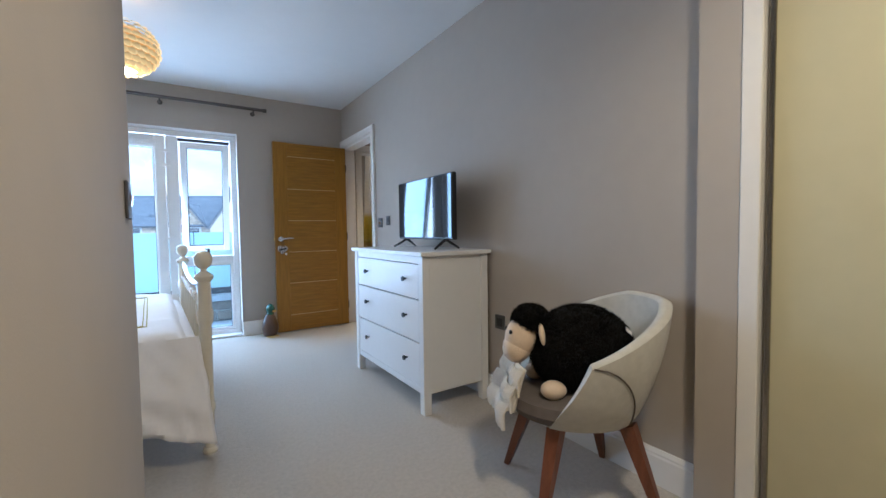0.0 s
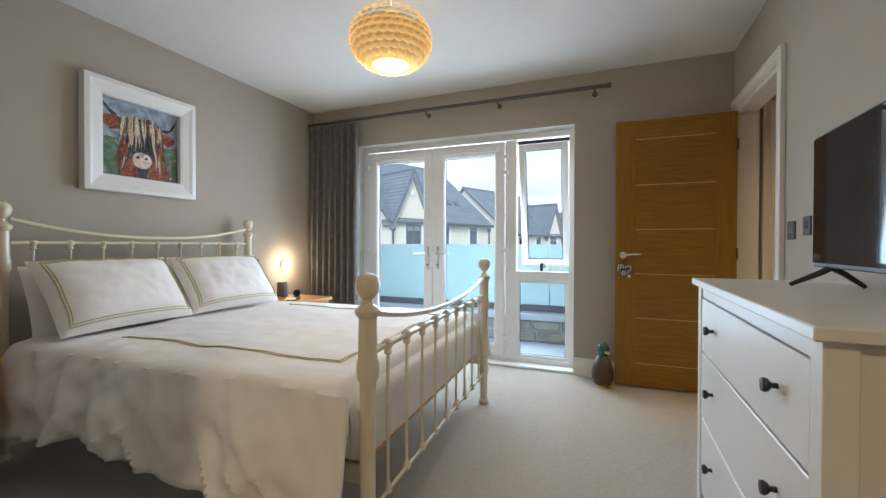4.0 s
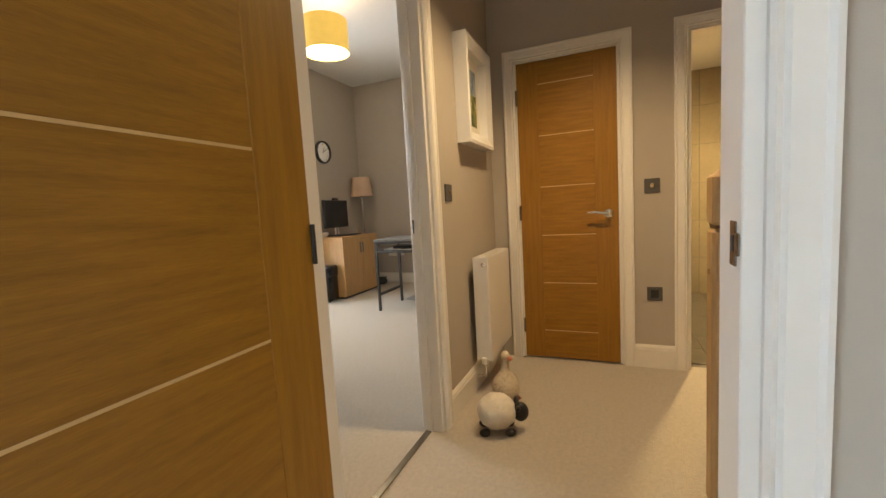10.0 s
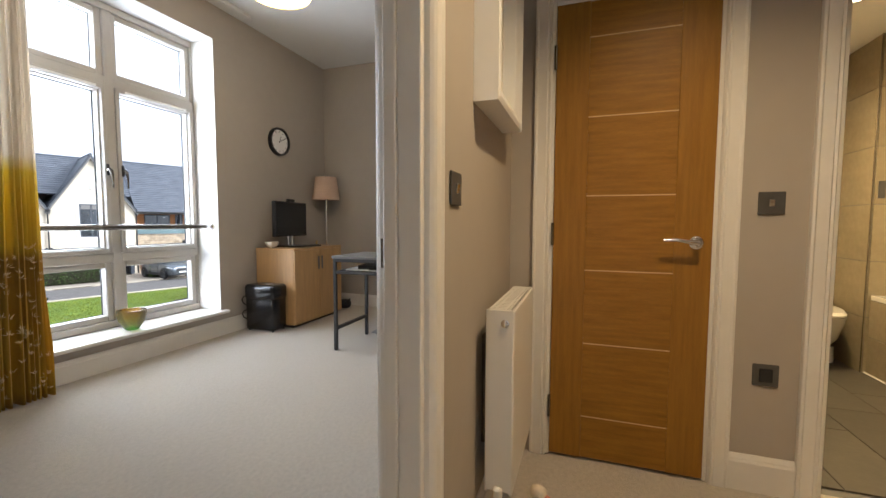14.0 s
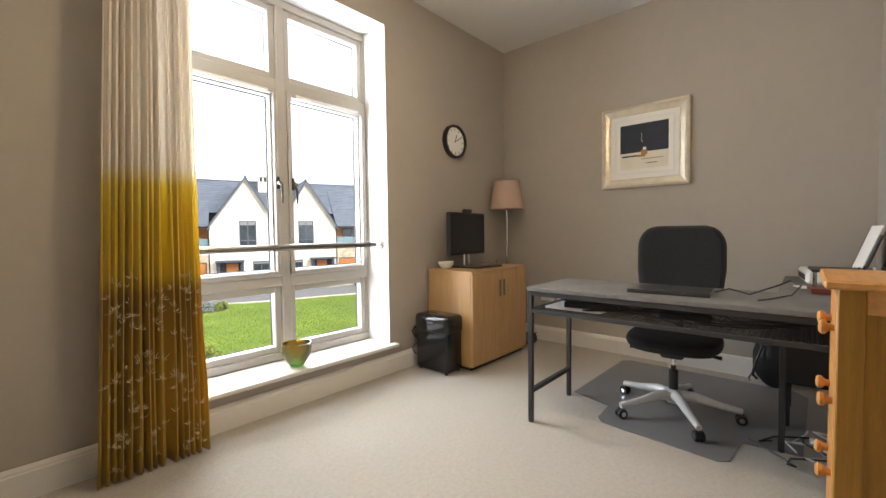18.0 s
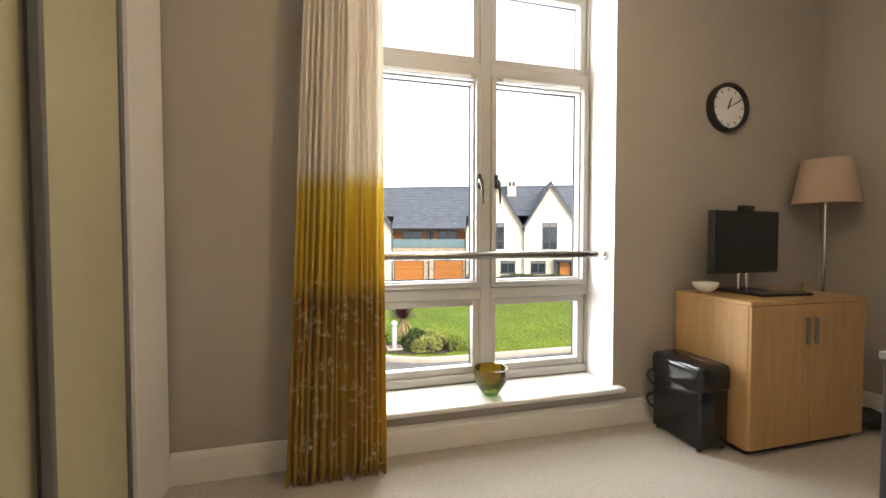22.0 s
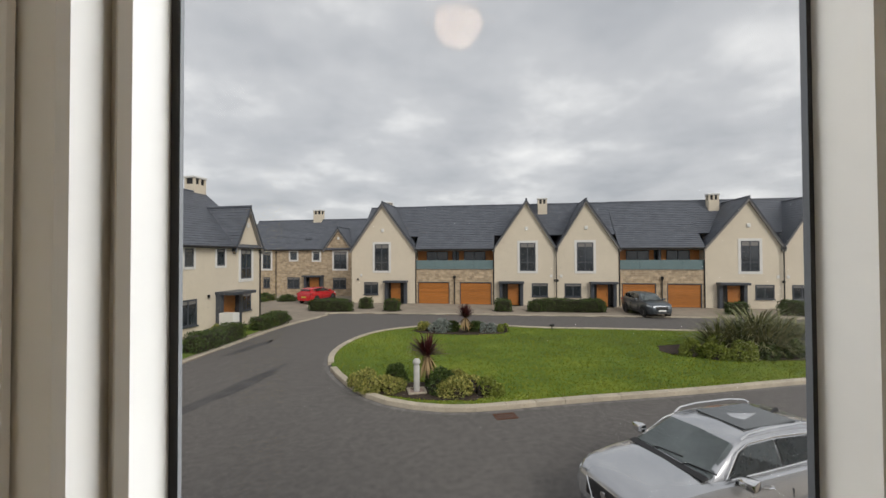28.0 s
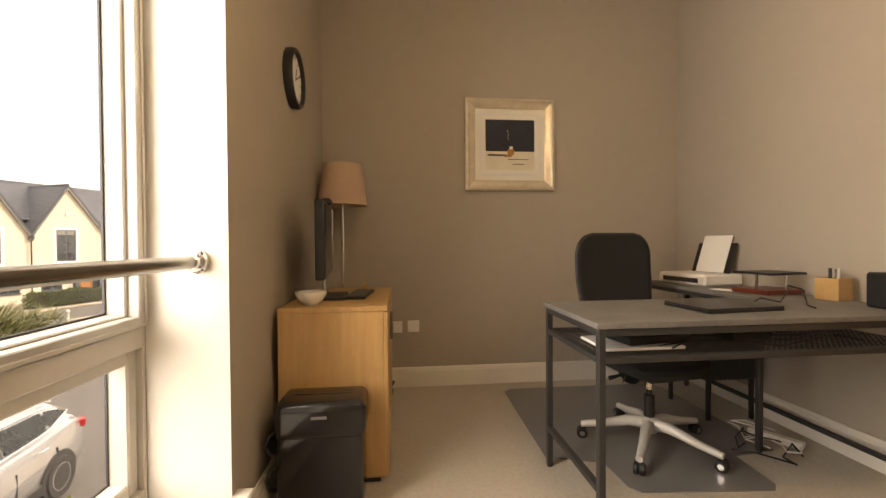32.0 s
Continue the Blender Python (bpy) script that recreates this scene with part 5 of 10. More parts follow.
part("ring", moved(lathe([(0.022, 0), (0.03, 0.004), (0.03, 0.014), (0.022, 0.018)], 20), pose(0, 0, 0.033, 90, 0, 40)), BLACK, ring, "", True)
part("stand", box(-0.02, 0.02, -0.015, 0.015, 0, 0.006, 0.002), BLACK, ring)
ph = thing("phone", "black phone lying on the bedside table", "phone", pose(-3.30, -0.80, 0.6005, 0, 0, 25))
part("case", box(-0.038, 0.038, -0.075, 0.075, 0, 0.009, 0.003), BLACK, ph)
bk = thing("book", "thin white booklet on the bedside table", "book", pose(-3.30, -2.75, 0.6005, 0, 0, 12))
part("cover", box(-0.07, 0.07, -0.05, 0.05, 0, 0.012, 0.002), LACQ, bk)

# -- picture over the bed --
def picture_frame(name, label, w, h, rim, m, profile=0.03, mount=0.0, inner_rim=False, mat=None):
    """A framed picture in the plane x, z facing -y; returns the empty and the opening's half sizes."""
    p = thing(name, label, "picture", m)
    mat = mat or LACQ
    out = [(0, 0), (0, profile), (rim * 0.25, profile + 0.004), (rim * 0.45, profile - 0.004), (rim * 0.85, profile - 0.012), (rim, profile - 0.018), (rim, 0)]
    for (ax, az, bx, bz) in ((-w, -h, w, -h), (w, -h, w, h), (w, h, -w, h), (-w, h, -w, -h)):
        bm = bmesh.new()
        A, B = [], []
        dx, dz = (bx - ax), (bz - az)
        L = math.hypot(dx, dz)
        ux, uz = dx / L, dz / L
        nx, nz = -uz, ux
        for a, d in out:
            A.append(bm.verts.new((ax / 2 + nx * a + ux * a, -d, az / 2 + nz * a + uz * a)))
            B.append(bm.verts.new((bx / 2 + nx * a - ux * a, -d, bz / 2 + nz * a - uz * a)))
        for k in range(len(out)):
            q = (k + 1) % len(out)
            bm.faces.new((A[k], A[q], B[q], B[k]))
        bm.faces.new(A); bm.faces.new(B[::-1])
        part("frame_bar", bm, mat, p)
    iw, ih = w / 2 - rim, h / 2 - rim
    part("backing", box(-iw, iw, -0.008, -0.001, -ih, ih), LACQ, p, "pale backing board")
    if mount:
        bm = bmesh.new()
        frame_rect(bm, -iw, iw, -ih, ih, mount, -0.011, -0.0085, 0)
        part("mount", bm, material("ivory_mount", (0.78, 0.75, 0.68), 0.9, vary=0.01), p, "ivory mount")
    return p, iw - mount, ih - mount


def paint_mat(name, stops, scale, seed, distort=1.5):
    mt = bpy.data.materials.new(name)
    mt.use_nodes = True
    nt = mt.node_tree
    b = nt.nodes["Principled BSDF"]
    b.inputs["Roughness"].default_value = 0.55
    tc = nt.nodes.new("ShaderNodeTexCoord")
    mp = nt.nodes.new("ShaderNodeMapping"); mp.inputs["Location"].default_value = (seed, seed * 2, seed * 3)
    nz = nt.nodes.new("ShaderNodeTexNoise"); nz.inputs["Scale"].default_value = scale; nz.inputs["Detail"].default_value = 6; nz.inputs["Distortion"].default_value = distort
    rp = nt.nodes.new("ShaderNodeValToRGB")
    e = rp.color_ramp.elements
    while len(e) < len(stops):
        e.new(0.5)
    for k, (pos, col) in enumerate(stops):
        e[k].position, e[k].color = pos, (*col, 1)
    nt.links.new(tc.outputs["Object"], mp.inputs[0]); nt.links.new(mp.outputs[0], nz.inputs["Vector"])
    nt.links.new(nz.outputs["Fac"], rp.inputs[0]); nt.links.new(rp.outputs[0], b.inputs["Base Color"])
    return mt


cow, iw, ih = picture_frame("painting", "bright painting of a shaggy animal in a broad white frame", 0.70, 0.70, 0.105, pose(BED_W + 0.002, -1.738, 1.75, 0, 0, 90), 0.06)
SKYP = paint_mat("painted_sky", [(0.3, (0.10, 0.13, 0.18)), (0.5, (0.28, 0.34, 0.42)), (0.7, (0.45, 0.48, 0.5))], 9, 1)
HEATH = paint_mat("painted_meadow", [(0.3, (0.03, 0.10, 0.03)), (0.5, (0.10, 0.17, 0.08)), (0.62, (0.16, 0.20, 0.22)), (0.75, (0.40, 0.36, 0.32))], 14, 4)
MUZZ = paint_mat("painted_muzzle", [(0.35, (0.38, 0.24, 0.20)), (0.6, (0.78, 0.66, 0.58))], 16, 9)
part("sky", box(-iw, iw, -0.0105, -0.0085, 0.0, ih), SKYP, cow, "grey-blue painted sky")
part("meadow", box(-iw, iw, -0.0105, -0.0085, -ih, 0.0), HEATH, cow, "green and red painted meadow")


def flat(outline, y):
    return prism(outline, y - 0.0012, y, "y")


STRAW = paint_mat("painted_straw", [(0.3, (0.30, 0.22, 0.12)), (0.5, (0.62, 0.52, 0.36)), (0.7, (0.85, 0.78, 0.62))], 30, 5, 2)
AUBURN = paint_mat("painted_auburn", [(0.3, (0.05, 0.012, 0.008)), (0.5, (0.22, 0.05, 0.02)), (0.7, (0.45, 0.14, 0.05))], 26, 8, 2)
INK = paint_mat("painted_ink", [(0.3, (0.008, 0.010, 0.016)), (0.55, (0.035, 0.04, 0.06)), (0.7, (0.14, 0.13, 0.16))], 24, 2, 2)
part("body", flat([(-0.14, -ih), (-0.15, -0.12), (-0.11, 0.04), (0.13, 0.03), (0.165, -0.14), (0.19, -ih)], -0.0108), AUBURN, cow, "auburn painted coat")
part("head", flat([(0.105 * math.cos(a) + 0.005, 0.015 + 0.14 * math.sin(a)) for a in [k * math.pi / 14 for k in range(28)]], -0.0114), INK, cow, "dark painted face")
part("horn", flat([(-0.165, 0.125), (-0.20, 0.155), (-0.232, 0.20), (-0.242, 0.242), (-0.222, 0.205), (-0.185, 0.17), (-0.15, 0.15)], -0.0120), INK, cow)
part("horn", flat([(0.13, 0.105), (0.165, 0.10), (0.205, 0.13), (0.238, 0.215), (0.222, 0.155), (0.19, 0.125), (0.14, 0.125)], -0.0120), INK, cow)
part("ear", flat([(-0.11, 0.12), (-0.16, 0.145), (-0.225, 0.135), (-0.238, 0.09), (-0.19, 0.045), (-0.135, 0.06)], -0.0122), AUBURN, cow)
part("ear", flat([(0.12, 0.085), (0.17, 0.095), (0.225, 0.07), (0.215, 0.03), (0.175, 0.0), (0.135, 0.03)], -0.0122), AUBURN, cow)
part("muzzle", flat([(0.062 * math.cos(a) + 0.0, -0.118 + 0.05 * math.sin(a) * (1.15 if math.sin(a) < 0 else 1)) for a in [k * math.pi / 10 for k in range(20)]], -0.0127), MUZZ, cow, "pale pink painted muzzle")
part("chin", flat([(-0.03, -0.175), (0.04, -0.175), (0.03, -0.242), (-0.02, -0.242)], -0.0124), INK, cow)
for sx in (-1, 1):
    part("nostril", flat([(sx * 0.026 + 0.011 * math.cos(a), -0.105 + 0.010 * math.sin(a)) for a in [k * math.pi / 5 for k in range(10)]], -0.0134), INK, cow)
pr_ = random.Random(8)
for k in range(96):
    kind = k % 3
    if kind < 2:
        xa = pr_.uniform(-0.115, 0.125)
        za, ln, mt = 0.155 - 2.2 * xa * xa + pr_.uniform(-0.02, 0.02), pr_.uniform(0.10, 0.21), (STRAW, STRAW, AUBURN, INK)[pr_.randrange(4)]
        xb = xa * 1.18 + pr_.uniform(-0.02, 0.02)
    else:
        sx = pr_.choice((-1, 1))
        xa = sx * pr_.uniform(0.07, 0.125)
        za, ln, mt = pr_.uniform(-0.06, 0.03), pr_.uniform(0.09, 0.17), (AUBURN, AUBURN, STRAW, INK)[pr_.randrange(4)]
        xb = xa + sx * pr_.uniform(0.0, 0.045)
    zb = max(za - ln, -ih + 0.004)
    w = pr_.uniform(0.004, 0.009)
    part("brush_stroke", flat([(xa - w * 0.5, za), (xa + w * 0.5, za), ((xa + xb) / 2 + w, (za + zb) / 2), (xb, zb), ((xa + xb) / 2 - w, (za + zb) / 2)], -0.0136 - 0.00002 * k), mt, cow)
for k in range(26):
    xa, za = pr_.uniform(-0.23, 0.23), pr_.uniform(-0.23, -0.05)
    if abs(xa) < 0.16:
        continue
    w = pr_.uniform(0.008, 0.02)
    part("brush_stroke", flat([(xa - w, za), (xa, za + w * 0.6), (xa + w, za + 0.004), (xa, za - w * 0.6)], -0.0109 - 0.00002 * k), (HEATH, INK, MUZZ, SKYP)[pr_.randrange(4)], cow)

# -- wooden duck by the door, heart on the handle --
dk = [(moved(lathe([(0.0, 0.012), (0.055, 0.02), (0.074, 0.07), (0.072, 0.12), (0.052, 0.18), (0.034, 0.215), (0.0, 0.22)], 20, False), pose(0, 0, 0)), 0),
      (ball((0.004, 0, 0.262), (0.044, 0.036, 0.05), 18, 12), 1), (lathe([(0.034, 0.205), (0.036, 0.226), (0.030, 0.232)], 18), 1), (ball((0.055, 0, 0.248), (0.028, 0.014, 0.009), 12, 8), 2),
      (ball((0.03, -0.032, 0.007), (0.048, 0.024, 0.007), 12, 6), 2), (ball((0.03, 0.032, 0.007), (0.048, 0.024, 0.007), 12, 6), 2), (ball((-0.052, 0, 0.06), (0.04, 0.03, 0.07), 12, 8), 0)]
figure("duck_figure", dk, [EARTH, GREEN, YELLOW], "tall carved duck with a green head beside the door", "ornament", pose(-0.868, -0.205, 0.0, 0, 0, -55) @ Matrix.Scale(1.08, 4))
STRIPE = bpy.data.materials.new("striped_ticking")
STRIPE.use_nodes = True
nt = STRIPE.node_tree
b = nt.nodes["Principled BSDF"]; b.inputs["Roughness"].default_value = 0.9
tc = nt.nodes.new("ShaderNodeTexCoord"); wv = nt.nodes.new("ShaderNodeTexWave"); wv.inputs["Scale"].default_value = 19; wv.inputs["Distortion"].default_value = 0.4
rp = nt.nodes.new("ShaderNodeValToRGB"); rp.color_ramp.elements[0].position, rp.color_ramp.elements[0].color = 0.45, (0.13, 0.12, 0.13, 1)
rp.color_ramp.elements[1].position, rp.color_ramp.elements[1].color = 0.55, (0.62, 0.58, 0.54, 1)
nt.links.new(tc.outputs["Object"], wv.inputs["Vector"]); nt.links.new(wv.outputs["Fac"], rp.inputs[0]); nt.links.new(rp.outputs[0], b.inputs["Base Color"])


def heart(s, t):
    bm = bmesh.new()
    n, m = 40, 7
    rings = []
    for k in range(n):
        a = 2 * math.pi * k / n
        hx, hz = 16 * math.sin(a) ** 3 / 17, (13 * math.cos(a) - 5 * math.cos(2 * a) - 2 * math.cos(3 * a) - math.cos(4 * a)) / 17
        rings.append((hx * s, hz * s))
    for sgn in (1, -1):
        prev = None
        for q in range(m + 1):
            f = q / m
            cur = [bm.verts.new((x * (1 - f), sgn * t * math.sqrt(1 - (1 - f) ** 2), z * (1 - f) + 0.1 * s * f)) for x, z in rings]
            if prev:
                for k in range(n):
                    bm.faces.new((prev[k], prev[(k + 1) % n], cur[(k + 1) % n], cur[k]))
            prev = cur
    bmesh.ops.remove_doubles(bm, verts=bm.verts[:], dist=0.0004)
    return bm


ho = thing("heart_ornament", "grey striped fabric heart with a dog motif hanging from the handle", "ornament", pose(-0.722, -0.176, 0.885, 0, 6, 1))
part("cushion", heart(0.056, 0.02), STRIPE, ho, "", True)
part("hanging_loop", tube([(0.0, 0.0, 0.03), (-0.012, 0.004, 0.075), (0.0, 0.008, 0.095), (0.010, 0.004, 0.07), (0.002, 0, 0.03)], 0.002, 5), BLACK, ho)
part("motif", flat([(-0.030, -0.004), (-0.024, 0.008), (0.014, 0.010), (0.022, 0.022), (0.036, 0.020), (0.034, 0.010), (0.022, 0.004), (0.020, -0.020), (0.015, -0.020), (0.012, -0.004), (-0.014, -0.004), (-0.018, -0.020), (-0.024, -0.020)], -0.0195), BLACK, ho, "black animal silhouette")
part("tag", box(0.028, 0.048, -0.008, -0.006, -0.052, -0.034, 0.001), LACQ, ho, "small white cloth tag")

# -- sliding wardrobe in the dressing way --
CREAMG = material("cream_back_painted_glass", (0.50, 0.46, 0.30), 0.14, vary=0.03, scale=1.5)
wd = thing("sliding_wardrobe", "built-in wardrobe with cream glass sliding doors", "wardrobe", pose(0, 0, 0))
part("jamb", box(-0.112, 0.11, -4.112, -4.0565, 0.0, 2.463, 0.003), WHITE, wd, "white painted jamb")
for k, (y0, y1, x) in enumerate(((-5.05, -4.116, -0.075), (-5.95, -5.0, -0.03), (-6.58, -5.9, -0.075))):
    dd = part("door", box(x, x + 0.012, y0 + 0.018, y1 - 0.018, 0.05, 2.40), CREAMG, wd)
    part("edge_profile", box(x - 0.012, x + 0.022, y1 - 0.0175, y1, 0.04, 2.41, 0.004), STEEL, dd, "satin metal edge")
    part("edge_profile", box(x - 0.012, x + 0.022, y0, y0 + 0.0175, 0.04, 2.41, 0.004), STEEL, dd, "satin metal edge")
part("head_track", box(-0.1, 0.0, -6.58, -4.1125, 2.411, 2.463, 0.002), WHITE, wd)
part("floor_track", box(-0.1, 0.0, -6.58, -4.1125, 0.001, 0.035, 0.002), STEEL, wd)
structure("wall_wardrobe_side", slab("y", -4.056, -3.923, -0.10, 0.7, 0, 2.6), PAINT, WT, "wall")
structure("wall_wardrobe_back", slab("x", 0.6, 0.7, -6.6, -4.056, 0, 2.6), PAINT, WT, "wall")
structure("ceiling_wardrobe", box(0.12, 0.7, -6.6, -3.94, CH, CH + 0.1), CEIL, "white painted ceiling", "ceiling")
structure("floor_wardrobe", box(0.06, 0.7, -6.6, -3.94, -0.2, 0.0), CARPET, "cream carpet inside a wardrobe", "carpet")

# -- balcony outside the glazed doors --
STONE = material("sandstone_block", (0.205, 0.165, 0.118), 0.9, vary=0.28, scale=7, bump=0.6, bump_scale=30, random=0.25)
MORTAR = material("mortar", (0.30, 0.27, 0.22), 0.95, vary=0.1, scale=12)
COPE = material("grey_coping", (0.36, 0.37, 0.37), 0.5, vary=0.06, scale=5)
structure("floor_balcony", box(-4.6, 0.1, 0.32, 1.5, -0.3, -0.03), material("balcony_decking", (0.20, 0.20, 0.195), 0.6, vary=0.08, scale=4), "pale grey balcony floor", "balcony floor")
bw = structure("wall_balcony", slab("y", 1.16, 1.46, -4.6, 0.1, -0.9, 0.222), MORTAR, "coursed sandstone balcony wall", "wall")
structure("coping_balcony", box(-4.6, 0.1, 1.10, 1.48, 0.223, 0.30, 0.006), COPE, "grey metal coping on the balcony wall", "coping")
bg = thing("balcony_screen", "frosted glass balcony screen set on a stone wall", "glass screen", pose(0, 1.28, 0))
part("base_channel", box(-4.6, 0.1, -0.03, 0.03, 0.3005, 0.375, 0.003), DARKM, bg, "dark metal base channel")
for k in range(3):
    p = part("panel", box(-4.6 + k * 1.57, -4.6 + k * 1.57 + 1.56, -0.008, 0.008, 0.376, 1.078, 0.002), FROST, bg)
random.seed(3)
sb = None
x = -4.6
for ri in range(2):
    x = -4.58
    z0, z1 = (-0.025, 0.095) if ri == 0 else (0.107, 0.218)
    while x < 0.0:
        w = random.uniform(0.10, 0.40)
        bm = box(x, min(x + w, 0.08), 1.135 + random.uniform(-0.008, 0.008), 1.17, z0, z1, 0.016)
        for v in bm.verts:
            q = noise.noise((v.co.x * 9, v.co.z * 14, ri + 2.0))
            v.co.z += 0.012 * q
            v.co.x += 0.008 * noise.noise((v.co.z * 16, v.co.x * 7, 5.0))
        o = part("stone", bm, STONE, bw)
        x += w + 0.014

# ---- landing ----
NEWEL = material("pale_oak_newel", (0.50, 0.33, 0.15), 0.45, vary=0.14, scale=5, stretch=(10, 10, 0.8), bump=0.05, bump_scale=120)
RAILW = material("dark_oak_rail", (0.20, 0.10, 0.04), 0.42, vary=0.16, scale=6, stretch=(10, 1, 10), bump=0.04)
ENAMEL = material("white_radiator_enamel", (0.72, 0.70, 0.66), 0.35, vary=0.015, scale=3)
CERAM = material("white_ceramic", (0.78, 0.76, 0.70), 0.12, vary=0.01, coat=0.3)


def newel(name, x0, x1, y0, y1, label):
    n = thing(name, label, "newel post", pose(0, 0, 0))
    part("shaft", box(x0, x1, y0, y1, -0.2, 0.955, 0.012), NEWEL, n)
    # neck takes the dark rail colour to stand for the groove's shade
    part("neck", box(x0 + 0.007, x1 - 0.007, y0 + 0.007, y1 - 0.007, 0.9555, 0.966), RAILW, n, "groove with its shade put in as dark colour")
    cap = box(x0 - 0.001, x1 + 0.001, y0 - 0.001, y1 + 0.001, 0.9665, 1.130, 0.010)
    part("block", cap, NEWEL, n)
    cx, cy, w = (x0 + x1) / 2, (y0 + y1) / 2, (x1 - x0) / 2 - 0.012
    bm = bmesh.new()
    b = [bm.verts.new((cx + a * w, cy + c * w, 1.1305)) for a, c in ((-1, -1), (1, -1), (1, 1), (-1, 1))]
    t = [bm.verts.new((cx + a * w * 0.35, cy + c * w * 0.35, 1.150)) for a, c in ((-1, -1), (1, -1), (1, 1), (-1, 1))]
    bm.faces.new(b[::-1]); bm.faces.new(t)
    for k in range(4):
        bm.faces.new((b[k], b[(k + 1) % 4], t[(k + 1) % 4], t[k]))
    part("cap", bm, NEWEL, n)
    for dx, dz in ((-0.001, 0.872), (-0.001, 0.76)):
        part("plug", moved(lathe([(0.009, 0), (0.009, 0.003), (0.006, 0.005)], 12), pose(x0, cy + (0.0 if dz > 0.8 else -0.02), dz, 0, -90)), RAILW, n, "dark wooden plug")
    part("plug", moved(lathe([(0.009, 0), (0.009, 0.003), (0.006, 0.005)], 12), pose(cx, y1, 0.81, -90, 0)), RAILW, n, "dark wooden plug")
    return n


newel("newel_post", 0.87, 0.965, -1.08, -0.985, "pale oak square newel post with a chamfered cap")
newel("newel_post", 0.87, 0.965, -1.90, -1.805, "pale oak square newel post against the wall")
ra = thing("handrail", "dark oak level handrail between two newel posts", "handrail", pose(0, 0, 0))
part("rail", box(0.895, 0.940, -1.804, -1.081, 0.862, 0.920, 0.008), RAILW, ra)
dg = thing("stair_rail", "dark oak stair rail running down beside the stairs", "handrail", pose(0, 0, 0))
part("rail", prism([(-1.081, 0.766), (-1.081, 0.846), (-1.804, 0.278), (-1.804, 0.198)], 0.895, 0.940, "x"), RAILW, dg)
structure("trim_landing_edge", box(0.905, 0.9295, -1.804, -1.081, -0.20, 0.012, 0.004), NEWEL, "pale oak nosing at the stairwell edge", "nosing")
structure("trim_landing_edge_north", box(0.122, 0.869, -1.055, -1.0305, -0.20, 0.012, 0.004), NEWEL, "pale oak nosing at the head of the stairs", "nosing")
st_ = thing("staircase", "carpeted stairs going down from the landing", "stairs", pose(0, 0, 0), kind="structure")
for k in range(8):
    y1 = -1.056 - k * 0.235
    z = -0.19 * (k + 1)
    part("tread", box(0.125, 0.90, y1 - 0.25, y1, z - 0.19, z, 0.012), CARPET, st_)

rd = thing("radiator", "white panel radiator with a grille top on the landing wall", "radiator", pose(0, 0, 0))
RX0, RX1, RY0, RY1, RZ0, RZ1 = 1.505, 2.0, -0.045, 0.045, 0.19, 0.79
part("front_panel", box(RX0, RX1, RY0, RY0 + 0.012, RZ0, RZ1 - 0.002, 0.004), ENAMEL, rd)
part("back_panel", box(RX0, RX1, RY1 - 0.012, RY1, RZ0, RZ1 - 0.004, 0.004), ENAMEL, rd)
part("side_cover", box(RX0 - 0.002, RX0 + 0.006, RY0 + 0.002, RY1 - 0.002, RZ0 + 0.01, RZ1, 0.002), ENAMEL, rd)
part("side_cover", box(RX1 - 0.006, RX1 + 0.002, RY0 + 0.002, RY1 - 0.002, RZ0 + 0.01, RZ1, 0.002), ENAMEL, rd)
bm = bmesh.new()
for k in range(20):
    x = RX0 + 0.01 + k * 0.0245
    box(x, x + 0.012, RY0 + 0.013, RY1 - 0.013, RZ1 - 0.006, RZ1 + 0.001, 0, bm)
for y in (RY0 + 0.013, -0.020, 0.012, RY1 - 0.018):
    box(RX0 + 0.007, RX1 - 0.007, y, y + 0.006, RZ1 - 0.0055, RZ1 + 0.0005, 0, bm)
part("grille", bm, ENAMEL, rd, "slotted top grille")
part("air_cap", moved(lathe([(0.013, 0), (0.013, 0.006), (0.009, 0.008)], 16), pose(RX0 - 0.0025, -0.018, 0.748, 0, -90)), CHROME, rd, "chrome blanking cap", True)
vl = part("valve", tube([(RX0 + 0.03, 0.0, 0.188), (RX0 + 0.03, 0.0, 0.15), (RX0 + 0.03, 0.0, 0.10)], [0.011, 0.012, 0.010], 12), CHROME, rd, "chrome radiator valve", True)
part("valve_head", moved(lathe([(0.014, 0), (0.016, 0.01), (0.015, 0.035), (0.010, 0.04)], 14), pose(RX0 - 0.004, 0.0, 0.175, 0, 0)), ENAMEL, vl, "", True)
part("pipe", tube([(RX0 + 0.03, 0.0, 0.10), (RX0 + 0.03, 0.02, 0.09), (RX0 + 0.03, 0.061, 0.09)], 0.0075, 10), CHROME, vl)
for x in (1.60, 1.88):
    part("wall_bracket", box(x, x + 0.03, RY1 + 0.0005, 0.0795, 0.30, 0.68, 0.002), STEEL, rd)

hp_, iw, ih = picture_frame("landscape_picture", "small landscape picture in a deep white frame", 0.46, 0.575, 0.065, pose(1.69, 0.079, 1.709), 0.075, 0.06)
LANDP = paint_mat("painted_hills", [(0.3, (0.03, 0.05, 0.02)), (0.48, (0.16, 0.20, 0.05)), (0.58, (0.42, 0.36, 0.10)), (0.7, (0.55, 0.60, 0.62))], 10, 3)
CLOUDP = paint_mat("painted_cloud", [(0.3, (0.10, 0.15, 0.22)), (0.55, (0.35, 0.42, 0.5)), (0.7, (0.66, 0.68, 0.7))], 8, 6)
part("sky", box(-iw, iw, -0.0108, -0.0086, 0.02, ih), CLOUDP, hp_, "pale painted sky")
part("hills", box(-iw, iw, -0.0108, -0.0086, -ih, 0.02), LANDP, hp_, "green and gold painted hills")

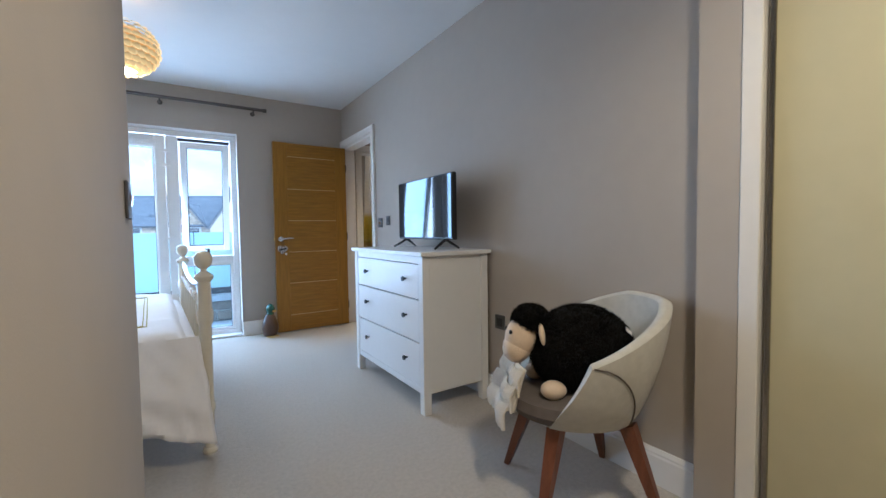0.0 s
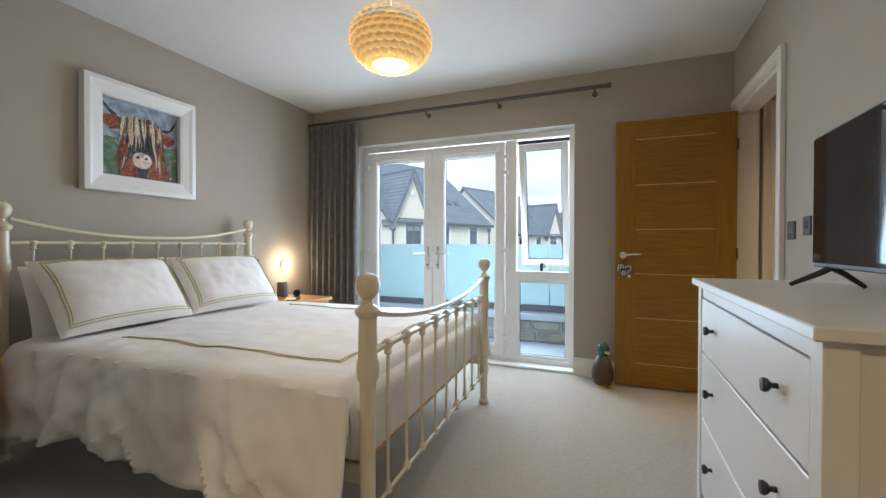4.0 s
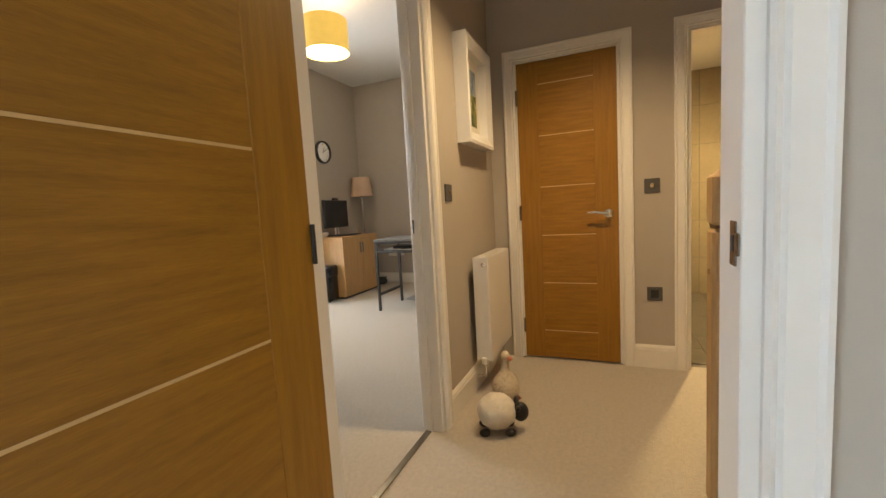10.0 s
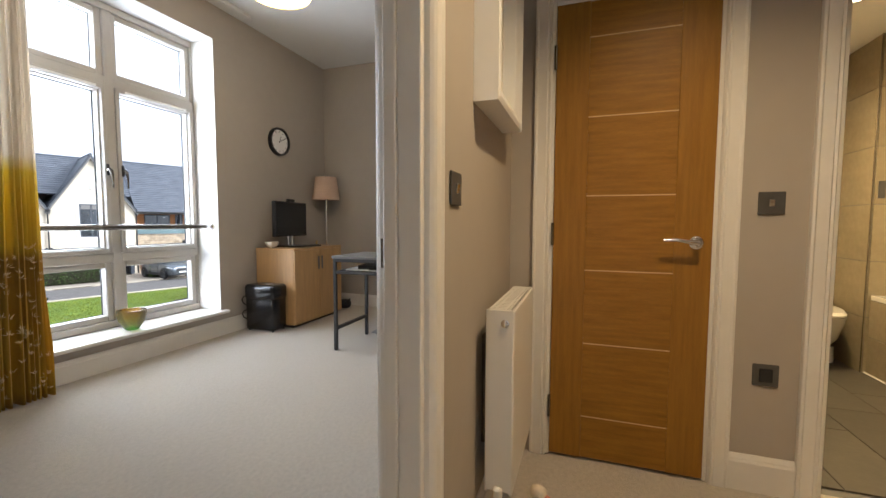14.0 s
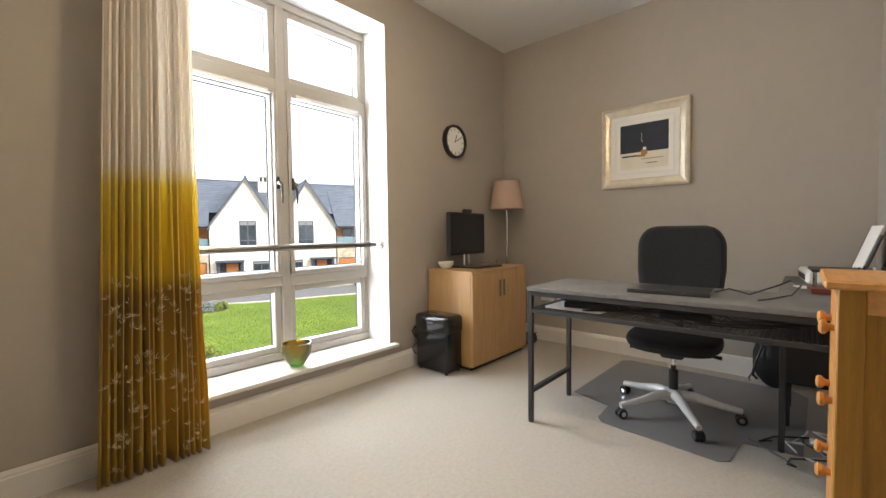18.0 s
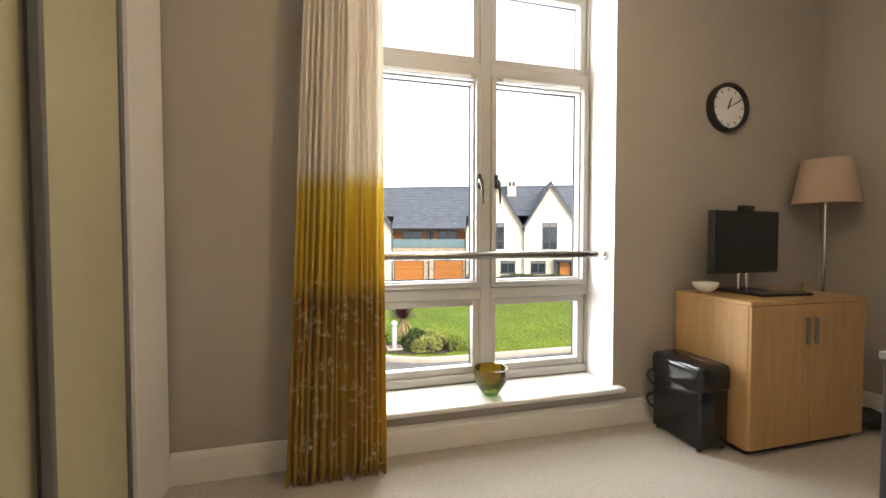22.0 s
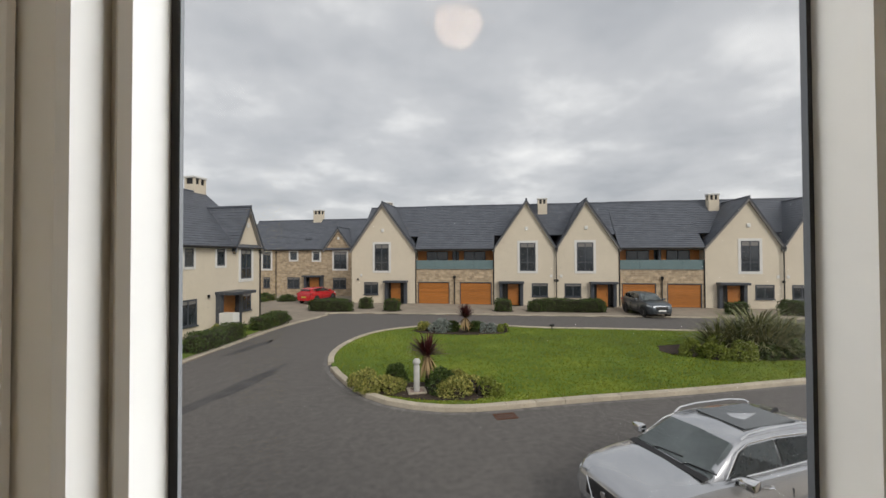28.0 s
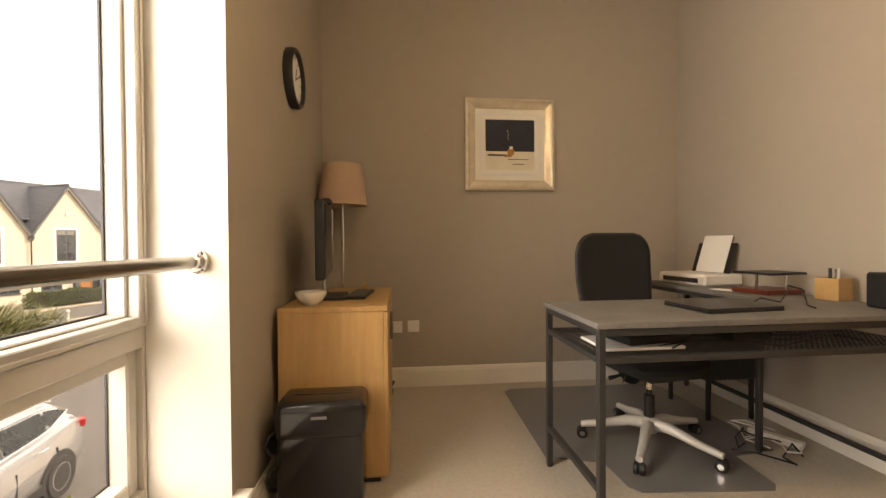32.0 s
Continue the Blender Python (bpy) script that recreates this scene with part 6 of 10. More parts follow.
sh = [(fuzz((0, 0, 0.100), (0.092, 0.084, 0.084), 0.006, 60, 3, 4), 0), (ball((0.112, -0.006, 0.098), (0.038, 0.034, 0.046), 18, 14), 1), (moved(ball((0, 0, 0), (0.012, 0.030, 0.014), 12, 8), pose(0.098, -0.044, 0.130, -25)), 1),
      (moved(ball((0, 0, 0), (0.012, 0.030, 0.014), 12, 8), pose(0.098, 0.034, 0.130, 25)), 1)]
for sx in (-1, 1):
    for sy in (-1, 1):
        sh.append((ball((sx * 0.060, sy * 0.045, 0.016), (0.026, 0.022, 0.018), 12, 8), 1))
figure("sheep_doorstop", sh, [WOOL, BLACK], "cream woolly sheep doorstop with a black face", "ornament", pose(1.135, -0.165, 0.0, 0, 0, -72))
SPECK = material("speckled_stoneware", (0.62, 0.54, 0.42), 0.6, vary=0.25, scale=45, second=(0.20, 0.14, 0.10), second_at=0.5)
PINK = material("pink_glaze", (0.66, 0.26, 0.18), 0.5, vary=0.1)
MAROON = material("maroon_glaze", (0.16, 0.03, 0.025), 0.5, vary=0.1)
gs = [(lathe([(0.0, 0.012), (0.05, 0.014), (0.068, 0.05), (0.062, 0.095), (0.036, 0.13), (0.018, 0.155), (0.015, 0.20), (0.0, 0.21)], 18, False), 0), (ball((0.006, 0, 0.222), (0.024, 0.020, 0.024), 14, 10), 0),
      (ball((0.030, 0, 0.214), (0.018, 0.011, 0.012), 10, 8), 1), (ball((0.024, -0.03, 0.008), (0.046, 0.022, 0.009), 10, 6), 2), (ball((0.024, 0.03, 0.008), (0.046, 0.022, 0.009), 10, 6), 2)]
figure("goose_ornament", gs, [SPECK, PINK, MAROON], "speckled pottery goose standing by the radiator", "ornament", pose(1.47, -0.125, 0.0, 0, 0, -115) @ Matrix.Scale(1.12, 4))
hl = thing("ceiling_light", "small round ceiling light on the landing", "lamp", pose(1.25, -0.75, CH))
part("fitting", moved(lathe([(0.055, 0), (0.055, -0.012), (0.045, -0.02)], 20), pose(0, 0, -0.0005)), ENAMEL, hl, "", True)
part("bulb", ball((0, 0, -0.032), (0.03, 0.03, 0.012), 14, 8), BULB, hl, "glowing bulb", True)

# ---- bathroom seen through its open door ----
wt = bpy.data.objects["wall_bathroom_east"]
def tiles(parent, axis, c, sign, u0, u1, z0, z1, tw, thh, mat, t=0.008, g=0.004, off=0.0):
    """Tiles laid in courses on a wall plane, each an object on a shared mesh when whole."""
    cache = {}
    row = 0
    z = z0
    while z < z1 - 0.02:
        h = min(thh, z1 - z) - g
        u = u0 - (off if row % 2 else 0)
        while u < u1 - 0.01:
            a, b = max(u, u0), min(u + tw, u1) - g
            if b - a > 0.015:
                key = (round(b - a, 3), round(h, 3))
                if key not in cache:
                    w = b - a
                    bm = box(0, t, 0, w, 0, h, 0.0012) if axis == "x" else (box(0, w, 0, t, 0, h, 0.0012) if axis == "y" else box(0, w, 0, h, 0, t, 0.0012))
                    ob = link("tile", bm, mat, parent)
                    cache[key] = ob.data
                else:
                    ob = new("tile", cache[key])
                    ob.parent = parent
                k = c if sign > 0 else c - t
                ob.location = (k, a, z) if axis == "x" else ((a, k, z) if axis == "y" else (a, z, c))
            u += tw
        z += thh
        row += 1


tiles(wt, "x", 4.4495, -1, -2.139, -0.951, 0.0, 2.36, 0.6, 0.4, TILEW)
tiles(bpy.data.objects["wall_bathroom_boxing"], "x", 3.9495, -1, -2.899, -2.141, 0.0, 2.36, 0.76, 0.4, TILEW)
tiles(bpy.data.objects["wall_bathroom_boxing"], "y", -2.1395, 1, 3.942, 4.441, 0.0, 2.36, 0.5, 0.4, TILEW)
tiles(bpy.data.objects["wall_bathroom_south"], "y", -2.8995, 1, 2.26, 3.94, 0.56, 2.36, 0.6, 0.4, TILEW)
tiles(bpy.data.objects["floor_bathroom"], "z", -0.0075, 1, 2.262, 4.44, -2.15, -0.96, 0.6, 0.3, TILEF, off=0.3)
part("corner_trim", box(3.938, 3.9445, -2.1345, -2.1275, 0, 2.36, 0.002), STEEL, bpy.data.objects["wall_bathroom_boxing"], "steel tile trim")
bt = thing("bathtub", "white bathtub with a tiled side panel", "bathtub", pose(0, 0, 0))
bm = bmesh.new()
def rrect(x0, x1, y0, y1, r, n=5):
    pts = []
    for cx, cy, a0 in ((x1 - r, y1 - r, 0), (x0 + r, y1 - r, 90), (x0 + r, y0 + r, 180), (x1 - r, y0 + r, 270)):
        for k in range(n + 1):
            a = radians(a0 + 90 * k / n)
            pts.append((cx + r * math.cos(a), cy + r * math.sin(a)))
    return pts
loops = [(rrect(2.265, 3.937, -2.897, -2.155, 0.02), 0.530), (rrect(2.265, 3.937, -2.897, -2.155, 0.02), 0.560), (rrect(2.35, 3.87, -2.83, -2.225, 0.10), 0.562), (rrect(2.37, 3.85, -2.81, -2.245, 0.10), 0.545),
         (rrect(2.50, 3.74, -2.74, -2.32, 0.12), 0.18), (rrect(2.56, 3.68, -2.70, -2.36, 0.12), 0.15)]
prev = None
for pts, z in loops:
    cur = [bm.verts.new((x, y, z)) for x, y in pts]
    if prev:
        for k in range(len(cur)):
            bm.faces.new((prev[k], prev[(k + 1) % len(cur)], cur[(k + 1) % len(cur)], cur[k]))
    prev = cur
bm.faces.new(prev)
part("tub", bm, CERAM, bt, "", True)
sp = part("side_panel", box(2.27, 3.937, -2.20, -2.166, -0.005, 0.529), GROUT, bt)
tiles(sp, "y", -2.1655, 1, 2.27, 3.937, 0.0, 0.529, 0.6, 0.265, TILEW, t=0.007)
part("seal_strip", box(2.27, 3.937, -2.1575, -2.148, 0.0005, 0.012, 0.003), CERAM, bt, "white sealant line")
tp = thing("bath_mixer", "chrome wall-mounted bath mixer with a shower hose", "tap", pose(3.94, -2.52, 0.72))
part("bar", tube([(-0.07, -0.13, 0), (-0.07, 0.13, 0)], 0.02, 12), CHROME, tp, "", True)
for y in (-0.075, 0.075):
    part("inlet", tube([(-0.0005, y, 0), (-0.07, y, 0)], 0.016, 10), CHROME, tp, "", True)
for y in (-0.145, 0.145):
    part("knob", moved(lathe([(0.022, -0.02), (0.024, 0.0), (0.022, 0.02)], 12), pose(-0.07, y, 0, 90)), CHROME, tp, "", True)
part("spout", tube([(-0.07, 0, 0), (-0.15, 0, -0.01), (-0.17, 0, -0.035)], 0.013, 10), CHROME, tp, "", True)
part("hose", tube([(-0.08, -0.06, -0.02), (-0.10, -0.10, -0.10), (-0.09, -0.17, 0.05), (-0.05, -0.20, 0.22), (-0.04, -0.20, 0.42)], 0.007, 8), CHROME, tp, "", True)
part("hand_shower", moved(lathe([(0.010, 0), (0.012, 0.10), (0.03, 0.13), (0.034, 0.15), (0.0, 0.155)], 14), pose(-0.045, -0.20, 0.40, 0, -14)), CHROME, tp, "", True)
wc = thing("toilet", "white wall-hung toilet with a closed lid", "toilet", pose(4.44, -1.87, 0.0) @ Matrix.Diagonal((1.18, 1.06, 1.0, 1.0)))


def bowl(levels):
    bm = bmesh.new()
    prev = None
    for z, L, W in levels:
        cur = []
        for k in range(28):
            a = 2 * math.pi * k / 28
            x = -L / 2 + L / 2 * math.cos(a) * (1 if math.cos(a) < 0 else 1)
            cur.append(bm.verts.new((x, W / 2 * math.copysign(abs(math.sin(a)) ** 0.8, math.sin(a)), z)))
        if prev:
            for k in range(28):
                bm.faces.new((prev[k], prev[(k + 1) % 28], cur[(k + 1) % 28], cur[k]))
        else:
            bm.faces.new(cur[::-1])
        prev = cur
    bm.faces.new(prev)
    return bm


part("pan", bowl([(0.09, 0.30, 0.20), (0.12, 0.38, 0.26), (0.22, 0.47, 0.34), (0.36, 0.53, 0.37), (0.40, 0.54, 0.375)]), CERAM, wc, "", True)
part("lid", bowl([(0.403, 0.535, 0.37), (0.418, 0.54, 0.375), (0.436, 0.52, 0.36), (0.44, 0.46, 0.30)]), CERAM, wc, "", True)
fp = thing("flush_plate", "chrome flush plate on the tiled wall", "flush plate", pose(4.4405, -1.90, 0.745))
part("plate", box(-0.012, -0.0005, -0.12, 0.12, -0.08, 0.08, 0.003), STEEL, fp)
part("button", box(-0.018, -0.0125, -0.085, 0.085, -0.045, 0.045, 0.004), CHROME, fp)
br = thing("toilet_brush", "white toilet brush in a round pot", "toilet brush", pose(4.16, -2.03, 0.001))
part("pot", lathe([(0.045, 0), (0.048, 0.01), (0.045, 0.12), (0.04, 0.122)], 18), CERAM, br, "", True)
part("stick", tube([(0, 0, 0.12), (0, 0, 0.17)], 0.008, 8), CHROME, br)
bd_ = thing("switch_plate", "small dark switch plate on the tiled corner", "switch", pose(3.9405, -2.18, 1.30))
part("plate", box(-0.008, -0.0005, -0.02, 0.02, -0.06, 0.06, 0.002), NICKEL, bd_)
for (x, y) in ((3.35, -1.70), (2.75, -1.35)):
    dl = thing("downlight", "recessed round ceiling downlight, lit", "lamp", pose(x, y, 2.36), "bathroom downlights")
    part("bezel", moved(lathe([(0.030, 0), (0.043, 0), (0.043, -0.004), (0.030, -0.003), (0.030, 0)], 20, False), pose(0, 0, -0.0005)), CHROME, dl, "", True)
    part("glow", moved(lathe([(0.0, -0.0015), (0.029, -0.002)], 18, False), pose(0, 0, -0.0025)), BULB, dl, "glowing lamp")

# ---- office ----
SLATE = material("grey_concrete_desktop", (0.15, 0.145, 0.14), 0.6, vary=0.18, scale=6, bump=0.08, bump_scale=40)
FRAMEB = material("black_powder_coat", (0.030, 0.030, 0.031), 0.5, vary=0.06, scale=30)
BEECH = material("pale_beech_veneer", (0.50, 0.305, 0.13), 0.42, vary=0.09, scale=4, stretch=(9, 9, 0.8), bump=0.03, bump_scale=120)
MESHB = material("black_mesh_fabric", (0.012, 0.012, 0.013), 0.9, vary=0.2, scale=60, bump=0.4, bump_scale=500)
SILVER = material("silver_chair_base", (0.66, 0.655, 0.63), 0.38, metal=0.15, vary=0.03)
MATG = material("grey_translucent_mat", (0.188, 0.184, 0.186), 0.35, vary=0.05, scale=3, bump=0.1, bump_scale=200)
LAMPS = material("blush_lampshade", (0.50, 0.36, 0.27), 0.9, vary=0.03, scale=30, bump=0.1, bump_scale=300)
PAPER = material("white_paper", (0.82, 0.81, 0.79), 0.9, vary=0.01)
PLASW = material("white_plastic", (0.74, 0.73, 0.71), 0.4, vary=0.015)
ds = thing("corner_desk", "black steel corner desk with a grey concrete-look top", "desk", pose(0, 0, 0))
DX0, DX1, DY1, DZ = 3.105, 3.65, 1.706, 0.787
part("desktop", box(DX0, DX1, 0.245, DY1, DZ - 0.022, DZ, 0.002), SLATE, ds)
part("desktop_wing", box(DX1 + 0.002, 4.60, 0.245, 0.61, DZ - 0.022, DZ, 0.002), SLATE, ds)
T = 0.026
for (x, y) in ((DX0 + 0.006, DY1 - 0.034), (DX1 - 0.034, DY1 - 0.034), (DX0 + 0.006, 0.26), (4.56, 0.57), (4.56, 0.26), (DX1 - 0.034, 0.57)):
    lg = part("leg", box(x, x + T, y, y + T, 0.006, DZ - 0.0225, 0.002), FRAMEB, ds)
    part("foot", lathe([(0.014, 0), (0.014, 0.0055)], 10), BLACK, lg).location = (x + T / 2, y + T / 2, 0)
for (x0, x1, y0, y1) in ((DX0 + 0.033, DX1 - 0.035, DY1 - 0.034, DY1 - 0.008), (DX0 + 0.006, DX0 + 0.032, 0.29, DY1 - 0.035), (DX1 - 0.034, DX1 - 0.008, 0.60, DY1 - 0.035), (DX1, 4.56, 0.57, 0.596), (DX1, 4.56, 0.26, 0.286), (4.56, 4.586, 0.29, 0.565)):
    part("top_rail", box(x0, x1, y0, y1, DZ - 0.049, DZ - 0.0228, 0.002), FRAMEB, ds)
    if x1 < DX1 + 0.01:
        part("shelf_rail", box(x0, x1, y0, y1, 0.640, 0.662, 0.002), FRAMEB, ds)
part("stretcher", box(DX0 + 0.033, DX1 - 0.035, DY1 - 0.034, DY1 - 0.008, 0.17, 0.196, 0.002), FRAMEB, ds)
part("stretcher", box(4.562, 4.584, 0.287, 0.569, 0.17, 0.196, 0.002), FRAMEB, ds)
part("low_bar", box(DX0 + 0.034, 4.558, 0.262, 0.284, 0.10, 0.122, 0.002), FRAMEB, ds)
bm = bmesh.new()
for k in range(24):
    x = DX0 + 0.034 + k * 0.0228
    box(x, x + 0.003, 0.29, DY1 - 0.036, 0.652, 0.655, 0, bm)
for k in range(58):
    y = 0.30 + k * 0.0238
    box(DX0 + 0.034, DX1 - 0.036, y, y + 0.003, 0.6552, 0.658, 0, bm)
part("mesh_shelf", bm, FRAMEB, ds, "black wire mesh shelf")


def item(name, label, category, m):
    return thing(name, label, category, m)


lp = item("laptop", "closed black laptop lying on the desk", "laptop", pose(3.36, 1.02, DZ + 0.0005, 0, 0, 4))
part("body", box(-0.125, 0.125, -0.18, 0.18, 0, 0.011, 0.004), BLACK, lp)
part("lid", box(-0.124, 0.124, -0.179, 0.179, 0.0115, 0.019, 0.003), material("dark_laptop_lid", (0.02, 0.02, 0.022), 0.35, vary=0.05), lp)
cb = item("power_cable", "black cable looping from the laptop", "cable", pose(0, 0, DZ))
part("wire", tube([(3.40, 0.835, 0.012), (3.42, 0.78, 0.03), (3.40, 0.70, 0.012), (3.46, 0.60, 0.055), (3.50, 0.56, 0.075), (3.47, 0.52, 0.06), (3.42, 0.55, 0.02), (3.35, 0.62, 0.005), (3.28, 0.66, 0.004)], 0.0035, 6), BLACK, cb, "", True)
for k in range(5):
    o = item("cable", "black cable lying on the mesh shelf", "cable", pose(0, 0, 0.6625))
    pts = []
    for q in range(9):
        pts.append((3.20 + 0.06 * k + 0.06 * math.sin(q * 1.3 + k), 0.5 + 0.115 * q + 0.03 * math.cos(q * 2 + k), 0.006 + 0.012 * abs(math.sin(q * 1.7 + k * 2)) + 0.003 * k))
    part("wire", tube(pts, 0.0038, 6), BLACK, o, "", True)
hb_ = item("usb_hub", "black adapter box on the mesh shelf", "adapter", pose(3.33, 0.95, 0.6625, 0, 0, 12))
part("case", box(-0.05, 0.05, -0.11, 0.11, 0, 0.035, 0.005), BLACK, hb_)
for k, (x, y, w, l, h, mt, lab) in enumerate(((3.30, 1.47, 0.11, 0.16, 0.012, PAPER, "loose white papers on the mesh shelf"), (3.33, 1.40, 0.10, 0.14, 0.03, BLACK, "black notebook on the mesh shelf"))):
    o = item("papers" if k == 0 else "notebook", lab, "paper" if k == 0 else "book", pose(x, y, 0.6625 + 0.0125 * k, 0, 0, 9 * k))
    part("paper_sheet" if k == 0 else "cover", box(-w, w, -l, l, 0, h, 0.002), mt, o)
pr = item("printer", "white printer with paper standing in its tray", "printer", pose(4.32, 0.375, DZ + 0.0005, 0, 0, 6))
part("body", box(-0.20, 0.20, -0.15, 0.15, 0, 0.075, 0.014), PLASW, pr)
part("output_slot", box(-0.15, 0.15, 0.1505, 0.152, 0.02, 0.05), BLACK, pr, "dark paper slot")
part("paper_tray", moved(box(-0.15, 0.15, -0.006, 0.006, 0, 0.21, 0.003), pose(0, -0.09, 0.074, 18)), BLACK, pr, "dark rear paper support")
part("paper", moved(box(-0.11, 0.11, -0.010, -0.0062, 0, 0.26), pose(0, -0.075, 0.080, 18)), PAPER, pr, "white sheets of paper")
ta = item("letter_tray", "dark red wood and black two-tier letter tray", "letter tray", pose(3.80, 0.375, DZ + 0.0005, 0, 0, 4))
RED = material("mahogany_tray", (0.14, 0.03, 0.018), 0.35, vary=0.15, scale=10)
part("base", box(-0.11, 0.11, -0.12, 0.12, 0, 0.025, 0.004), RED, ta)
part("upper_shelf", box(-0.12, 0.10, -0.12, 0.12, 0.105, 0.118, 0.004), BLACK, ta)
for y in (-0.1, 0.1):
    part("upright", tube([(-0.03, y, 0.025), (-0.03, y, 0.105)], 0.008, 8), CHROME, ta)
pp = item("pen_pot", "square pale wooden pen pot with pens", "pen pot", pose(3.51, 0.305, DZ + 0.0005, 0, 0, 10))
bm = bmesh.new()
for (x0, x1, y0, y1) in ((-0.05, 0.05, -0.05, -0.042), (-0.05, 0.05, 0.042, 0.05), (-0.05, -0.042, -0.042, 0.042), (0.042, 0.05, -0.042, 0.042)):
    box(x0, x1, y0, y1, 0.002, 0.105, 0.001, bm)
box(-0.05, 0.05, -0.05, 0.05, 0, 0.006, 0, bm)
part("pot", bm, BEECH, pp)
for k, (x, y, lean, mt) in enumerate(((0.01, 0.0, 8, BLACK), (-0.02, 0.02, -9, CHROME), (0.02, -0.02, 12, BLACK), (-0.01, -0.02, -5, PLASW), (0.0, 0.025, 4, BLACK))):
    part("pen", moved(tube([(0, 0, 0), (0, 0, 0.145)], [0.004, 0.005], 7), pose(x, y, 0.007, lean, lean * 0.7, 0)), mt, pp)
sp2 = item("speaker", "small black loudspeaker on the desk", "speaker", pose(3.25, 0.36, DZ + 0.0005))
part("case", box(-0.045, 0.045, -0.05, 0.05, 0, 0.15, 0.01), BLACK, sp2)
nt_ = item("note_pad", "white note paper lying on the desk", "paper", pose(3.95, 0.50, DZ + 0.0005, 0, 0, 20))
part("sheet", box(-0.06, 0.06, -0.04, 0.04, 0, 0.003), PAPER, nt_)
pcase = item("pedestal", "black filing drawer under the desk", "drawer unit", pose(4.16, 0.43, 0.0))
part("case", box(-0.20, 0.20, -0.17, 0.17, 0.25, 0.60, 0.006), BLACK, pcase)
for x in (-0.18, 0.16):
    for y in (-0.15, 0.13):
        part("leg", box(x, x + 0.02, y, y + 0.02, 0.0, 0.2495), BLACK, pcase)
for k in range(4):
    o = item("floor_cable", "tangled cable lying on the carpet under the desk", "cable", pose(0, 0, 0.0))
    pts = [(3.55 + 0.10 * k + 0.10 * math.sin(q * 1.1 + k * 2), 0.36 + 0.05 * q * (0.5 if k % 2 else 0.9) + 0.06 * math.cos(q * 1.9 + k), 0.006 + (0.02 * abs(math.sin(q * 1.3 + k)) if q else 0)) for q in range(8)]
    part("wire", tube(pts, 0.0045, 6), PLASW if k % 2 else BLACK, o, "", True)
mtile = item("multi_socket", "white extension socket on the carpet", "socket", pose(3.72, 0.40, 0.0, 0, 0, 30))
part("case", box(-0.12, 0.12, -0.025, 0.025, 0, 0.035, 0.005), PLASW, mtile)

# chair
oc = thing("office_chair", "black mesh office chair on a silver five-star base", "office chair", pose(3.765, 1.09, 0.0, 0, 0, 6) @ Matrix.Scale(1.02, 4))
for k in range(5):
    a = 360 / 5 * k - 9.5
    m = pose(0, 0, 0, 0, 0, a)
    arm = part("base_arm", moved(tube([(0.03, 0, 0.115), (0.10, 0, 0.118), (0.22, 0, 0.09), (0.335, 0, 0.072)], [0.030, 0.027, 0.020, 0.016], 10), m), SILVER, oc, "", True)
    cs = part("castor", moved(lathe([(0.024, -0.024), (0.028, -0.020), (0.028, -0.006), (0.02, -0.004), (0.02, 0.004), (0.028, 0.006), (0.028, 0.020), (0.024, 0.024)], 18), m @ pose(0.33, 0, 0.0285, 90)), BLACK, arm, "black twin-wheel castor", True)
    part("castor_hub", moved(lathe([(0.014, -0.0255), (0.014, 0.0255)], 12), m @ pose(0.33, 0, 0.0285, 90)), CHROME, cs)
part("hub", lathe([(0.035, 0.07), (0.045, 0.085), (0.045, 0.14), (0.03, 0.15)], 18), SILVER, oc, "", True)
part("gas_lift", lathe([(0.026, 0.14), (0.026, 0.26), (0.014, 0.265), (0.014, 0.37)], 14), BLACK, oc, "", True)
part("piston", lathe([(0.0142, 0.29), (0.0142, 0.36)], 14), CHROME, oc)
part("tilt_box", box(-0.09, 0.11, -0.06, 0.06, 0.345, 0.405, 0.012), BLACK, oc)
for y in (-1, 1):
    part("lever", tube([(0.02, y * 0.05, 0.375), (0.0, y * 0.18, 0.372), (-0.01, y * 0.235, 0.368)], [0.006, 0.008, 0.012], 8), BLACK, oc)
sl = bmesh.new()
prev = None
for z, s, r in ((0.405, 0.80, 0.5), (0.42, 0.96, 0.5), (0.445, 1.0, 0.5), (0.465, 0.97, 0.5), (0.475, 0.85, 0.5)):
    cur = []
    for k in range(32):
        a = 2 * math.pi * k / 32
        c, q = math.cos(a), math.sin(a)
        cur.append(sl.verts.new((0.24 * s * math.copysign(abs(c) ** 0.6, c), 0.245 * s * math.copysign(abs(q) ** 0.6, q), z + (-0.012 if c < -0.6 else 0))))
    if prev:
        for k in range(32):
            sl.faces.new((prev[k], prev[(k + 1) % 32], cur[(k + 1) % 32], cur[k]))
    else:
        sl.faces.new(cur[::-1])
    prev = cur
sl.faces.new(prev)
part("seat", sl, MESHB, oc, "", True)


def back_shape(y, z):
    return 0.245 + 0.035 * math.sin((z - 0.55) * 5.0) - 0.35 * y * y + 0.10 * (z - 0.55)


